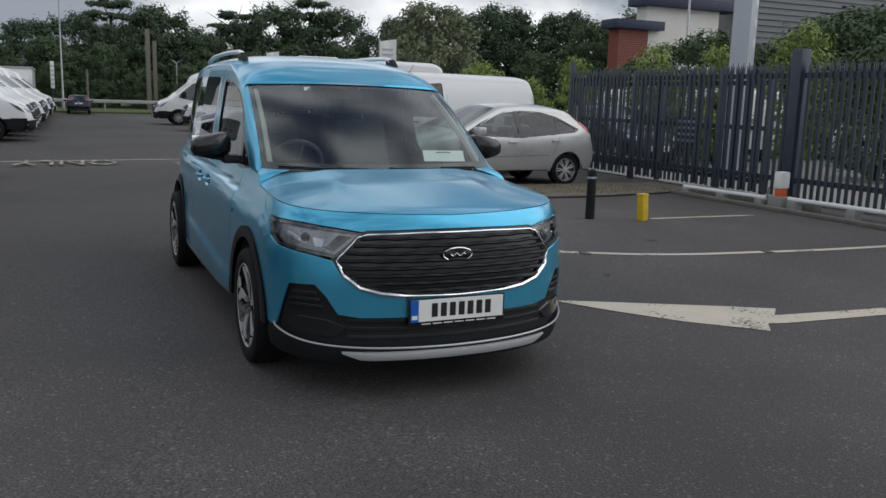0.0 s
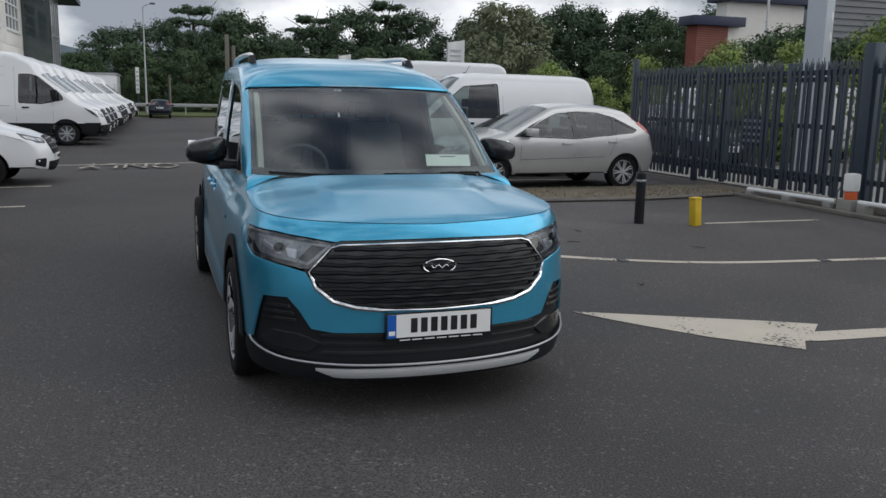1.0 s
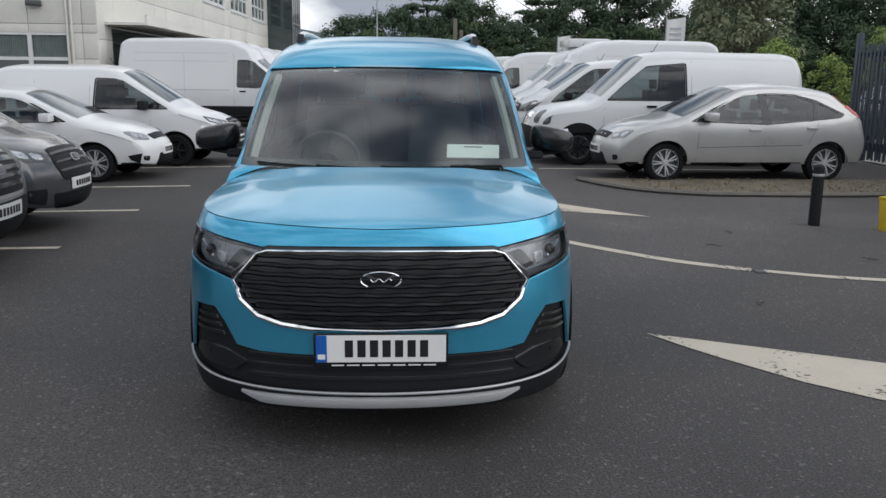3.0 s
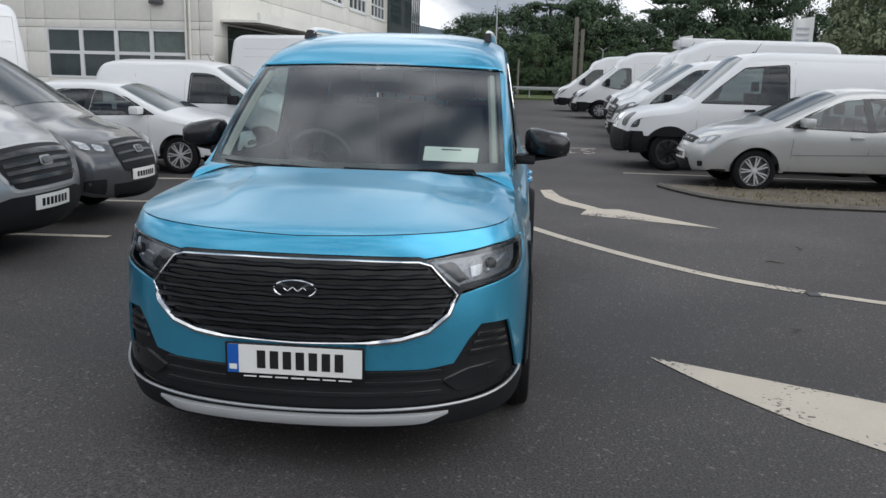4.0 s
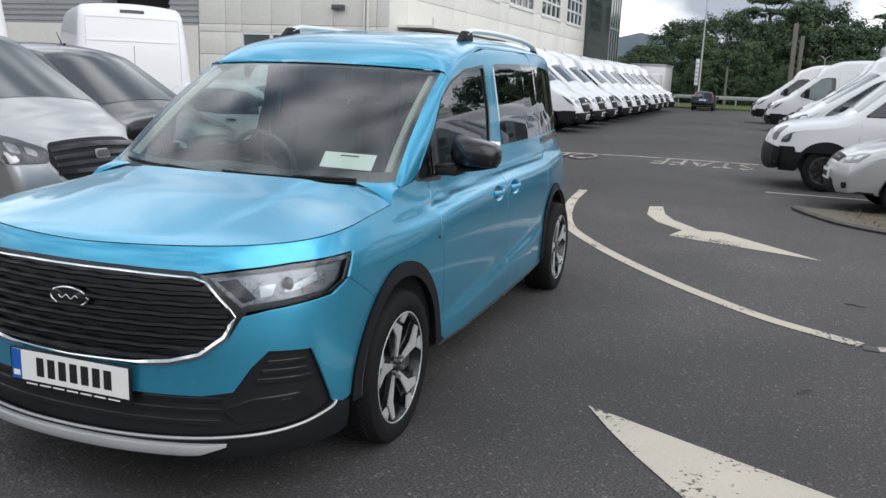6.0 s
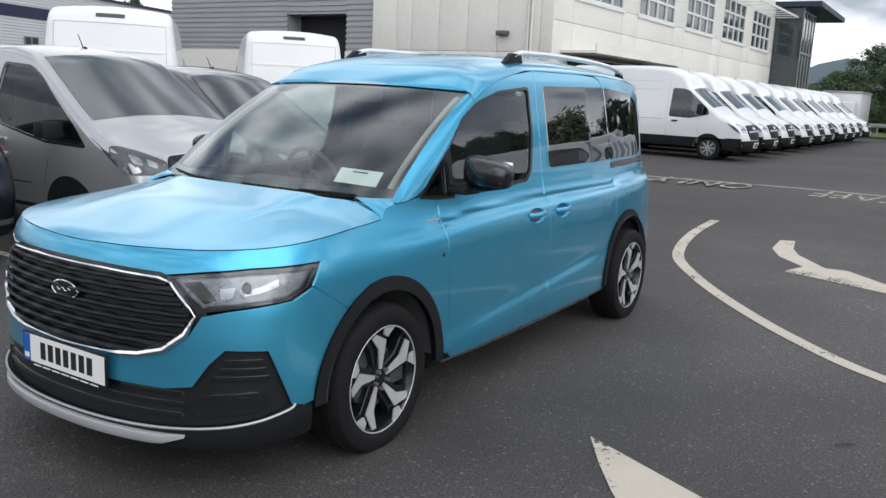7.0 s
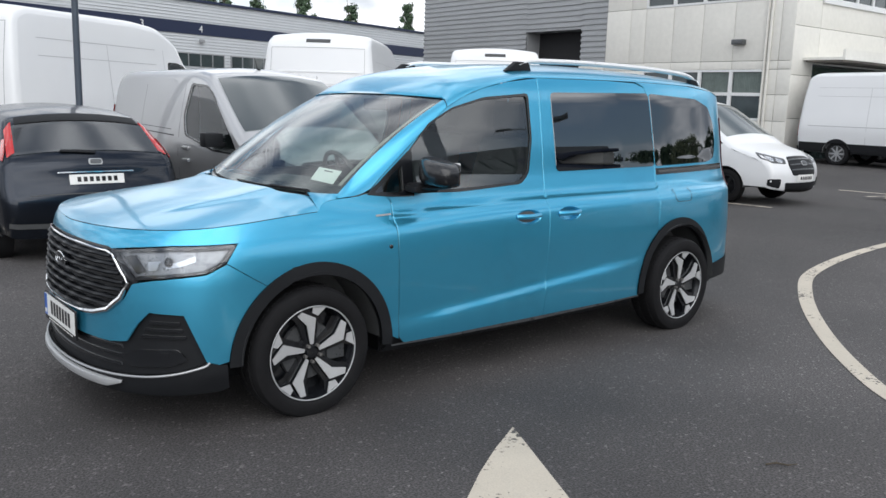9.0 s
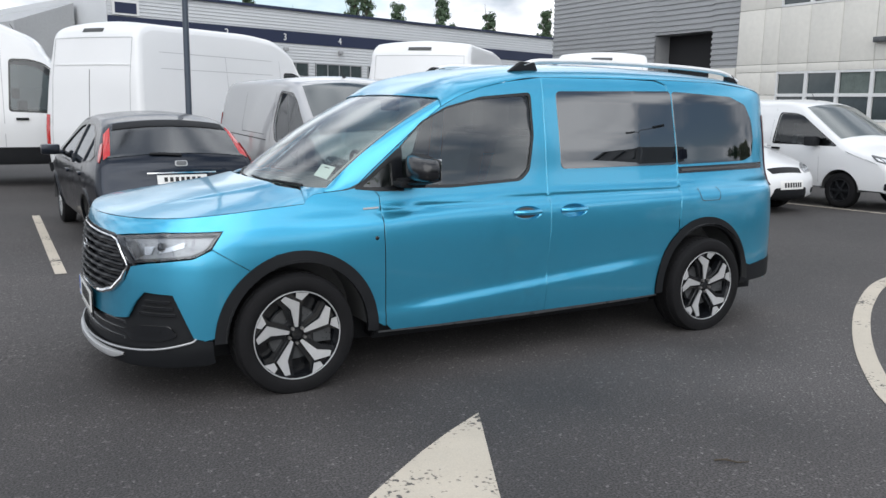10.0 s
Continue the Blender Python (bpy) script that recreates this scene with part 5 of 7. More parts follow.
for sx, ys in ((-1.30, (.36, -.36)), (-2.15, (.48, 0.0, -.48)), (-3.0, (.36, -.36))):
    for sy in ys:
        seat = empty("seat")
        seat.parent = cab
        wd = .25 if len(ys) == 2 else .215
        part("cushion", boxes((sx - .25, sx + .28, sy - wd, sy + wd, .62, .78)), M_SEAT, seat, bevel=.04)
        bm = bmesh.new()
        vv = box(bm, sx - .36, sx - .22, sy - wd, sy + wd, .74, 1.34)
        for v in vv:
            if v.co.z > 1:
                v.co.x -= .16
                v.co.y = sy + (v.co.y - sy) * .8
        part("backrest", bm, M_SEAT, seat, bevel=.04)
        part("headrest", boxes((sx - .52, sx - .41, sy - .13, sy + .13, 1.38, 1.57)), M_SEAT, seat, bevel=.035)
        bm = bmesh.new()
        for d in (-.06, .06):
            rod(bm, (sx - .46, sy + d, 1.3), (sx - .47, sy + d, 1.42), .007, n=6)
        part("headrest_post", bm, M_CABIN, seat)
bm = bmesh.new()
c = Matrix.Translation((-.93, -.36, 1.04)) @ Matrix.Rotation(radians(-66), 4, "Y")
ringp = [c @ Vector((.185 * math.cos(a), .185 * math.sin(a), 0)) for a in (2 * math.pi * i / 32 for i in range(32))]
tube(bm, ringp, .015, 8, closed=True)
for a in (0.2, math.pi - .2, -math.pi / 2):
    rod(bm, c @ Vector((0, 0, -.02)), c @ Vector((.18 * math.cos(a), .18 * math.sin(a), 0)), .014, n=6)
lathe(bm, [(.001, 0), (.06, -.005), (.07, -.04)], c, 16)
part("steering_wheel", bm, M_CABIN, cab, "black steering wheel")
bm = bmesh.new()
rod(bm, (-.95, 0, 1.53), (-.945, 0, 1.572), .012, n=8)
box(bm, -.955, -.93, -.12, .12, 1.495, 1.565)
part("rear_view_mirror", bm, M_CABIN, cab, bevel=.006)
# pale trim inside the windscreen pillars
for sg in (1, -1):
    bm = bmesh.new()
    tube(bm, [Vector(screen(.08 + .86 * i / 12, sg * .93)) + Vector((-.035, 0, -.02)) for i in range(13)], .022, 6)
    part("pillar_trim", bm, M_PILLAR, cab, "pale pillar trim")
# paper notice behind the windscreen
note = part("paper_notice", boxes((0, .002, -.14, .14, 0, .085)), M_PAPER, hero, "white paper notice behind the windscreen")
note.matrix_basis = pose(-.275, .467, 1.115, 0, -38, -6)
part("printed_line", boxes((.002, .003, -.05, .05, .066, .072)), M_INK, note)

# ---- parked vehicles ----
def smooth_path(pts, n=6):
    """Points of a profile with soft corners."""
    out = [pts[0]]
    for i in range(1, len(pts) - 1):
        p, a, b = Vector(pts[i]), Vector(pts[i - 1]), Vector(pts[i + 1])
        d = min(.16, (a - p).length * .45, (b - p).length * .45)
        s, e = p + (a - p).normalized() * d, p + (b - p).normalized() * d
        out += [tuple(s * (1 - t) ** 2 + p * 2 * t * (1 - t) + e * t * t) for t in (j / n for j in range(n + 1))]
    return out + [pts[-1]]


def small_wheel(parent, cx, sg, y, r, rim, rim_mat, spokes=9, z=None):
    w = empty("wheel")
    w.parent = parent
    w.matrix_basis = pose(cx, sg * y, r if z is None else z, 0, 0, 0 if sg > 0 else 180) @ Matrix.Rotation(radians(-90), 4, "X")
    key = (round(r, 3), round(rim, 3), rim_mat.name, spokes)
    if key not in WHEELS:
        bm = bmesh.new()
        lathe(bm, [(rim, -.008), (rim + .02, .004), (r - .03, 0), (r - .006, -.02), (r, -.05), (r, -.16), (rim, -.19)], n=36)
        a = part("tyre", bm, M_RUBBER, w, "black tyre")
        bm = bmesh.new()
        lathe(bm, [(rim, -.006), (rim - .012, .0), (rim - .02, -.01), (rim - .03, -.07), (.02, -.075)], n=36)
        b = part("rim", bm, M_LAMPDARK if rim_mat is not M_PLASTIC else M_PLASTIC, w)
        bm = bmesh.new()
        for k in range(spokes):
            m = Matrix.Rotation(2 * math.pi * k / spokes if spokes < 12 else 4 * math.pi * (k // 2) / spokes + .13 * (k % 2 * 2 - 1), 4, "Z")
            vv = box(bm, .03, rim - .01, -(.020 if spokes < 12 else .009), .020 if spokes < 12 else .009, -.03, -.008, m)
        lathe(bm, [(.001, .0), (.04, -.002), (.055, -.03)], n=16)
        lathe(bm, [(rim - .022, -.012), (rim - .004, -.002), (rim + .002, -.010)], n=36)
        c = part("spokes", bm, rim_mat, w, smooth=False)
        WHEELS[key] = [o.data for o in (a, b, c)]
    else:
        for nm, me in zip(("tyre", "rim", "spokes"), WHEELS[key]):
            o = new(nm, me)
            o.parent = w
    return w


WHEELS = {}


def vehicle(name, label, paint, prof, width, axles, tyre, glass_side, screen_span, rear_span=None, front=(), rear=(), cladding=0.0, bulge=(.16, .06, .04), rad=.11, taper=(.10, .06), rim_mat=M_ALU, rim=None, spokes=9, lines=(), mirror_at=None, tall=None, arch_trim=None, handles=(), cat="van", screen_mat=None, side=(), gap=.075, band=None):
    """A parked vehicle, nose towards +x, front axle at the origin. prof: the side outline from the foot of the tail over the roof to the
    foot of the nose; width: (height, half width) pairs; front and rear: patches (name, material, loop in (y, z), offset, label)."""
    car = tagged(empty(name), label, cat)
    path = smooth_path(prof)
    n = len(path)
    nrm = []
    for i in range(n):
        a, b = Vector(path[max(i - 1, 0)]), Vector(path[min(i + 1, n - 1)])
        d = (b - a).normalized()
        nrm.append(Vector((-d.y, d.x)))
    wf = curve(width)
    x_r, x_f = min(p[0] for p in path), max(p[0] for p in path)

    def flank(x, z):
        y = wf(z)
        y -= taper[0] * max(0.0, (x - (x_f - 1.0)) / 1.0) ** 2.2 + taper[1] * max(0.0, ((x_r + .8) - x) / .8) ** 2.2
        return (x, y, z)

    inner = [Vector(p) - m * rad for p, m in zip(path, nrm)]
    inner[0].y = inner[-1].y = path[0][1]

    def strip(i, y, off=0.0):
        """The skin over tail, roof and nose: i along the profile (may be between points), y across."""
        i = min(max(i, 0), n - 1.0001)
        k, f = int(i), i - int(i)
        q, m = inner[k].lerp(inner[k + 1], f), nrm[k].lerp(nrm[k + 1], f).normalized()
        yo = flank(q.x, q.y)[1]
        yi = yo - rad
        b = bulge[0] * max(0, m.x) ** 2.6 + bulge[1] * max(0, -m.x) ** 2 + bulge[2] * max(0, m.y)
        a = abs(y)
        if a <= yi:
            h = rad + b * (1 - (a / yi) ** 2)
        else:
            c = min(1, (a - yi) / rad)
            h = rad * math.sqrt(max(0, 1 - c * c))
        p = q + m * (h + off)
        return (p.x, y, p.y)

    foot = path[0][1]
    loop = [tuple(p) for p in inner]
    base, low = [], foot
    ar = tyre + gap
    for cx in axles:
        h = math.sqrt(max(.01, ar * ar - (low - tyre) ** 2))
        a0 = math.degrees(math.atan2(low - tyre, h))
        base += arc(cx, tyre, ar, a0, 180 - a0, 16)
    body = loop + base
    front_i = [i for i in range(n) if inner[i].x > x_f - 1.2 and i > n // 2]
    iz, ix = [inner[i].y for i in front_i][::-1], [inner[i].x for i in front_i][::-1]

    def x_lim(z):
        """How far forward the flat of the flank reaches at height z."""
        return float(np.interp(z, iz, ix)) + .045
    for sd in (0, 1):
        o = sheet("body_side", body, glass_side, flank, .11, paint, car, mirror=sd, lip=.02)
        for g in glass_side:
            sheet("side_window", g, [], flank, .14, M_CARGLASS, car, "dark side window", -.012, 0, mirror=sd)
        gm = [(sum(p[0] for p in g) / len(g), sum(p[1] for p in g) / len(g)) for g in glass_side]
        if band:
            sheet("window_surround", band, glass_side, flank, .05, M_GLOSSBLACK, car, "black window surround", .003, .006, mirror=sd)
        else:
            for g, (mx, mz) in zip(glass_side, gm):
                sheet("window_seal", [(mx + (x - mx) * 1.05, mz + (z - mz) * 1.075) for x, z in g], [g], flank, .06, M_GLOSSBLACK, car, "black window seal", .003, .006, mirror=sd)
        sill = min(p[1] for p in glass_side[0])
        for mx, mz in gm[:2]:
            bm = bmesh.new()
            sg = -1 if sd else 1
            vv = box(bm, mx - .38, mx - .26, sg * .18, sg * .60, sill - .25, sill + .16)
            vv += box(bm, mx - .46, mx - .36, sg * .27, sg * .51, sill + .19, sill + .36)
            part("seat", bm, M_CABIN, car, "dark seat", bevel=.03)
        if cladding:
            lo = [(x_r + .08, cladding), (x_r + .08, foot)] + [p for p in base[::-1]] + [(x_f - .14, foot), (x_f - .14, cladding)]
            sheet("lower_cladding", [p for p in lo], [], flank, .12, M_PLASTIC, car, "black lower cladding", .008, .012, mirror=sd)
        for cx in axles:
            sg = -1 if sd else 1
            bm = bmesh.new()
            lathe(bm, [(.05, .45), (ar, .47), (ar + .004, wf(.5) - .012)], Matrix.Translation((cx, 0, tyre)) @ Matrix.Rotation(radians(-90 * sg), 4, "X"), 24)
            bmesh.ops.delete(bm, geom=[v for v in bm.verts if v.co.z < foot - .05], context="VERTS")
            part("arch_liner", bm, M_CABIN, car)
            small_wheel(car, cx, sg, wf(.4) - .02, tyre, rim or tyre * .66, rim_mat, spokes)
        if arch_trim:
            for cx in axles:
                sheet("arch_trim", arc(cx, tyre, ar + .045, -2, 182, 18) + arc(cx, tyre, ar - .01, 182, -2, 18), [], flank, .06, arch_trim, car, "", .012, .02, mirror=sd)
        for nm, mt, lp, off, lab in side:
            sheet(nm, [(min(x, x_lim(z)), z) for x, z in lp], [], flank, .05, mt, car, lab, off, .010, mirror=sd)
        # door gaps, and lengthwise swage lines whose shade is drawn as flat strips
        for ln in lines:
            sheet("gap_or_swage_shade", ln, [], flank, .3, M_CLADGREY if paint is M_WHITE else M_CABIN, car, "", .0025, 0, mirror=sd)
        for hx, hz in handles:
            part("door_handle", boxes((hx - .09, hx + .09, sg * (wf(hz) - .01), sg * (wf(hz) + .03), hz - .02, hz + .02)), M_PLASTIC if paint is M_WHITE else paint, car, bevel=.01)
        if mirror_at:
            mx, mz, mh = mirror_at
            yy = wf(mz)
            bm = boxes((mx - .10, mx + .06, sg * (yy + .02), sg * (yy + .24), mz, mz + mh))
            box(bm, mx - .06, mx + .02, sg * (yy - .03), sg * (yy + .06), mz, mz + .06)
            part("door_mirror", bm, M_PLASTIC if cat == "van" else paint, car, bevel=.025)
    if cat == "van":
        k = next(i for i in range(n) if path[i][0] > screen_span[1][0] - .35)
        bm = bmesh.new()
        rod(bm, (path[k][0], 0, path[k][1] - .01), (path[k][0] - .12, 0, path[k][1] + .20), .008, .004, 6)
        lathe(bm, [(.03, 0), (.022, .02), (.008, .03)], Matrix.Translation((path[k][0], 0, path[k][1] + bulge[2] - .012)), 10)
        part("aerial", bm, M_PLASTIC, car, "short black roof aerial")
    # skin across
    idx = np.linspace(0, n - 1, n)
    verts, faces, cols = [], [], 17
    for i in idx:
        yo = flank(*inner[int(i)])[1]
        for v in [math.copysign(1 - (1 - abs(c)) ** 1.9, c) for c in np.linspace(-1, 1, cols)]:
            verts.append(strip(i, v * yo))
    for i in range(n - 1):
        for j in range(cols - 1):
            faces.append((i * cols + j, i * cols + j + 1, (i + 1) * cols + j + 1, (i + 1) * cols + j))
    mesh_ob("body_skin", verts, faces, paint, car)
    part("cabin_core", boxes((x_r + .45, axles[0] - .25, -wf(.8) + .12, wf(.8) - .12, foot + .1, max(.8, min(p[1] for p in glass_side[0]) - .04))), M_CABIN, car)
    if cat == "van":
        gx, top = min(p[0] for p in glass_side[-1]), max(p[1] for p in path)
        part("bulkhead", boxes((gx - .10, gx - .05, -wf(top - .2) + .14, wf(top - .2) - .14, foot + .1, top - .16)), M_CABIN, car, "dark bulkhead behind the cab")
    part("underside", boxes((x_r + .15, x_f - .15, -.6, .6, foot - .04, foot + .25)), M_CABIN, car)
    # find profile indices by place
    px = np.array(path)

    def near(x, z):
        return int(((px - np.array((x, z))) ** 2).sum(1).argmin())

    def pane(nm, a, b, margin, mt, lab):
        i0, i1 = near(*a), near(*b)
        run = [0.0]
        for k in range(min(i0, i1), max(i0, i1)):
            run.append(run[-1] + math.dist(path[k], path[k + 1]))

        def f(u, v):
            i = float(np.interp((1 - u if i0 > i1 else u) * run[-1], run, range(min(i0, i1), max(i0, i1) + 1)))
            k = min(int(i), n - 2)
            q = inner[k].lerp(inner[k + 1], i - k)
            return strip(i, v * (flank(q.x, q.y)[1] - rad * .92), .006)
        grid(nm, f, list(np.linspace(0, 1, 14)), [math.copysign(1 - (1 - abs(c)) ** 1.6, c) for c in np.linspace(-1, 1, 21)], mt, car, lab, normals=False)
    pane("windscreen", *screen_span, screen_mat or M_CARSCREEN, "windscreen")
    if rear_span:
        pane("rear_window", *rear_span, M_CARSCREEN, "rear window")
    nose_i = [i for i in range(n) if path[i][0] > x_f - 1.2 and i > n // 2]
    tail_i = [i for i in range(n) if path[i][0] < x_r + 1.0 and i < n // 2]
    zf = [path[i][1] for i in nose_i]
    zr = [path[i][1] for i in tail_i]

    def on_nose(y, z):
        return strip(float(np.interp(-z, [-v for v in zf], nose_i)), y)

    def on_tail(y, z):
        return strip(float(np.interp(z, zr, tail_i)), y)
    for patches, fn in ((front, on_nose), (rear, on_tail)):
        for nm, mt, lp, off, lab in patches:
            sheet(nm, lp, [], fn, .06, mt, car, lab, off, .012)
            if min(p[0] for p in lp) > .02:
                sheet(nm, [(-y, z) for y, z in lp], [], fn, .06, mt, car, lab, off, .012)
    return car


def bar_plate(y0, y1, z0, z1, off=.012):
    """A number plate with its characters as plain bars."""
    out = [("number_plate", M_PLATE, [(y0, z0), (y1, z0), (y1, z1), (y0, z1)], off, "white number plate")]
    w = (y1 - y0) / 9
    for k in range(7):
        a = y0 + w * (1.2 + k)
        out.append(("plate_bar", M_INK, [(a, z0 + .025), (a + w * .6, z0 + .025), (a + w * .6, z1 - .025), (a, z1 - .025)], off + .004, ""))
    return out


def sym(y, z):
    return [(-y, z), (y, z)]


def transit(label, length_b=-4.75, roof_h=2.62):
    w = [(.25, .93), (.5, .98), (1.0, 1.02), (1.3, 1.0), (1.6, .965), (2.2, .90), (2.5, .86), (2.8, .80)]
    r = roof_h
    p = [(length_b, .38), (length_b - .03, .9), (length_b + .02, 1.8), (length_b + .12, r - .15), (length_b + .35, r - .02), (-2.0, r), (-1.35, r - .05), (-.82, r - .28), (-.64, 2.02), (.12, 1.42), (.30, 1.27), (.68, 1.11), (.88, .95), (.98, .70), (.99, .45), (.90, .28)]
    g = [rounded([(-.05, 1.32), (-.11, 1.46), (-.67, 1.93), (-.86, 1.98), (-1.14, 1.98), (-1.18, 1.22), (-.60, 1.20)], .06)]
    grille = rounded([(-.55, .98), (.55, .98), (.60, .80), (.50, .62), (-.50, .62), (-.60, .80)], .05)
    fr = [("grille", M_PLASTIC, grille, .006, "black grille"), ("grille_bar", M_SATIN, [(-.50, .84), (.50, .84), (.50, .80), (-.50, .80)], .016, ""), ("badge", M_CHROME, rounded([(-.10, .92), (.10, .92), (.10, .86), (-.10, .86)], .03), .02, ""),
          ("headlight", M_REFLECT, rounded([(.62, .96), (.90, 1.09), (.93, .95), (.80, .82), (.64, .80)], .04), .006, "headlight"),
          ("front_bumper", M_PLASTIC, [(-.92, .60), (.92, .60), (.92, .28), (-.92, .28)], .012, "black front bumper")] + bar_plate(-.26, .26, .44, .55, .024)
    re = [("rear_door_gap", M_CABIN, [(-.004, .5), (.004, .5), (.004, r - .70), (-.004, r - .70)], .004, ""), ("rear_door_gap", M_CLADGREY, [(.800, .55), (.807, .55), (.772, r - .24), (.766, r - .24)], .004, ""), ("rear_door_gap", M_CLADGREY, [(-.77, r - .235), (.77, r - .235), (.77, r - .242), (-.77, r - .242)], .004, ""), ("tail_light", M_RED, [(.86, .80), (.95, .80), (.93, 1.25), (.85, 1.25)], .008, "red tail light"), ("high_brake_light", M_CABIN, [(-.2, r - .13), (.2, r - .13), (.2, r - .17), (-.2, r - .17)], .01, ""),
          ("door_crease", M_WHITE, [(-.74, r - .62), (.74, r - .62), (.74, r - .635), (-.74, r - .635)], .012, ""), ("rear_bumper", M_PLASTIC, [(-.92, .52), (.92, .52), (.92, .38), (-.92, .38)], .03, "black rear bumper")]
    ln = [[(-1.27, .5), (-1.27, 2.2), (-1.278, 2.2), (-1.278, .5)], [(-2.75, .5), (-2.75, 2.2), (-2.758, 2.2), (-2.758, .5)], [(-1.42, 1.12), (length_b + .3, 1.12), (length_b + .3, 1.105), (-1.42, 1.105)], [(-.32, .45), (-.32, 1.2), (-.328, 1.2), (-.328, .45)]]
    ln += [[(-1.5, r - z), (length_b + .5, r - z), (length_b + .5, r - z - .007), (-1.5, r - z - .007)] for z in (.42, .66)]
    sd = [("headlight_wrap", M_LAMPDARK, rounded([(.93, .80), (.86, .98), (.52, 1.13), (.50, 1.08), (.70, .90)], .03), .006, "headlight"), ("headlight_reflector", M_REFLECT, rounded([(.88, .88), (.80, .97), (.66, 1.03), (.74, .93)], .02), .012, ""), ("bumper_wrap", M_PLASTIC, [(.97, .66), (.50, .66), (.46, .40), (.52, .30), (.92, .30)], .010, "black bumper corner")]
    return vehicle("panel_van", label, M_WHITE, p, w, (0, -3.55), .345, g, ((.05, 1.475), (-.62, 2.0), .10), None, fr, re, .64, (.14, .02, .05), .10, (.12, .02), M_STEEL, None, 8, ln, (-.24, 1.30, .28), handles=((-1.02, 1.08),), side=sd)


def custom(label, paint):
    w = [(.25, .87), (.5, .915), (.95, .95), (1.2, .93), (1.6, .86), (1.9, .785), (2.0, .75)]
    p = [(-3.97, .36), (-4.0, .9), (-3.95, 1.7), (-3.82, 1.93), (-3.5, 1.97), (-1.15, 1.98), (-.68, 1.91), (.33, 1.25), (.46, 1.155), (.72, 1.04), (.89, .92), (.98, .65), (.97, .40), (.90, .25)]
    g = [rounded([(.27, 1.05), (.08, 1.24), (-.54, 1.69), (-.70, 1.765), (-1.16, 1.79), (-1.23, 1.42), (-1.13, 1.19), (-.34, 1.06)], .06)]
    grille = rounded([(-.50, .93), (.50, .93), (.56, .80), (.44, .64), (-.44, .64), (-.56, .80)], .05)
    fr = [("grille_frame", M_SATIN, rounded([(-.53, .95), (.53, .95), (.60, .80), (.47, .615), (-.47, .615), (-.60, .80)], .05), .004, "pale grille frame"), ("grille", M_PLASTIC, grille, .012, "black grille")]
    fr += [("grille_bar", M_GLOSSBLACK, [(-.50, z + .015), (.50, z + .015), (.50, z - .015), (-.50, z - .015)], .024, "") for z in (.88, .82, .76, .70)]
    fr += [("badge", M_STEEL, rounded([(-.085, .845), (.085, .845), (.085, .775), (-.085, .775)], .034), .030, "oval badge"), ("badge_field", M_LAMPDARK, rounded([(-.072, .834), (.072, .834), (.072, .786), (-.072, .786)], .023), .046, ""),
           ("headlight", M_LAMPDARK, rounded([(.52, .89), (.70, 1.01), (.90, 1.10), (.93, .95), (.84, .82), (.56, .79)], .03), .006, "dark headlight"), ("headlight_reflector", M_LAMPSILVER, rounded([(.62, .89), (.70, .945), (.71, .89), (.64, .85)], .02), .010, ""), ("headlight_reflector", M_LAMPSILVER, rounded([(.75, .96), (.83, 1.005), (.83, .93), (.76, .89)], .02), .010, ""),
           ("front_bumper", M_PLASTIC, [(-.90, .52), (-.5, .59), (.5, .59), (.90, .52), (.90, .25), (-.90, .25)], .010, "black front bumper")] + bar_plate(-.26, .26, .47, .58, .026)
    ln = [[(-1.34, .4), (-1.34, 1.8), (-1.348, 1.8), (-1.348, .4)], [(-.40, .60), (-.20, 1.10), (-.208, 1.10), (-.408, .60)], [(-1.5, 1.17), (-3.8, 1.22), (-3.8, 1.205), (-1.5, 1.155)], [(-1.6, 1.24), (-2.65, 1.26), (-2.65, 1.80), (-2.642, 1.80), (-2.642, 1.252), (-1.6, 1.232)], [(-.62, .62), (-3.6, .62), (-3.6, .605), (-.62, .605)]]
    re = [("tail_light", M_RED, [(.80, .95), (.93, .95), (.88, 1.5), (.78, 1.5)], .008, "red tail light")]
    sd = [("headlight_wrap", M_LAMPDARK, rounded([(.96, .81), (.90, 1.02), (.66, 1.135), (.47, 1.14), (.52, 1.02), (.72, .87)], .03), .006, "dark headlight"), ("headlight_reflector", M_LAMPSILVER, rounded([(.84, .91), (.80, .99), (.66, 1.05), (.70, .95)], .02), .010, "")]
    return vehicle("panel_van", label, paint, p, w, (0, -2.93), .33, g, ((.27, 1.29), (-.65, 1.89), .10), None, fr, re, .40, (.15, .03, .05), .10, (.12, .03), M_PLASTIC, None, 6, ln, (-.06, 1.10, .16), handles=((-1.08, 1.03), (-1.08, .88)), side=sd)


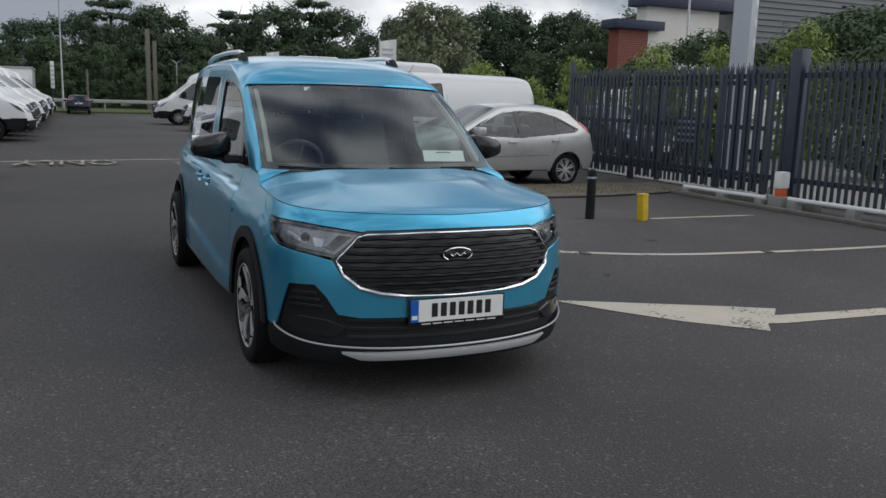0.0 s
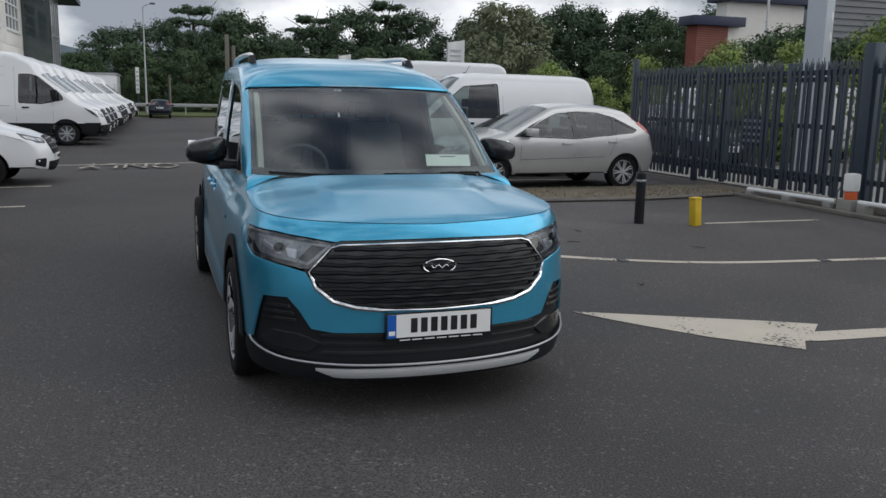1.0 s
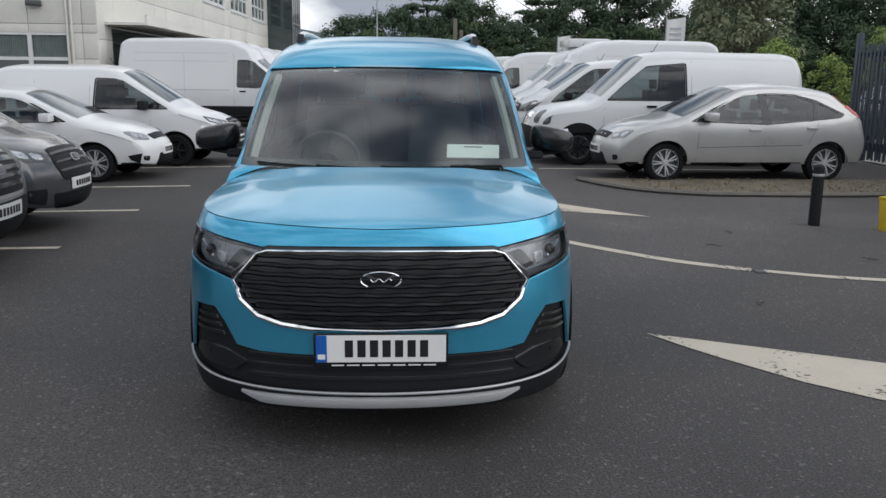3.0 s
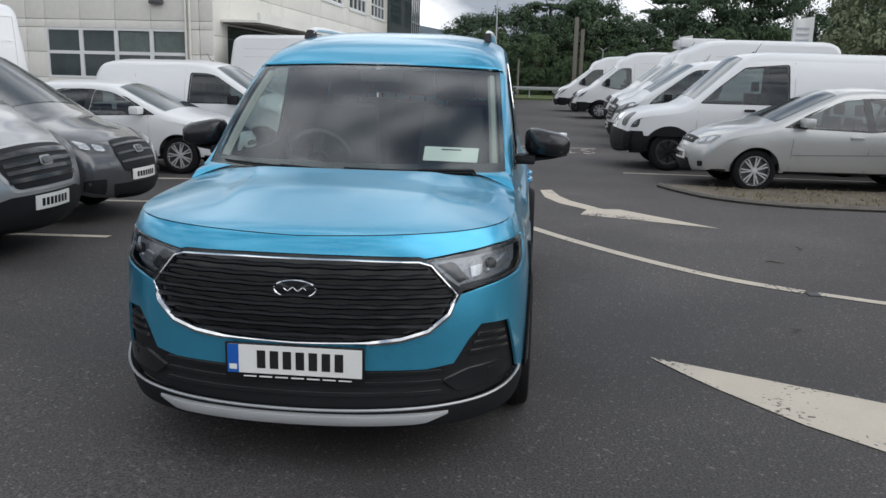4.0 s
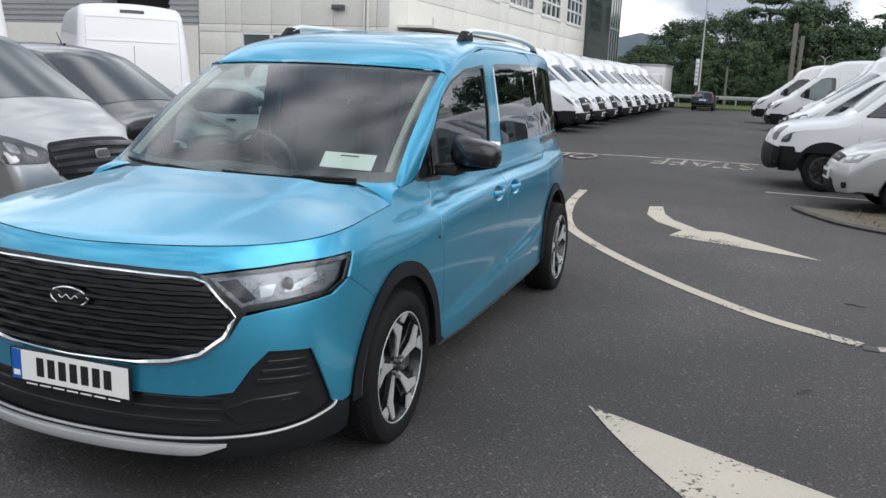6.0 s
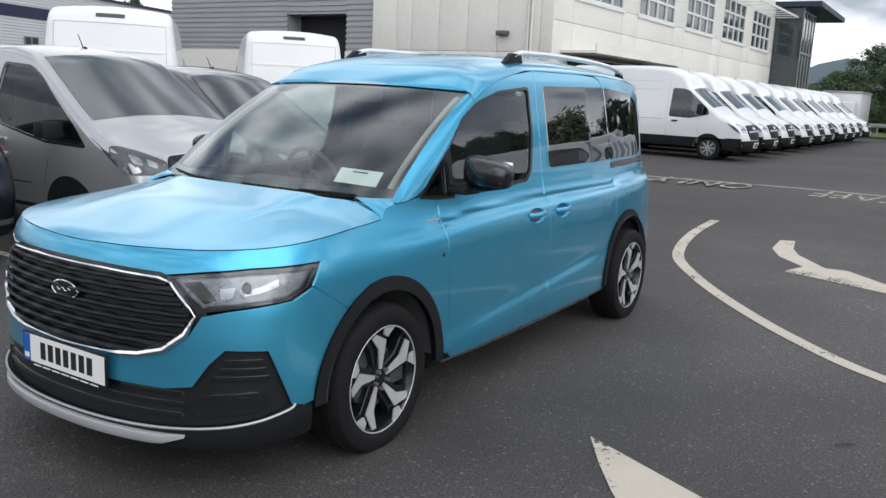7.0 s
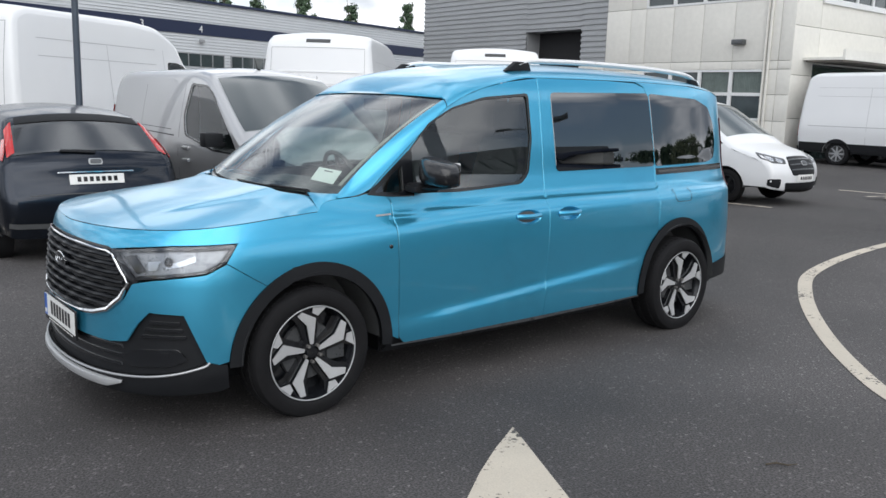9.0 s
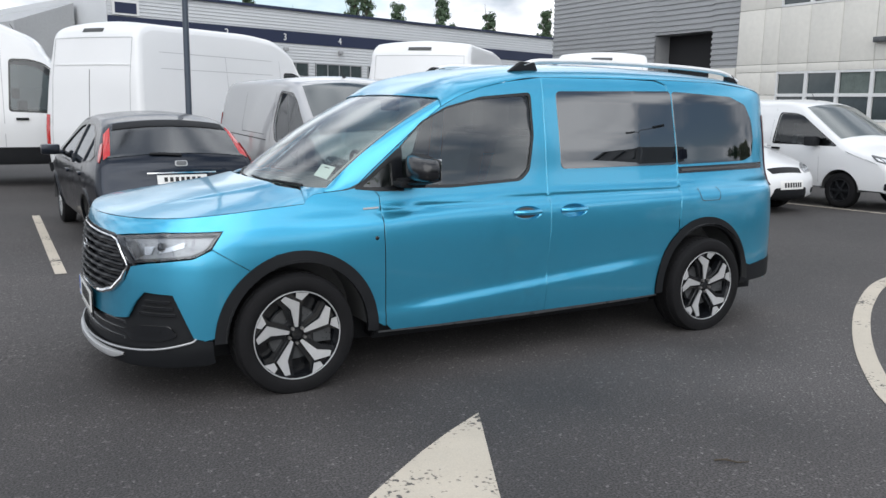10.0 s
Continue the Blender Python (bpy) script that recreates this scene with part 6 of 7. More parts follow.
def connect(label, paint, rim_mat=M_PLASTIC, side_glass=False):
    w = [(.22, .84), (.5, .89), (.9, .905), (1.1, .885), (1.5, .80), (1.78, .70), (1.85, .66)]
    p = [(-3.42, .35), (-3.46, .8), (-3.42, 1.5), (-3.30, 1.78), (-3.0, 1.83), (-1.4, 1.835), (-1.0, 1.77), (-.03, 1.15), (.13, 1.05), (.56, .94), (.80, .82), (.90, .62), (.90, .38), (.84, .22)]
    g = [rounded([(-.12, 1.09), (-.40, 1.26), (-.92, 1.57), (-1.08, 1.61), (-1.42, 1.62), (-1.46, 1.08)], .05)]
    if side_glass:
        g.append(rounded([(-1.62, 1.62), (-2.4, 1.62), (-2.4, 1.10), (-1.62, 1.09)], .05))
    fr = [("grille", M_PLASTIC, rounded([(-.34, .82), (.34, .82), (.42, .70), (.36, .55), (-.36, .55), (-.42, .70)], .05), .008, "black grille")]
    fr += [("grille_bar", M_LAMPDARK, [(-.37, z + .008), (.37, z + .008), (.37, z - .008), (-.37, z - .008)], .018, "") for z in (.77, .70, .63)]
    fr += [("badge", M_STEEL, rounded([(-.075, .735), (.075, .735), (.075, .675), (-.075, .675)], .029), .026, "oval badge"), ("badge_field", M_LAMPDARK, rounded([(-.062, .725), (.062, .725), (.062, .685), (-.062, .685)], .019), .042, ""), ("headlight", M_LAMPDARK, rounded([(.42, .80), (.80, .96), (.84, .90), (.74, .78), (.46, .72)], .03), .006, "headlight"), ("headlight_reflector", M_REFLECT, rounded([(.50, .79), (.60, .835), (.62, .78), (.52, .745)], .02), .012, ""), ("headlight_reflector", M_REFLECT, rounded([(.65, .85), (.76, .90), (.76, .83), (.67, .79)], .02), .012, ""),
           ("lower_intake", M_PLASTIC, rounded([(-.52, .44), (.52, .44), (.46, .30), (-.46, .30)], .04), .008, "black lower intake"), ("fog_lamp", M_PLASTIC, rounded([(.60, .50), (.80, .50), (.80, .36), (.60, .34)], .03), .008, "fog lamp recess")] + bar_plate(-.25, .25, .46, .56, .022)
    ln = [[(-1.54, .4), (-1.54, 1.7), (-1.547, 1.7), (-1.547, .4)], [(-.42, .42), (-.44, 1.05), (-.447, 1.05), (-.427, .42)], [(-1.5, 1.02), (-3.3, 1.05), (-3.3, 1.038), (-1.5, 1.008)], [(-2.5, .5), (-2.55, 1.6), (-2.557, 1.6), (-2.507, .5)]]
    re = [("tail_light", M_RED, [(.74, .8), (.86, .8), (.80, 1.35), (.70, 1.35)], .008, "red tail light")]
    sd = [("headlight_wrap", M_LAMPDARK, rounded([(.86, .78), (.80, .90), (.45, 1.0), (.42, .97), (.62, .84)], .03), .006, "headlight"), ("headlight_reflector", M_REFLECT, rounded([(.78, .83), (.74, .89), (.60, .93), (.66, .86)], .02), .012, "")]
    return vehicle("compact_van", label, paint, p, w, (0, -2.66), .31, g, ((-.12, 1.205), (-.97, 1.75), .08), None, fr, re, .0, (.17, .03, .05), .10, (.12, .03), rim_mat, None, 6, ln, (-.50, 1.06, .17), handles=((-1.38, .98),), side=sd, gap=.055)


def hatch(label, paint, kind="focus"):
    if kind == "focus":
        w = [(.20, .80), (.45, .88), (.75, .905), (.92, .885), (1.2, .76), (1.45, .62), (1.52, .56)]
        p = [(-3.27, .32), (-3.32, .50), (-3.32, .66), (-3.27, .80), (-3.24, .97), (-3.17, 1.06), (-2.81, 1.345), (-2.72, 1.405), (-2.4, 1.47), (-1.7, 1.50), (-1.2, 1.46), (-.20, 1.0), (.24, .915), (.50, .825), (.67, .705), (.75, .56), (.76, .36), (.70, .20)]
        g = [rounded([(-.42, .96), (-1.12, 1.33), (-1.45, 1.385), (-1.52, 1.38), (-1.56, .93)], .04), rounded([(-1.62, 1.385), (-2.05, 1.37), (-2.42, 1.28), (-2.38, .97), (-1.66, .935)], .04), rounded([(-2.47, 1.27), (-2.86, 1.08), (-2.82, 1.04), (-2.44, .985)], .03)]
        ax, ty = (0, -2.64), .312
        band = rounded([(-.35, .952), (-1.10, 1.350), (-1.46, 1.408), (-2.06, 1.394), (-2.45, 1.300), (-2.92, 1.080), (-2.83, 1.020), (-1.60, .908)], .03)
        spans = ((-.26, 1.02), (-1.16, 1.44), .10), ((-3.16, 1.075), (-2.83, 1.335), .16)
    else:
        w = [(.20, .78), (.45, .85), (.75, .875), (.92, .855), (1.2, .74), (1.40, .60), (1.47, .54)]
        p = [(-3.20, .32), (-3.24, .62), (-3.18, .95), (-3.05, 1.10), (-2.72, 1.38), (-2.4, 1.44), (-1.6, 1.46), (-1.15, 1.42), (-.20, .99), (.32, .87), (.62, .76), (.79, .58), (.81, .36), (.75, .20)]
        g = [rounded([(-.45, .97), (-1.10, 1.30), (-1.42, 1.35), (-1.50, 1.35), (-1.54, .94)], .04), rounded([(-1.60, 1.35), (-2.0, 1.34), (-2.35, 1.25), (-2.50, 1.05), (-2.40, .98), (-1.64, .945)], .04)]
        ax, ty = (0, -2.55), .31
        band = rounded([(-.38, .962), (-1.09, 1.322), (-1.43, 1.374), (-2.02, 1.362), (-2.38, 1.268), (-2.56, 1.045), (-2.42, .956), (-1.60, .920)], .03)
        spans = ((-.26, 1.02), (-1.10, 1.40), .10), ((-3.07, 1.07), (-2.75, 1.36), .14)
    fr = [("grille", M_PLASTIC, rounded([(-.38, .70), (.38, .70), (.34, .62), (-.34, .62)], .02), .006, "black grille"), ("lower_intake", M_PLASTIC, rounded([(-.36, .44), (.36, .44), (.42, .28), (-.42, .28)], .04), .006, "black lower intake"),
          ("headlight", M_LAMPSILVER, rounded([(.42, .71), (.64, .80), (.78, .82), (.76, .70), (.46, .63)], .03), .006, "headlight"), ("headlight_reflector", M_REFLECT, rounded([(.46, .70), (.58, .74), (.58, .68), (.48, .65)], .02), .012, ""), ("headlight_reflector", M_REFLECT, rounded([(.61, .76), (.72, .79), (.71, .72), (.62, .70)], .02), .012, ""), ("fog_lamp", M_PLASTIC, rounded([(.60, .42), (.72, .43), (.71, .35), (.60, .34)], .025), .006, "fog lamp recess")] + bar_plate(-.26, .26, .42, .53, .016)
    re = [("tail_light", M_RED, [(.69, 1.09), (.765, 1.06), (.70, 1.31), (.625, 1.37)] if kind == "focus" else [(.55, .85), (.80, .85), (.76, 1.02), (.55, 1.0)], .008, "red tail light"), ("rear_bumper_strip", M_CABIN, [(-.80, .44), (.80, .44), (.80, .40), (-.80, .40)], .006, ""), ("tailgate_trim", M_CHROME, [(-.36, .908), (.36, .908), (.36, .897), (-.36, .897)], .02, "chrome strip"), ("badge", M_STEEL, rounded([(-.065, 1.00), (.065, 1.00), (.065, .958), (-.065, .958)], .02), .012, "oval badge"), ("badge_field", M_LAMPDARK, rounded([(-.052, .991), (.052, .991), (.052, .967), (-.052, .967)], .011), .026, ""),
          ("tailgate_gap", M_CABIN, [(-.62, .70), (.62, .70), (.62, .692), (-.62, .692)], .004, ""), ("rear_wiper", M_PLASTIC, [(-.02, 1.06), (.30, 1.075), (.30, 1.06), (-.02, 1.04)], .02, "rear wiper")] + bar_plate(-.26, .26, .78, .88, .012)
    ln = [[(-.47, .35), (-.50, .95), (-.506, .95), (-.476, .35)], [(-1.56, .33), (-1.59, .92), (-1.597, .92), (-1.567, .33)], [(-2.30, .62), (-2.45, .95), (-2.457, .95), (-2.307, .62)], [(-.5, .56), (-2.2, .60), (-2.2, .592), (-.5, .552)]]
    sd = [("headlight_wrap", M_LAMPSILVER, rounded([(.72, .64), (.66, .76), (.36, .87), (.24, .86), (.48, .72)], .03), .006, "headlight"), ("headlight_reflector", M_REFLECT, rounded([(.64, .70), (.60, .76), (.40, .83), (.50, .74)], .02), .012, "")]
    if kind != "focus":
        sd[0] = ("headlight_wrap", M_LAMPDARK, *sd[0][2:])
        sd += [("intake_wrap", M_PLASTIC, rounded([(.80, .47), (.52, .43), (.56, .36), (.76, .30)], .02), .008, "black bumper intake")]
    if kind == "focus":
        sd += [("tail_light_wrap", M_RED, rounded([(-3.17, 1.02), (-3.09, 1.04), (-2.92, 1.20), (-2.98, 1.22), (-3.12, 1.10)], .02), .006, "red tail light")]
        re += [("spoiler_edge", M_PLASTIC, [(-.58, 1.40), (.58, 1.40), (.60, 1.34), (-.60, 1.34)], .012, "black spoiler edge")]
    return vehicle("hatchback", label, paint, p, w, ax, ty, g, spans[0], spans[1], fr, re, 0, (.15, .05, .05), .11, (.14, .07), M_ALU, ty * .70, 14, ln, (-.62, .97, .13), handles=((-1.40, .83), (-2.35, .86)), cat="car", side=sd, gap=.05, arch_trim=paint, band=band)


def cab_van(label):
    """An electric taxi-like van with an upright cab."""
    w = [(.25, .88), (.5, .94), (1.0, .96), (1.3, .92), (1.7, .84), (1.95, .74), (2.0, .70)]
    p = [(-4.1, .36), (-4.15, .9), (-4.1, 1.7), (-4.0, 1.97), (-3.8, 2.03), (-1.6, 2.05), (-1.2, 2.0), (-.35, 1.22), (-.15, 1.12), (.28, 1.065), (.56, 1.0), (.70, .89), (.78, .64), (.79, .42), (.73, .24)]
    g = [rounded([(-.50, 1.20), (-.80, 1.47), (-1.2, 1.78), (-1.9, 1.84), (-1.92, 1.20)], .05)]
    fr = [("grille", M_CHROME, rounded([(-.42, .92), (.42, .92), (.38, .60), (-.38, .60)], .06), .006, "grille"), ("headlight", M_LAMPDARK, rounded([(.56, .96), (.78, 1.0), (.80, .76), (.58, .74)], .09), .008, "round dark headlight"), ("front_bumper", M_PLASTIC, [(-.92, .68), (.92, .68), (.92, .24), (-.92, .24)], .012, "black front bumper")]
    ln = [[(-2.02, .4), (-2.02, 1.9), (-2.028, 1.9), (-2.028, .4)], [(-.42, .5), (-.44, 1.06), (-.448, 1.06), (-.428, .5)]]
    return vehicle("electric_van", label, M_WHITE, p, w, (0, -2.98), .33, g, ((-.38, 1.26), (-1.15, 1.97), .08), None, fr, [], .60, (.14, .03, .04), .12, (.12, .04), M_GLOSSBLACK, None, 8, ln, None, handles=((-1.30, 1.08),), arch_trim=M_PLASTIC, side=[("bumper_wrap", M_PLASTIC, [(.78, .68), (.46, .68), (.40, .50), (.42, .30), (.72, .30)], .012, "black bumper corner"), ("headlight_wrap", M_LAMPDARK, rounded([(.73, .74), (.68, .94), (.50, .95), (.53, .74)], .07), .006, "dark headlight"), ("headlight_reflector", M_REFLECT, rounded([(.66, .79), (.63, .89), (.55, .90), (.57, .79)], .04), .012, "")])


def put(car, x, y, heading, size=1.0, z=None):
    car.matrix_basis = pose(x, y, gz(x, y) if z is None else z, 0, 0, heading)
    car.scale = (size, size, size)
    return car


def again(car, x, y, heading, size=1.0, tail=None):
    """A copy of a parked vehicle; tail: (x, y) is the middle of its back."""
    m = pose(x, y, gz(x, y), 0, 0, heading)
    o = copy_thing(car, m @ Matrix.Translation((-tail * size, 0, 0)) if tail else m)
    o.scale = (size, size, size)
    return o


WHITE_ROW = "tall white panel van with black lower cladding, parked in a row"
first = put(transit(WHITE_ROW), -22.6, -3.98, 90)
first["group"] = "row of white vans"
for k in range(1, 10):
    again(first, -22.6 - 2.85 * k, -3.98 - .05 * (k % 3), 90)
for x, y in ((-20.0, 3.9), (-24.6, 4.1), (-31.2, 3.25), (-38.2, 2.65)):
    again(first, x, y, -90)
# vans standing with their backs to the car
for x, y, h, k in ((-.1, -10.2, -143, 1.12), (-5.53, -8.85, -131, 1.08), (-9.85, -9.0, -131, 1.08)):
    again(first, x, y, h, k, -4.78)
again(first, -.39, -13.95, 180, 1.2)
put(custom("white mid-size panel van parked in a row", M_WHITE), -16.2, 3.6, -90)
put(custom("silver mid-size panel van with a black grille", M_SILVER), -2.70, -4.27, 91.5, .96)
put(cab_van("white electric van with black bumper and arches"), -11.97, 3.16, -90)
grey_van = put(connect("dark grey compact van with a black grille", M_GUNMETAL, M_ALU, True), -4.85, -4.45, 90, .98)
put(connect("white compact van with black wheels", M_WHITE), -11.95, -4.15, 90, .96)
white_car = put(hatch("white five-door hatchback with alloy wheels", M_WHITE, "polo"), -9.6, -4.75, 90, .96)
silver_car = put(hatch("silver five-door hatchback with alloy wheels", M_CHAMPAGNE), -9.33, 3.95, -86, .98)
dark_car = put(hatch("dark grey five-door hatchback with red tail lights", M_DARKGREY), -.206, -7.17, -87.3, .975)
o = again(dark_car, -56.0, -1.7, 180, .80)
o["label"] = "dark hatchback parked far off by the grass"
o = again(dark_car, -13.2, 11.6, -3)
o["label"] = "dark hatchback parked beyond the fence"
o = again(white_car, -9.5, 18.5, 0)
o["label"] = "white hatchback parked beyond the fence"
for x, y, h in ((-17.5, 16.5, 175), (-24.0, 17.0, 175)):
    o = again(first, x, y, h, .8)
    o["label"] = "white van parked beyond the fence"

# ---- trees ----
def tree(name, label, height, spread, leaf, seed, trunk=.35, clumps=60, low=.25, leaf_size=.35, per=50, shape="round"):
    """A tapered trunk with limbs and a crown of many small leaf clumps."""
    rnd = random.Random(seed)
    t = tagged(empty(name), label, "tree")
    bm = bmesh.new()
    h0 = height * (.85 if shape in ("pine", "poplar") else .55)
    rod(bm, (0, 0, 0), (0, 0, h0), trunk, trunk * .45, 8)
    limbs = []
    for k in range(9):
        a, z = rnd.uniform(0, 6.28), h0 * rnd.uniform(.45, 1)
        q = Vector((math.cos(a) * spread * rnd.uniform(.45, .85), math.sin(a) * spread * rnd.uniform(.45, .85), z + height * rnd.uniform(.05, .30)))
        rod(bm, (0, 0, z), q, trunk * .3, trunk * .07, 5)
        limbs.append(q)
    part("trunk", bm, M_BARK, t)
    verts, faces = [], []
    for k in range(clumps):
        a, u = rnd.uniform(0, 6.28), rnd.random()
        zz = low + (1 - low) * u
        if shape == "pine":
            layer = rnd.choice((.55, .70, .83, .95))
            zz = layer + rnd.uniform(-.03, .03)
            rr = spread * (1.25 - layer) * 1.6 * math.sqrt(rnd.random())
        elif shape == "poplar":
            rr = spread * (1 - abs(2 * u - .8) ** 2 * .45) * rnd.uniform(.2, 1)
        else:
            rr = spread * math.sqrt(max(0.05, 1 - ((zz - (low + 1) / 2.1) / ((1 - low) / 1.8)) ** 2)) * rnd.uniform(.35, 1.05)
        c = Vector((rr * math.cos(a), rr * math.sin(a), zz * height))
        cr = rnd.uniform(.08, .19) * spread + .2
        for j in range(per):
            d = Vector((rnd.gauss(0, 1), rnd.gauss(0, 1), rnd.gauss(0, .7))).normalized() * cr * rnd.uniform(.35, 1.15)
            if shape == "pine":
                d.z *= .35
            p = c + d
            n = (d.normalized() + Vector((rnd.uniform(-.3, .3), rnd.uniform(-.3, .3), rnd.uniform(.2, .7)))).normalized()
            s = n.orthogonal().normalized()
            s.rotate(Matrix.Rotation(rnd.uniform(0, 6.28), 3, n))
            w = n.cross(s)
            z = leaf_size * rnd.uniform(.6, 1.3)
            i = len(verts)
            verts += [p - s * z, p - w * z * .45 + n * z * .12, p + s * z, p + w * z * .45 + n * z * .12]
            faces.append((i, i + 1, i + 2, i + 3))
    mesh_ob("crown", verts, faces, leaf, t, "", smooth=False)
    return t


def grove(kind, places, group):
    for i, (x, y, s) in enumerate(places):
        o = copy_thing(kind, pose(x, y, -.1, 0, 0, (i * 77) % 360))
        o.scale = (s * (1 + .12 * ((i * 5) % 3 - 1)), s, s * (1 + .12 * ((i * 7) % 5 - 2) / 2))
        o["group"] = group


dark = tree("tree", "tall dark green broadleaf tree in a far belt", 9.6, 4.4, M_LEAFDARK, 1, .35, 210, .10, .17, 75)
mid = tree("tree", "green broadleaf tree in a far belt", 8.2, 3.8, M_LEAFMID, 2, .3, 170, .05, .15, 72)
pine = tree("pine_tree", "dark spreading pine with layered open crown", 11.5, 3.6, M_LEAFDARK, 3, .28, 70, .5, .22, 55, "pine")
dark.matrix_basis, mid.matrix_basis, pine.matrix_basis = pose(-79, 30, 0), pose(-77, 5, 0), pose(-82, 20.5, 0)
rnd = random.Random(5)
grove(dark, [(-79 + rnd.uniform(-4, 3), -9 + k * 3.6, rnd.uniform(.82, 1.0) * (.62 if k < 1 else .76 if k < 3 else .94 if k < 6 else 1.02)) for k in range(10)] + [(-66 + k * 1.6 + rnd.uniform(-2, 2), 26 + k * 3.1, rnd.uniform(.88, 1.04)) for k in range(8)] + [(-84, -15, .42), (-86, -20, .36), (-90, -26, .34)], "far tree belt")
grove(mid, [(-74 + rnd.uniform(-2, 2), -8 + k * 4.2, rnd.uniform(.62, .82) * (.85 if k < 3 else 1)) for k in range(9)] + [(-62 + k * 3.2 + rnd.uniform(-2, 2), 24 + k * 3.6, rnd.uniform(.65, .85)) for k in range(5)], "far tree belt")
grove(pine, [(-80, 12.5, .95), (-84, 1.5, .90)], "far tree belt")
grove(mid, [(-70 + rnd.uniform(-1, 1), -34 + k * 3.4, rnd.uniform(.30, .42)) for k in range(22)], "low undergrowth")
willow = tree("tree", "grey-green willow with a soft drooping crown", 7.2, 3.2, M_LEAFWILLOW, 7, .25, 150, .06, .16, 60)
willow.matrix_basis = pose(-45, 18.8, 0)
light = tree("young_tree", "young bright green tree behind the fence", 3.9, 1.0, M_LEAFLIGHT, 9, .05, 70, .12, .085, 44)
light.matrix_basis = pose(-22, 11.4, 0) @ Matrix.Scale(.7, 4)
grove(light, [(-25.5, 13.2, .72), (-20.4, 12.4, .60), (-18.6, 12.9, .68), (-16.9, 12.7, .62), (-15.3, 13.4, .78), (-14.3, 13.6, .72), (-13.2, 14.0, .80), (-11.8, 15.4, .84), (-28, 13.8, .85), (-6.2, 17.2, 1.25)], "young trees behind the fence")
hedge = tree("hedge_tree", "dense dark green shrub behind the fence", 4.2, 1.9, M_LEAFMID, 12, .12, 110, .02, .10, 55)
hedge.matrix_basis = pose(-8.6, 14.6, 0) @ Matrix.Scale(.72, 4)
grove(hedge, [(-6.8, 15.6, .68), (-5.2, 16.2, .66), (-3.4, 16.2, .70), (-14.5, 15.2, .5), (-17.5, 14.8, .45), (-24.2, 19.4, .90), (-21.9, 19.8, .94), (-19.7, 19.3, .88), (-17.4, 19.7, .92), (-15.2, 20.2, .96), (-16.0, 22.2, 1.30), (-13.7, 22.6, 1.2)], "shrubs behind the fence")
grove(mid, [(-17.5, 27.5, .58), (-14.0, 27.0, .62), (-10.5, 26.5, .56), (-21.0, 28.5, .55)], "trees behind the fence")
pop = tree("poplar_tree", "dark narrow poplar beyond the industrial units", 12.5, 1.35, M_LEAFDARK, 15, .2, 80, .25, .20, 50, "poplar")
pop.matrix_basis = pose(-16.5, -60, 0) @ Matrix.Scale(.73, 4)
grove(pop, [(-20.6, -60, .75), (-25.1, -60, .79), (-26.3, -60, .76), (-29.1, -60, .82), (-33.2, -60, .78), (-37.9, -60, .85), (-44, -60, .8)], "poplars")
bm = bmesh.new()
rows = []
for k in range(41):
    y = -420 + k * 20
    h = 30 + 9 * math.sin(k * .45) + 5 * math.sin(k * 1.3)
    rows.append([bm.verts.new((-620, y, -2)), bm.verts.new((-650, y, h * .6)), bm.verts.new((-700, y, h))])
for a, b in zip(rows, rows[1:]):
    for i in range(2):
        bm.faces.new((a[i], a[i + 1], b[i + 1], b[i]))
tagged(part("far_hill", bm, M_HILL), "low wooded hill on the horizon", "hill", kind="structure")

# ---- palisade fence with a sliding gate ----
FENCE = [(-12.0, 8.70), (-9.65, 8.75), (-7.15, 8.80), (-5.48, 8.85), (-2.6, 8.90), (0.0, 8.95), (2.6, 9.0)]
pale_mesh = None
for i, ((x0, y0), (x1, y1)) in enumerate(zip(FENCE, FENCE[1:])):
    ln = math.dist((x0, y0), (x1, y1))
    bay = tagged(empty("fence_bay", pose(x0, y0, .03, 0, 0, math.degrees(math.atan2(y1 - y0, x1 - x0)))), "dark navy steel palisade fence bay", "fence", "palisade fence")
    big = .10 if i == 3 else .05
    part("post", boxes((-big, big, -big, big, 0, 2.45 if i in (0, 3) else 2.2)), M_FENCE, bay, bevel=.006)
    for z in (.38, 2.04):
        part("rail", boxes((big, ln - .05, -.03, .03, z - .042, z + .042)), M_FENCE, bay, smooth=False)
    k = int(ln / .135)
    for j in range(k):
        if pale_mesh is None:
            bm = boxes((-.030, .030, -.052, -.034, .10, 2.10))
            for sx in (-.026, 0, .026):
                vv = box(bm, sx - .011, sx + .011, -.052, -.036, 2.10, 2.27 if not sx else 2.21)
                for v in vv:
                    if v.co.z > 2.15:
                        v.co.x = sx * 1.25
            pale = part("pale", bm, M_FENCE, bay, smooth=False)
            pale_mesh = pale.data
        else:
            pale = new("pale", pale_mesh)
            pale.parent = bay
        pale.matrix_basis = pose(.12 + j * (ln - .18) / k, 0, 0)
gate = tagged(empty("sliding_gate", pose(-12.0, 8.98, .05, 0, 0, 1.2)), "dark navy palisade sliding gate drawn open behind the fence", "gate")
for z in (.24, 1.15, 1.92):
    part("rail", boxes((0, 5.7, -.03, .03, z - .04, z + .04)), M_FENCE, gate, smooth=False)
for x in (0, 2.85, 5.7):
    part("post", boxes((x - .04, x + .04, -.04, .04, 0, 2.05)), M_FENCE, gate, bevel=.006)
for j in range(23):
    pale = new("pale", pale_mesh)
    pale.parent = gate
    pale.matrix_basis = pose(.08 + j * .246, 0, -.04)
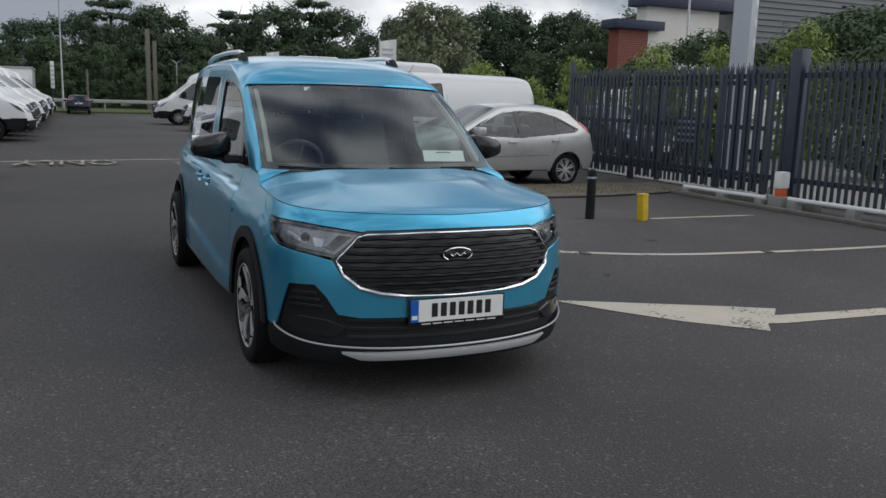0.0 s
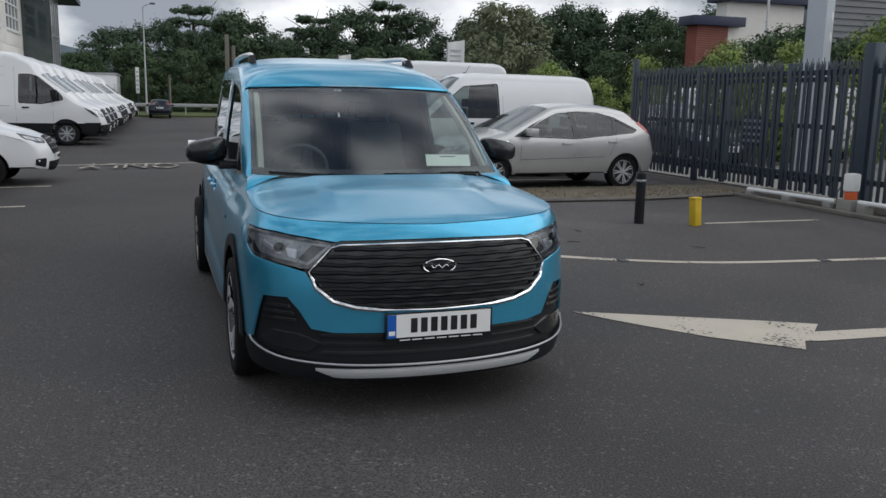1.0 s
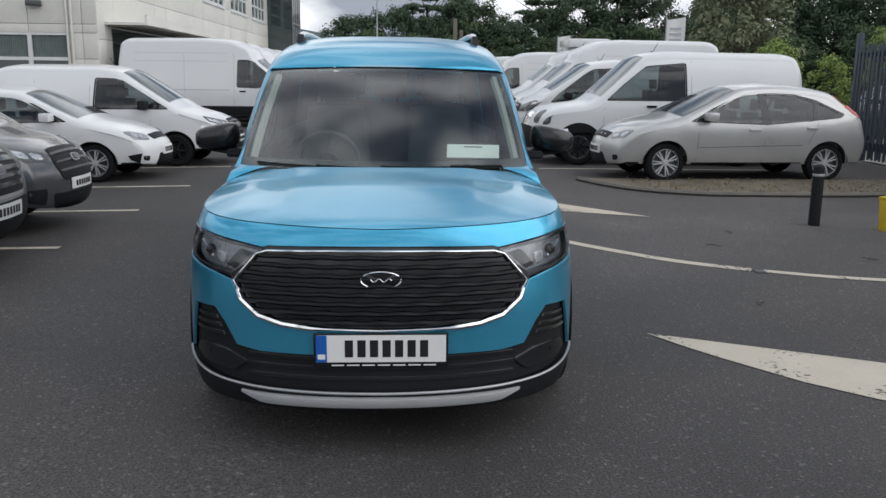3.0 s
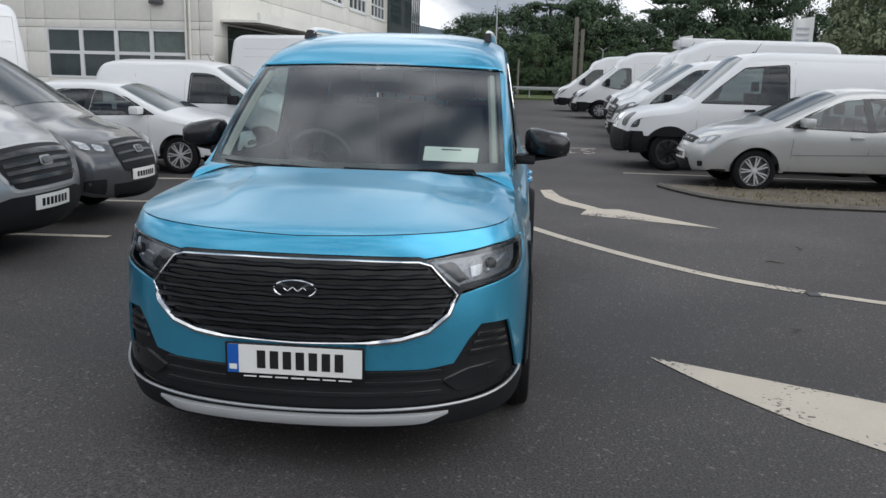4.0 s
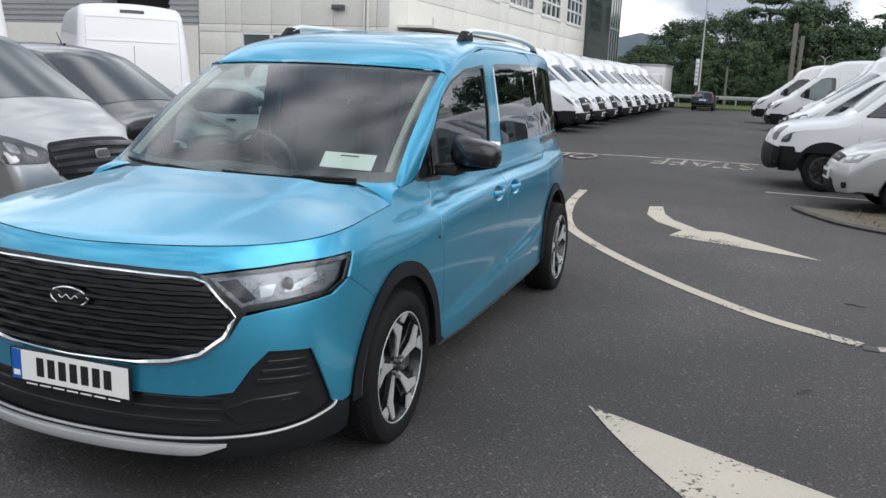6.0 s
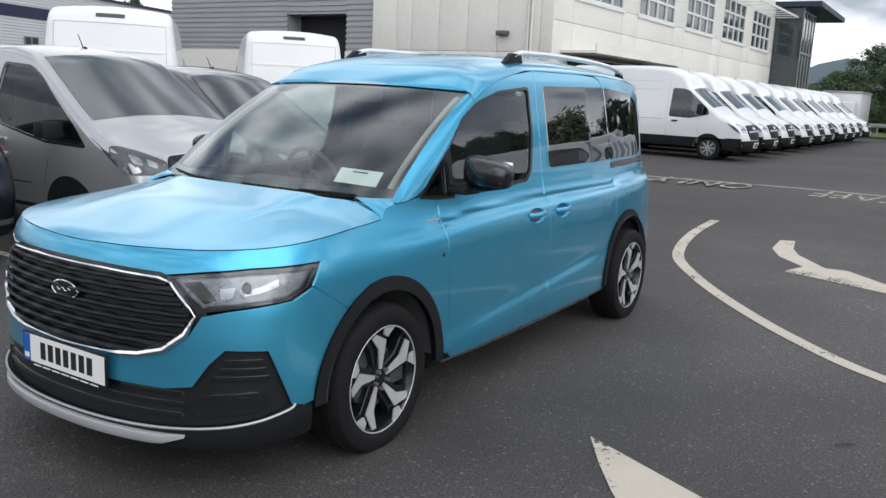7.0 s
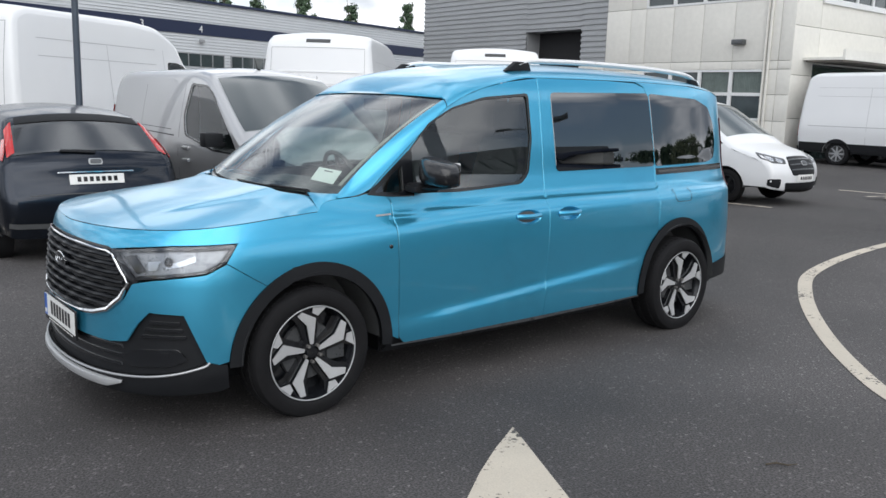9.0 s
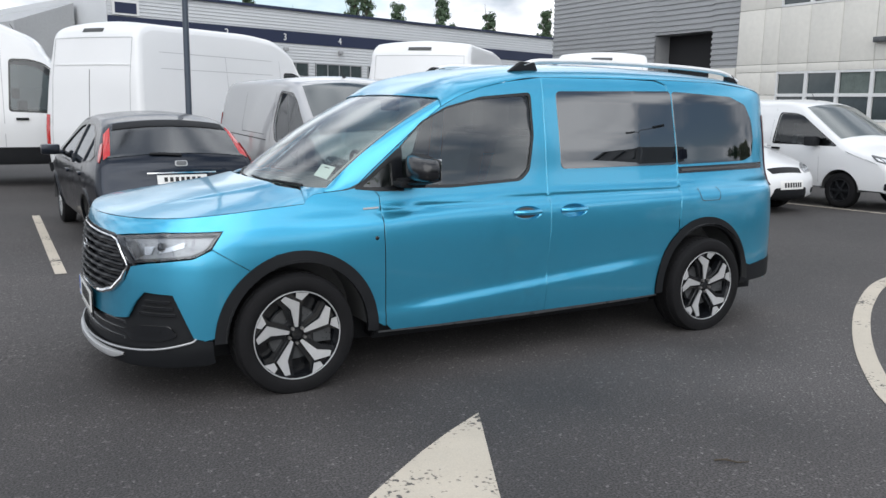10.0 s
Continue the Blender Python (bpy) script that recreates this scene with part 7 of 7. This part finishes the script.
plate = part("notice", boxes((3.4, 4.05, -.075, -.06, .75, 1.30)), M_NAVY, gate, "dark blue notice board with pale bars", bevel=.004)
for k in range(4):
    part("notice_bar", boxes((3.46, 3.99, -.079, -.075, .82 + k * .12, .87 + k * .12)), M_SIGNGREY, plate, smooth=False)
slab("yard_beyond_fence", [(-24, 9.0), (8, 9.25), (8, 30), (-24, 30)], -.03, .03, M_KERB, "pale concrete yard beyond the fence", "yard")

# gate gear at the foot of the fence
motor = tagged(empty("gate_motor", pose(-5.15, 8.36, 0, 0, 0, 4)), "white gate motor box on an orange bracket and concrete block", "gate motor")
motor.scale = (.85, .85, .92)
part("block", boxes((-.17, .15, -.14, .14, 0, .20)), M_KERB, motor, "concrete block", bevel=.02)
part("bracket", boxes((-.075, .075, -.08, .08, .20, .33)), M_ORANGE, motor, "orange bracket", bevel=.01)
part("cover", boxes((-.095, .095, -.11, .11, .33, .62)), M_PLATE, motor, "white cover", bevel=.035)
bm = bmesh.new()
tube(bm, [(-.16, -.05, .42), (-.22, -.08, .30), (-.20, -.10, .12), (-.24, -.12, .02)], .012, 6)
part("cable", bm, M_CABIN, motor, "dark cable")
for a, b, z, r, lab in (((-7.2, 8.15), (-5.4, 8.32), .13, .036, "galvanised steel gate track beam on the ground"), ((-4.9, 8.28), (-2.6, 8.42), .17, .036, "pale steel pipe lying along the fence"), ((-2.4, 8.45), (1.2, 8.6), .17, .036, "pale steel pipe lying along the fence")):
    th = tagged(empty("gate_rail"), lab, "rail")
    bm = bmesh.new()
    rod(bm, (*a, z), (*b, z), r, n=10)
    part("pipe", bm, M_FRAMEW, th)
    for k in (0.05, .5, .95):
        x, y = a[0] + (b[0] - a[0]) * k, a[1] + (b[1] - a[1]) * k
        part("support", boxes((x - .08, x + .08, y - .08, y + .08, 0, z - r * .7)), M_KERB, th, bevel=.01)
th = tagged(part("timber_sleeper", boxes((-7.35, -4.6, 8.50, 8.66, 0.0, .13)), M_WOOD, bevel=.012), "weathered timber sleeper at the fence foot", "timber")
kb = tagged(part("low_kerb", boxes((-7.45, -2.0, 7.92, 8.05, 0.0, .06)), M_OLDKERB, bevel=.015), "low concrete kerb before the gate", "kerb", kind="structure")

# bollards
bl = tagged(empty("bollard", pose(-4.70, 4.54, 0)), "black steel bollard standing on asphalt", "bollard")
bm = bmesh.new()
lathe(bm, [(.062, 0), (.060, .60), (.055, .645), (.03, .668), (.001, .672)], n=20)
part("tube", bm, M_PLASTIC, bl)
bm = bmesh.new()
lathe(bm, [(.0615, .54), (.063, .543), (.063, .565), (.0615, .568)], n=20)
part("band", bm, M_STEEL, bl, "grey band")
yb = tagged(empty("bollard", pose(-4.38, 5.17, 0, 3, -2, 12)), "short yellow painted bollard", "bollard")
part("stump", boxes((-.055, .055, -.055, .055, 0, .35)), M_YELLOW, yb, bevel=.012)
part("cap", boxes((-.06, .06, -.06, .06, .335, .365)), M_YELLOW, yb, bevel=.008)

# weeds along the verge
rnd = random.Random(21)
verts, faces = [], []
for k in range(1500):
    t = rnd.random()
    x, y = -7.15 - abs(rnd.gauss(0, .75)) - (.9 if t < .12 else 0), rnd.uniform(3.3, 8.2)
    if not inside(isle + [(-7.6, 8.68), (-8.75, 8.68)], [(x - .05, y)])[0]:
        continue
    a, h, w = rnd.uniform(0, 6.28), rnd.uniform(.015, .06), rnd.uniform(.004, .012)
    dx, dy = math.cos(a), math.sin(a)
    i = len(verts)
    verts += [(x - dy * w, y + dx * w, .04), (x + dy * w, y - dx * w, .04), (x + dx * h * .6, y + dy * h * .6, .04 + h)]
    faces.append((i, i + 1, i + 2))
tagged(mesh_ob("weeds", verts, faces, M_STRAW, smooth=False), "thin dry weeds and grass on the verge", "grass", kind="stuff")

# tall sign column beyond the fence
col = tagged(empty("sign_column", pose(-10.9, 12.6, 0, 0, 0, 38)), "tall pale grey sign column with small marks", "sign")
part("column", boxes((-.20, .20, -.45, .45, 0, 7.5)), M_SIGNGREY, col, bevel=.01)
for z in (3.05, 3.5, 3.95):
    bm = bmesh.new()
    lathe(bm, [(.001, .012), (.10, .010), (.11, 0)], pose(.20, .22, z, 0, 90, 0), 20)
    part("mark", bm, M_FRAMEW, col, "small white mark")
part("base", boxes((-.32, .32, -.5, .5, 0, .12)), M_KERB, col, bevel=.02)

# brick and white showroom far behind the fence
show = tagged(empty("showroom", pose(-45, 0, 0)), "red brick and white showroom with dark flat canopies", "building")
part("brick_wall", boxes((-1.2, 0, 32.75, 35.2, 0, 6.8)), M_BRICK, show, "red brick wall", smooth=False)
bm = bmesh.new()
for k in range(46):
    box(bm, -.005, .012, 32.75, 35.2, .15 + k * .15, .15 + k * .15 + .012)
part("brick_courses", bm, M_KERB, show, smooth=False)
part("canopy", boxes((-1.4, .4, 32.2, 36.3, 6.8, 7.42)), M_NAVY, show, "dark canopy edge", bevel=.03)
part("white_wall", boxes((-1.5, -.3, 35.2, 41.6, 0, 8.5)), M_CLADWHITE, show, "white wall", smooth=False)
part("high_canopy", boxes((-1.8, .3, 34.6, 43.2, 8.5, 9.2)), M_NAVY, show, "dark canopy edge", bevel=.03)
part("cladding", ribs(-1.0, 44.5, 72, 0, 12, .45, .12), M_CLADDARK, show, "grey ribbed cladding", smooth=False)
part("rear_wall", boxes((-12, -1.05, 43.6, 72, 0, 12)), M_CLADDARK, show, smooth=False)

# ---- posts, lamps and signs ----
def lamp_post(x, y, h, arms=(1,), turn=0, r=.07, label="tall grey street lamp post"):
    lp = tagged(empty("street_lamp", pose(x, y, gz(x, y), 0, 0, turn)), label, "lamp post")
    bm = bmesh.new()
    lathe(bm, [(r * 1.5, 0), (r * 1.5, .9), (r, 1.0), (r * .6, h)], n=12)
    part("column", bm, M_STEEL if r > .06 else M_FENCE, lp)
    for a in arms:
        bm = bmesh.new()
        tube(bm, [(0, 0, h - .05), (a * .6, 0, h + .12), (a * 1.1, 0, h + .2)], .035, 6)
        ar = part("arm", bm, M_STEEL, lp)
        part("lantern", boxes((a * 1.0, a * 1.75, -.14, .14, h + .15, h + .27)), M_LAMPDARK, ar, "dark lantern", bevel=.03)
    return lp


lamp_post(-62.5, -2.7, 7.9, (.5,), 90)
lamp_post(-27.0, 24.0, 9.0, (1, -1), 50)
lamp_post(-62.0, 24.0, 8.0, (1,), 30)
lamp_post(-1.17, -7.5, 13.0, (1, -1), 20, .045, "slender black lamp post among parked cars")
lamp_post(-70.0, 6.0, 4.0, (.3, -.3), 80)
for x, y, h, w in ((-68.0, 3.6, 6.5, .34), (-68.5, 4.15, 5.6, .30)):
    m = tagged(empty("totem", pose(x, y, 0)), "tall narrow weathered timber post", "post")
    bm = boxes((-.12, .12, -w / 2, w / 2, 0, h))
    part("panel", bm, M_WOOD, m, bevel=.03)
for x, y in ((-69.6, -3.5),):
    sp = tagged(empty("sign_post", pose(x, y, 0)), "white vertical sign on a dark post", "sign")
    bm = bmesh.new()
    rod(bm, (0, 0, 0), (0, 0, 3.6), .06, n=8)
    part("post", bm, M_FENCE, sp)
    b = part("board", boxes((.06, .10, -.14, .14, 1.6, 3.7)), M_PLATE, sp, "white board", bevel=.01)
    for k in range(5):
        part("printed_bar", boxes((.10, .105, -.10, .10, 1.85 + k * .35, 2.0 + k * .35)), M_SIGNGREY, b)
for k, (x, y, h) in enumerate(((-66, -1.0, 3.0), (-67, 9.5, 3.2), (-67, 14, 3.1), (-60, 20, 3.2))):
    wp = tagged(empty("wooden_post", pose(x, y, 0)), "weathered wooden post at the grass edge", "post")
    bm = bmesh.new()
    rod(bm, (0, 0, 0), (0, 0, h), .10, .08, 8)
    part("shaft", bm, M_WOOD, wp)
    part("cap", boxes((-.10, .10, -.10, .10, h - .01, h + .06)), M_WOOD, wp, bevel=.01)


def banner(x, y, h0, h1, w, yaw, label):
    b = tagged(empty("banner_sign", pose(x, y, 0, 0, 0, yaw)), label, "banner")
    bm = bmesh.new()
    rod(bm, (0, -w / 2, 0), (0, -w / 2, h1 + .1), .03, n=8)
    part("pole", bm, M_STEEL, b)
    bm = bmesh.new()
    vs_ = [[bm.verts.new((.04 * math.sin(k * .9 + d), -w / 2 + w * k / 8, z + .12 * k / 8 * (1 if z > h0 else -.3))) for k in range(9)] for d, z in ((0, h0), (.4, h0 + (h1 - h0) * .5), (.2, h1))]
    for p, q in zip(vs_, vs_[1:]):
        for i in range(8):
            bm.faces.new((p[i], p[i + 1], q[i + 1], q[i]))
    c = part("cloth", bm, M_PLATE, b, "white cloth")
    for k in range(int((h1 - h0) / .24)):
        part("printed_bar", boxes((.05, .056, -w / 2 + .12, w / 2 - .15, h0 + .15 + k * .22, h0 + .22 + k * .22)), M_SIGNGREY, b)
    return b


banner(-30.9, 10.9, 2.6, 4.0, .75, -12, "white banner sign with grey print")
banner(-44.0, 8.6, 2.8, 3.9, .7, -8, "white banner sign with grey print")

# crash barrier along the grass, far delivery body
gb = tagged(empty("crash_barrier", pose(-61, 0, .1)), "long galvanised crash barrier along the grass", "barrier")
part("beam", boxes((-.05, .05, -40, 34, .55, .80)), M_STEEL, gb, bevel=.01)
for k in range(19):
    part("post", boxes((-.12, -.06, -40 + k * 4, -39.9 + k * 4, 0, .7)), M_STEEL, gb, smooth=False)
tb = tagged(empty("box_lorry_body", pose(-56.5, -5.4, 0)), "white box body of a small lorry, parked behind vans", "lorry")
part("box", boxes((-2.2, 2.2, -1.1, 1.1, .75, 2.75)), M_WHITE, tb, bevel=.04)
part("top_frame", boxes((-2.25, 2.25, -1.14, 1.14, 2.72, 2.85)), M_STEEL, tb, bevel=.01)
part("chassis", boxes((-2.2, 3.4, -.8, .8, .4, .75)), M_CABIN, tb, smooth=False)
part("cab", boxes((2.4, 4.0, -1.0, 1.0, .5, 2.2)), M_WHITE, tb, bevel=.12)
for cx in (-1.4, 3.1):
    for sg in (1, -1):
        small_wheel(tb, cx, sg, 1.0, .36, .22, M_STEEL, 6)
# roof unit on one of the far vans
ru = tagged(part("roof_cooler", boxes((-25.5, -23.8, 5.2, 6.6, 2.60, 2.88)), M_WHITE, bevel=.08), "white cooling unit on a van roof", "roof unit")
# small litter and leaves on the asphalt
for k, (x, y) in enumerate(((-4.2, 3.4), (-3.5, 3.0), (-1.4, 2.6), (-2.9, 4.2))):
    lf = tagged(empty("fallen_twig", pose(x, y, .008, 0, 0, k * 70)), "small dry twig lying on asphalt", "twig")
    bm = bmesh.new()
    tube(bm, [(-.07, 0, .004), (-.02, .015, .006), (.03, .0, .004), (.08, .02, .003)], [.004, .005, .004, .002], 5)
    tube(bm, [(-.02, .015, .006), (.0, .05, .004)], [.003, .001], 5)
    part("stick", bm, M_BARK, lf)
for x, y in ((-2.41, 3.0), (-1.99, 5.04)):
    st = tagged(part("road_stud_hole", boxes((x - .05, x + .05, y - .045, y + .045, 0, .009)), M_CABIN, bevel=.003), "dark worn patch breaking the painted line", "road stud")
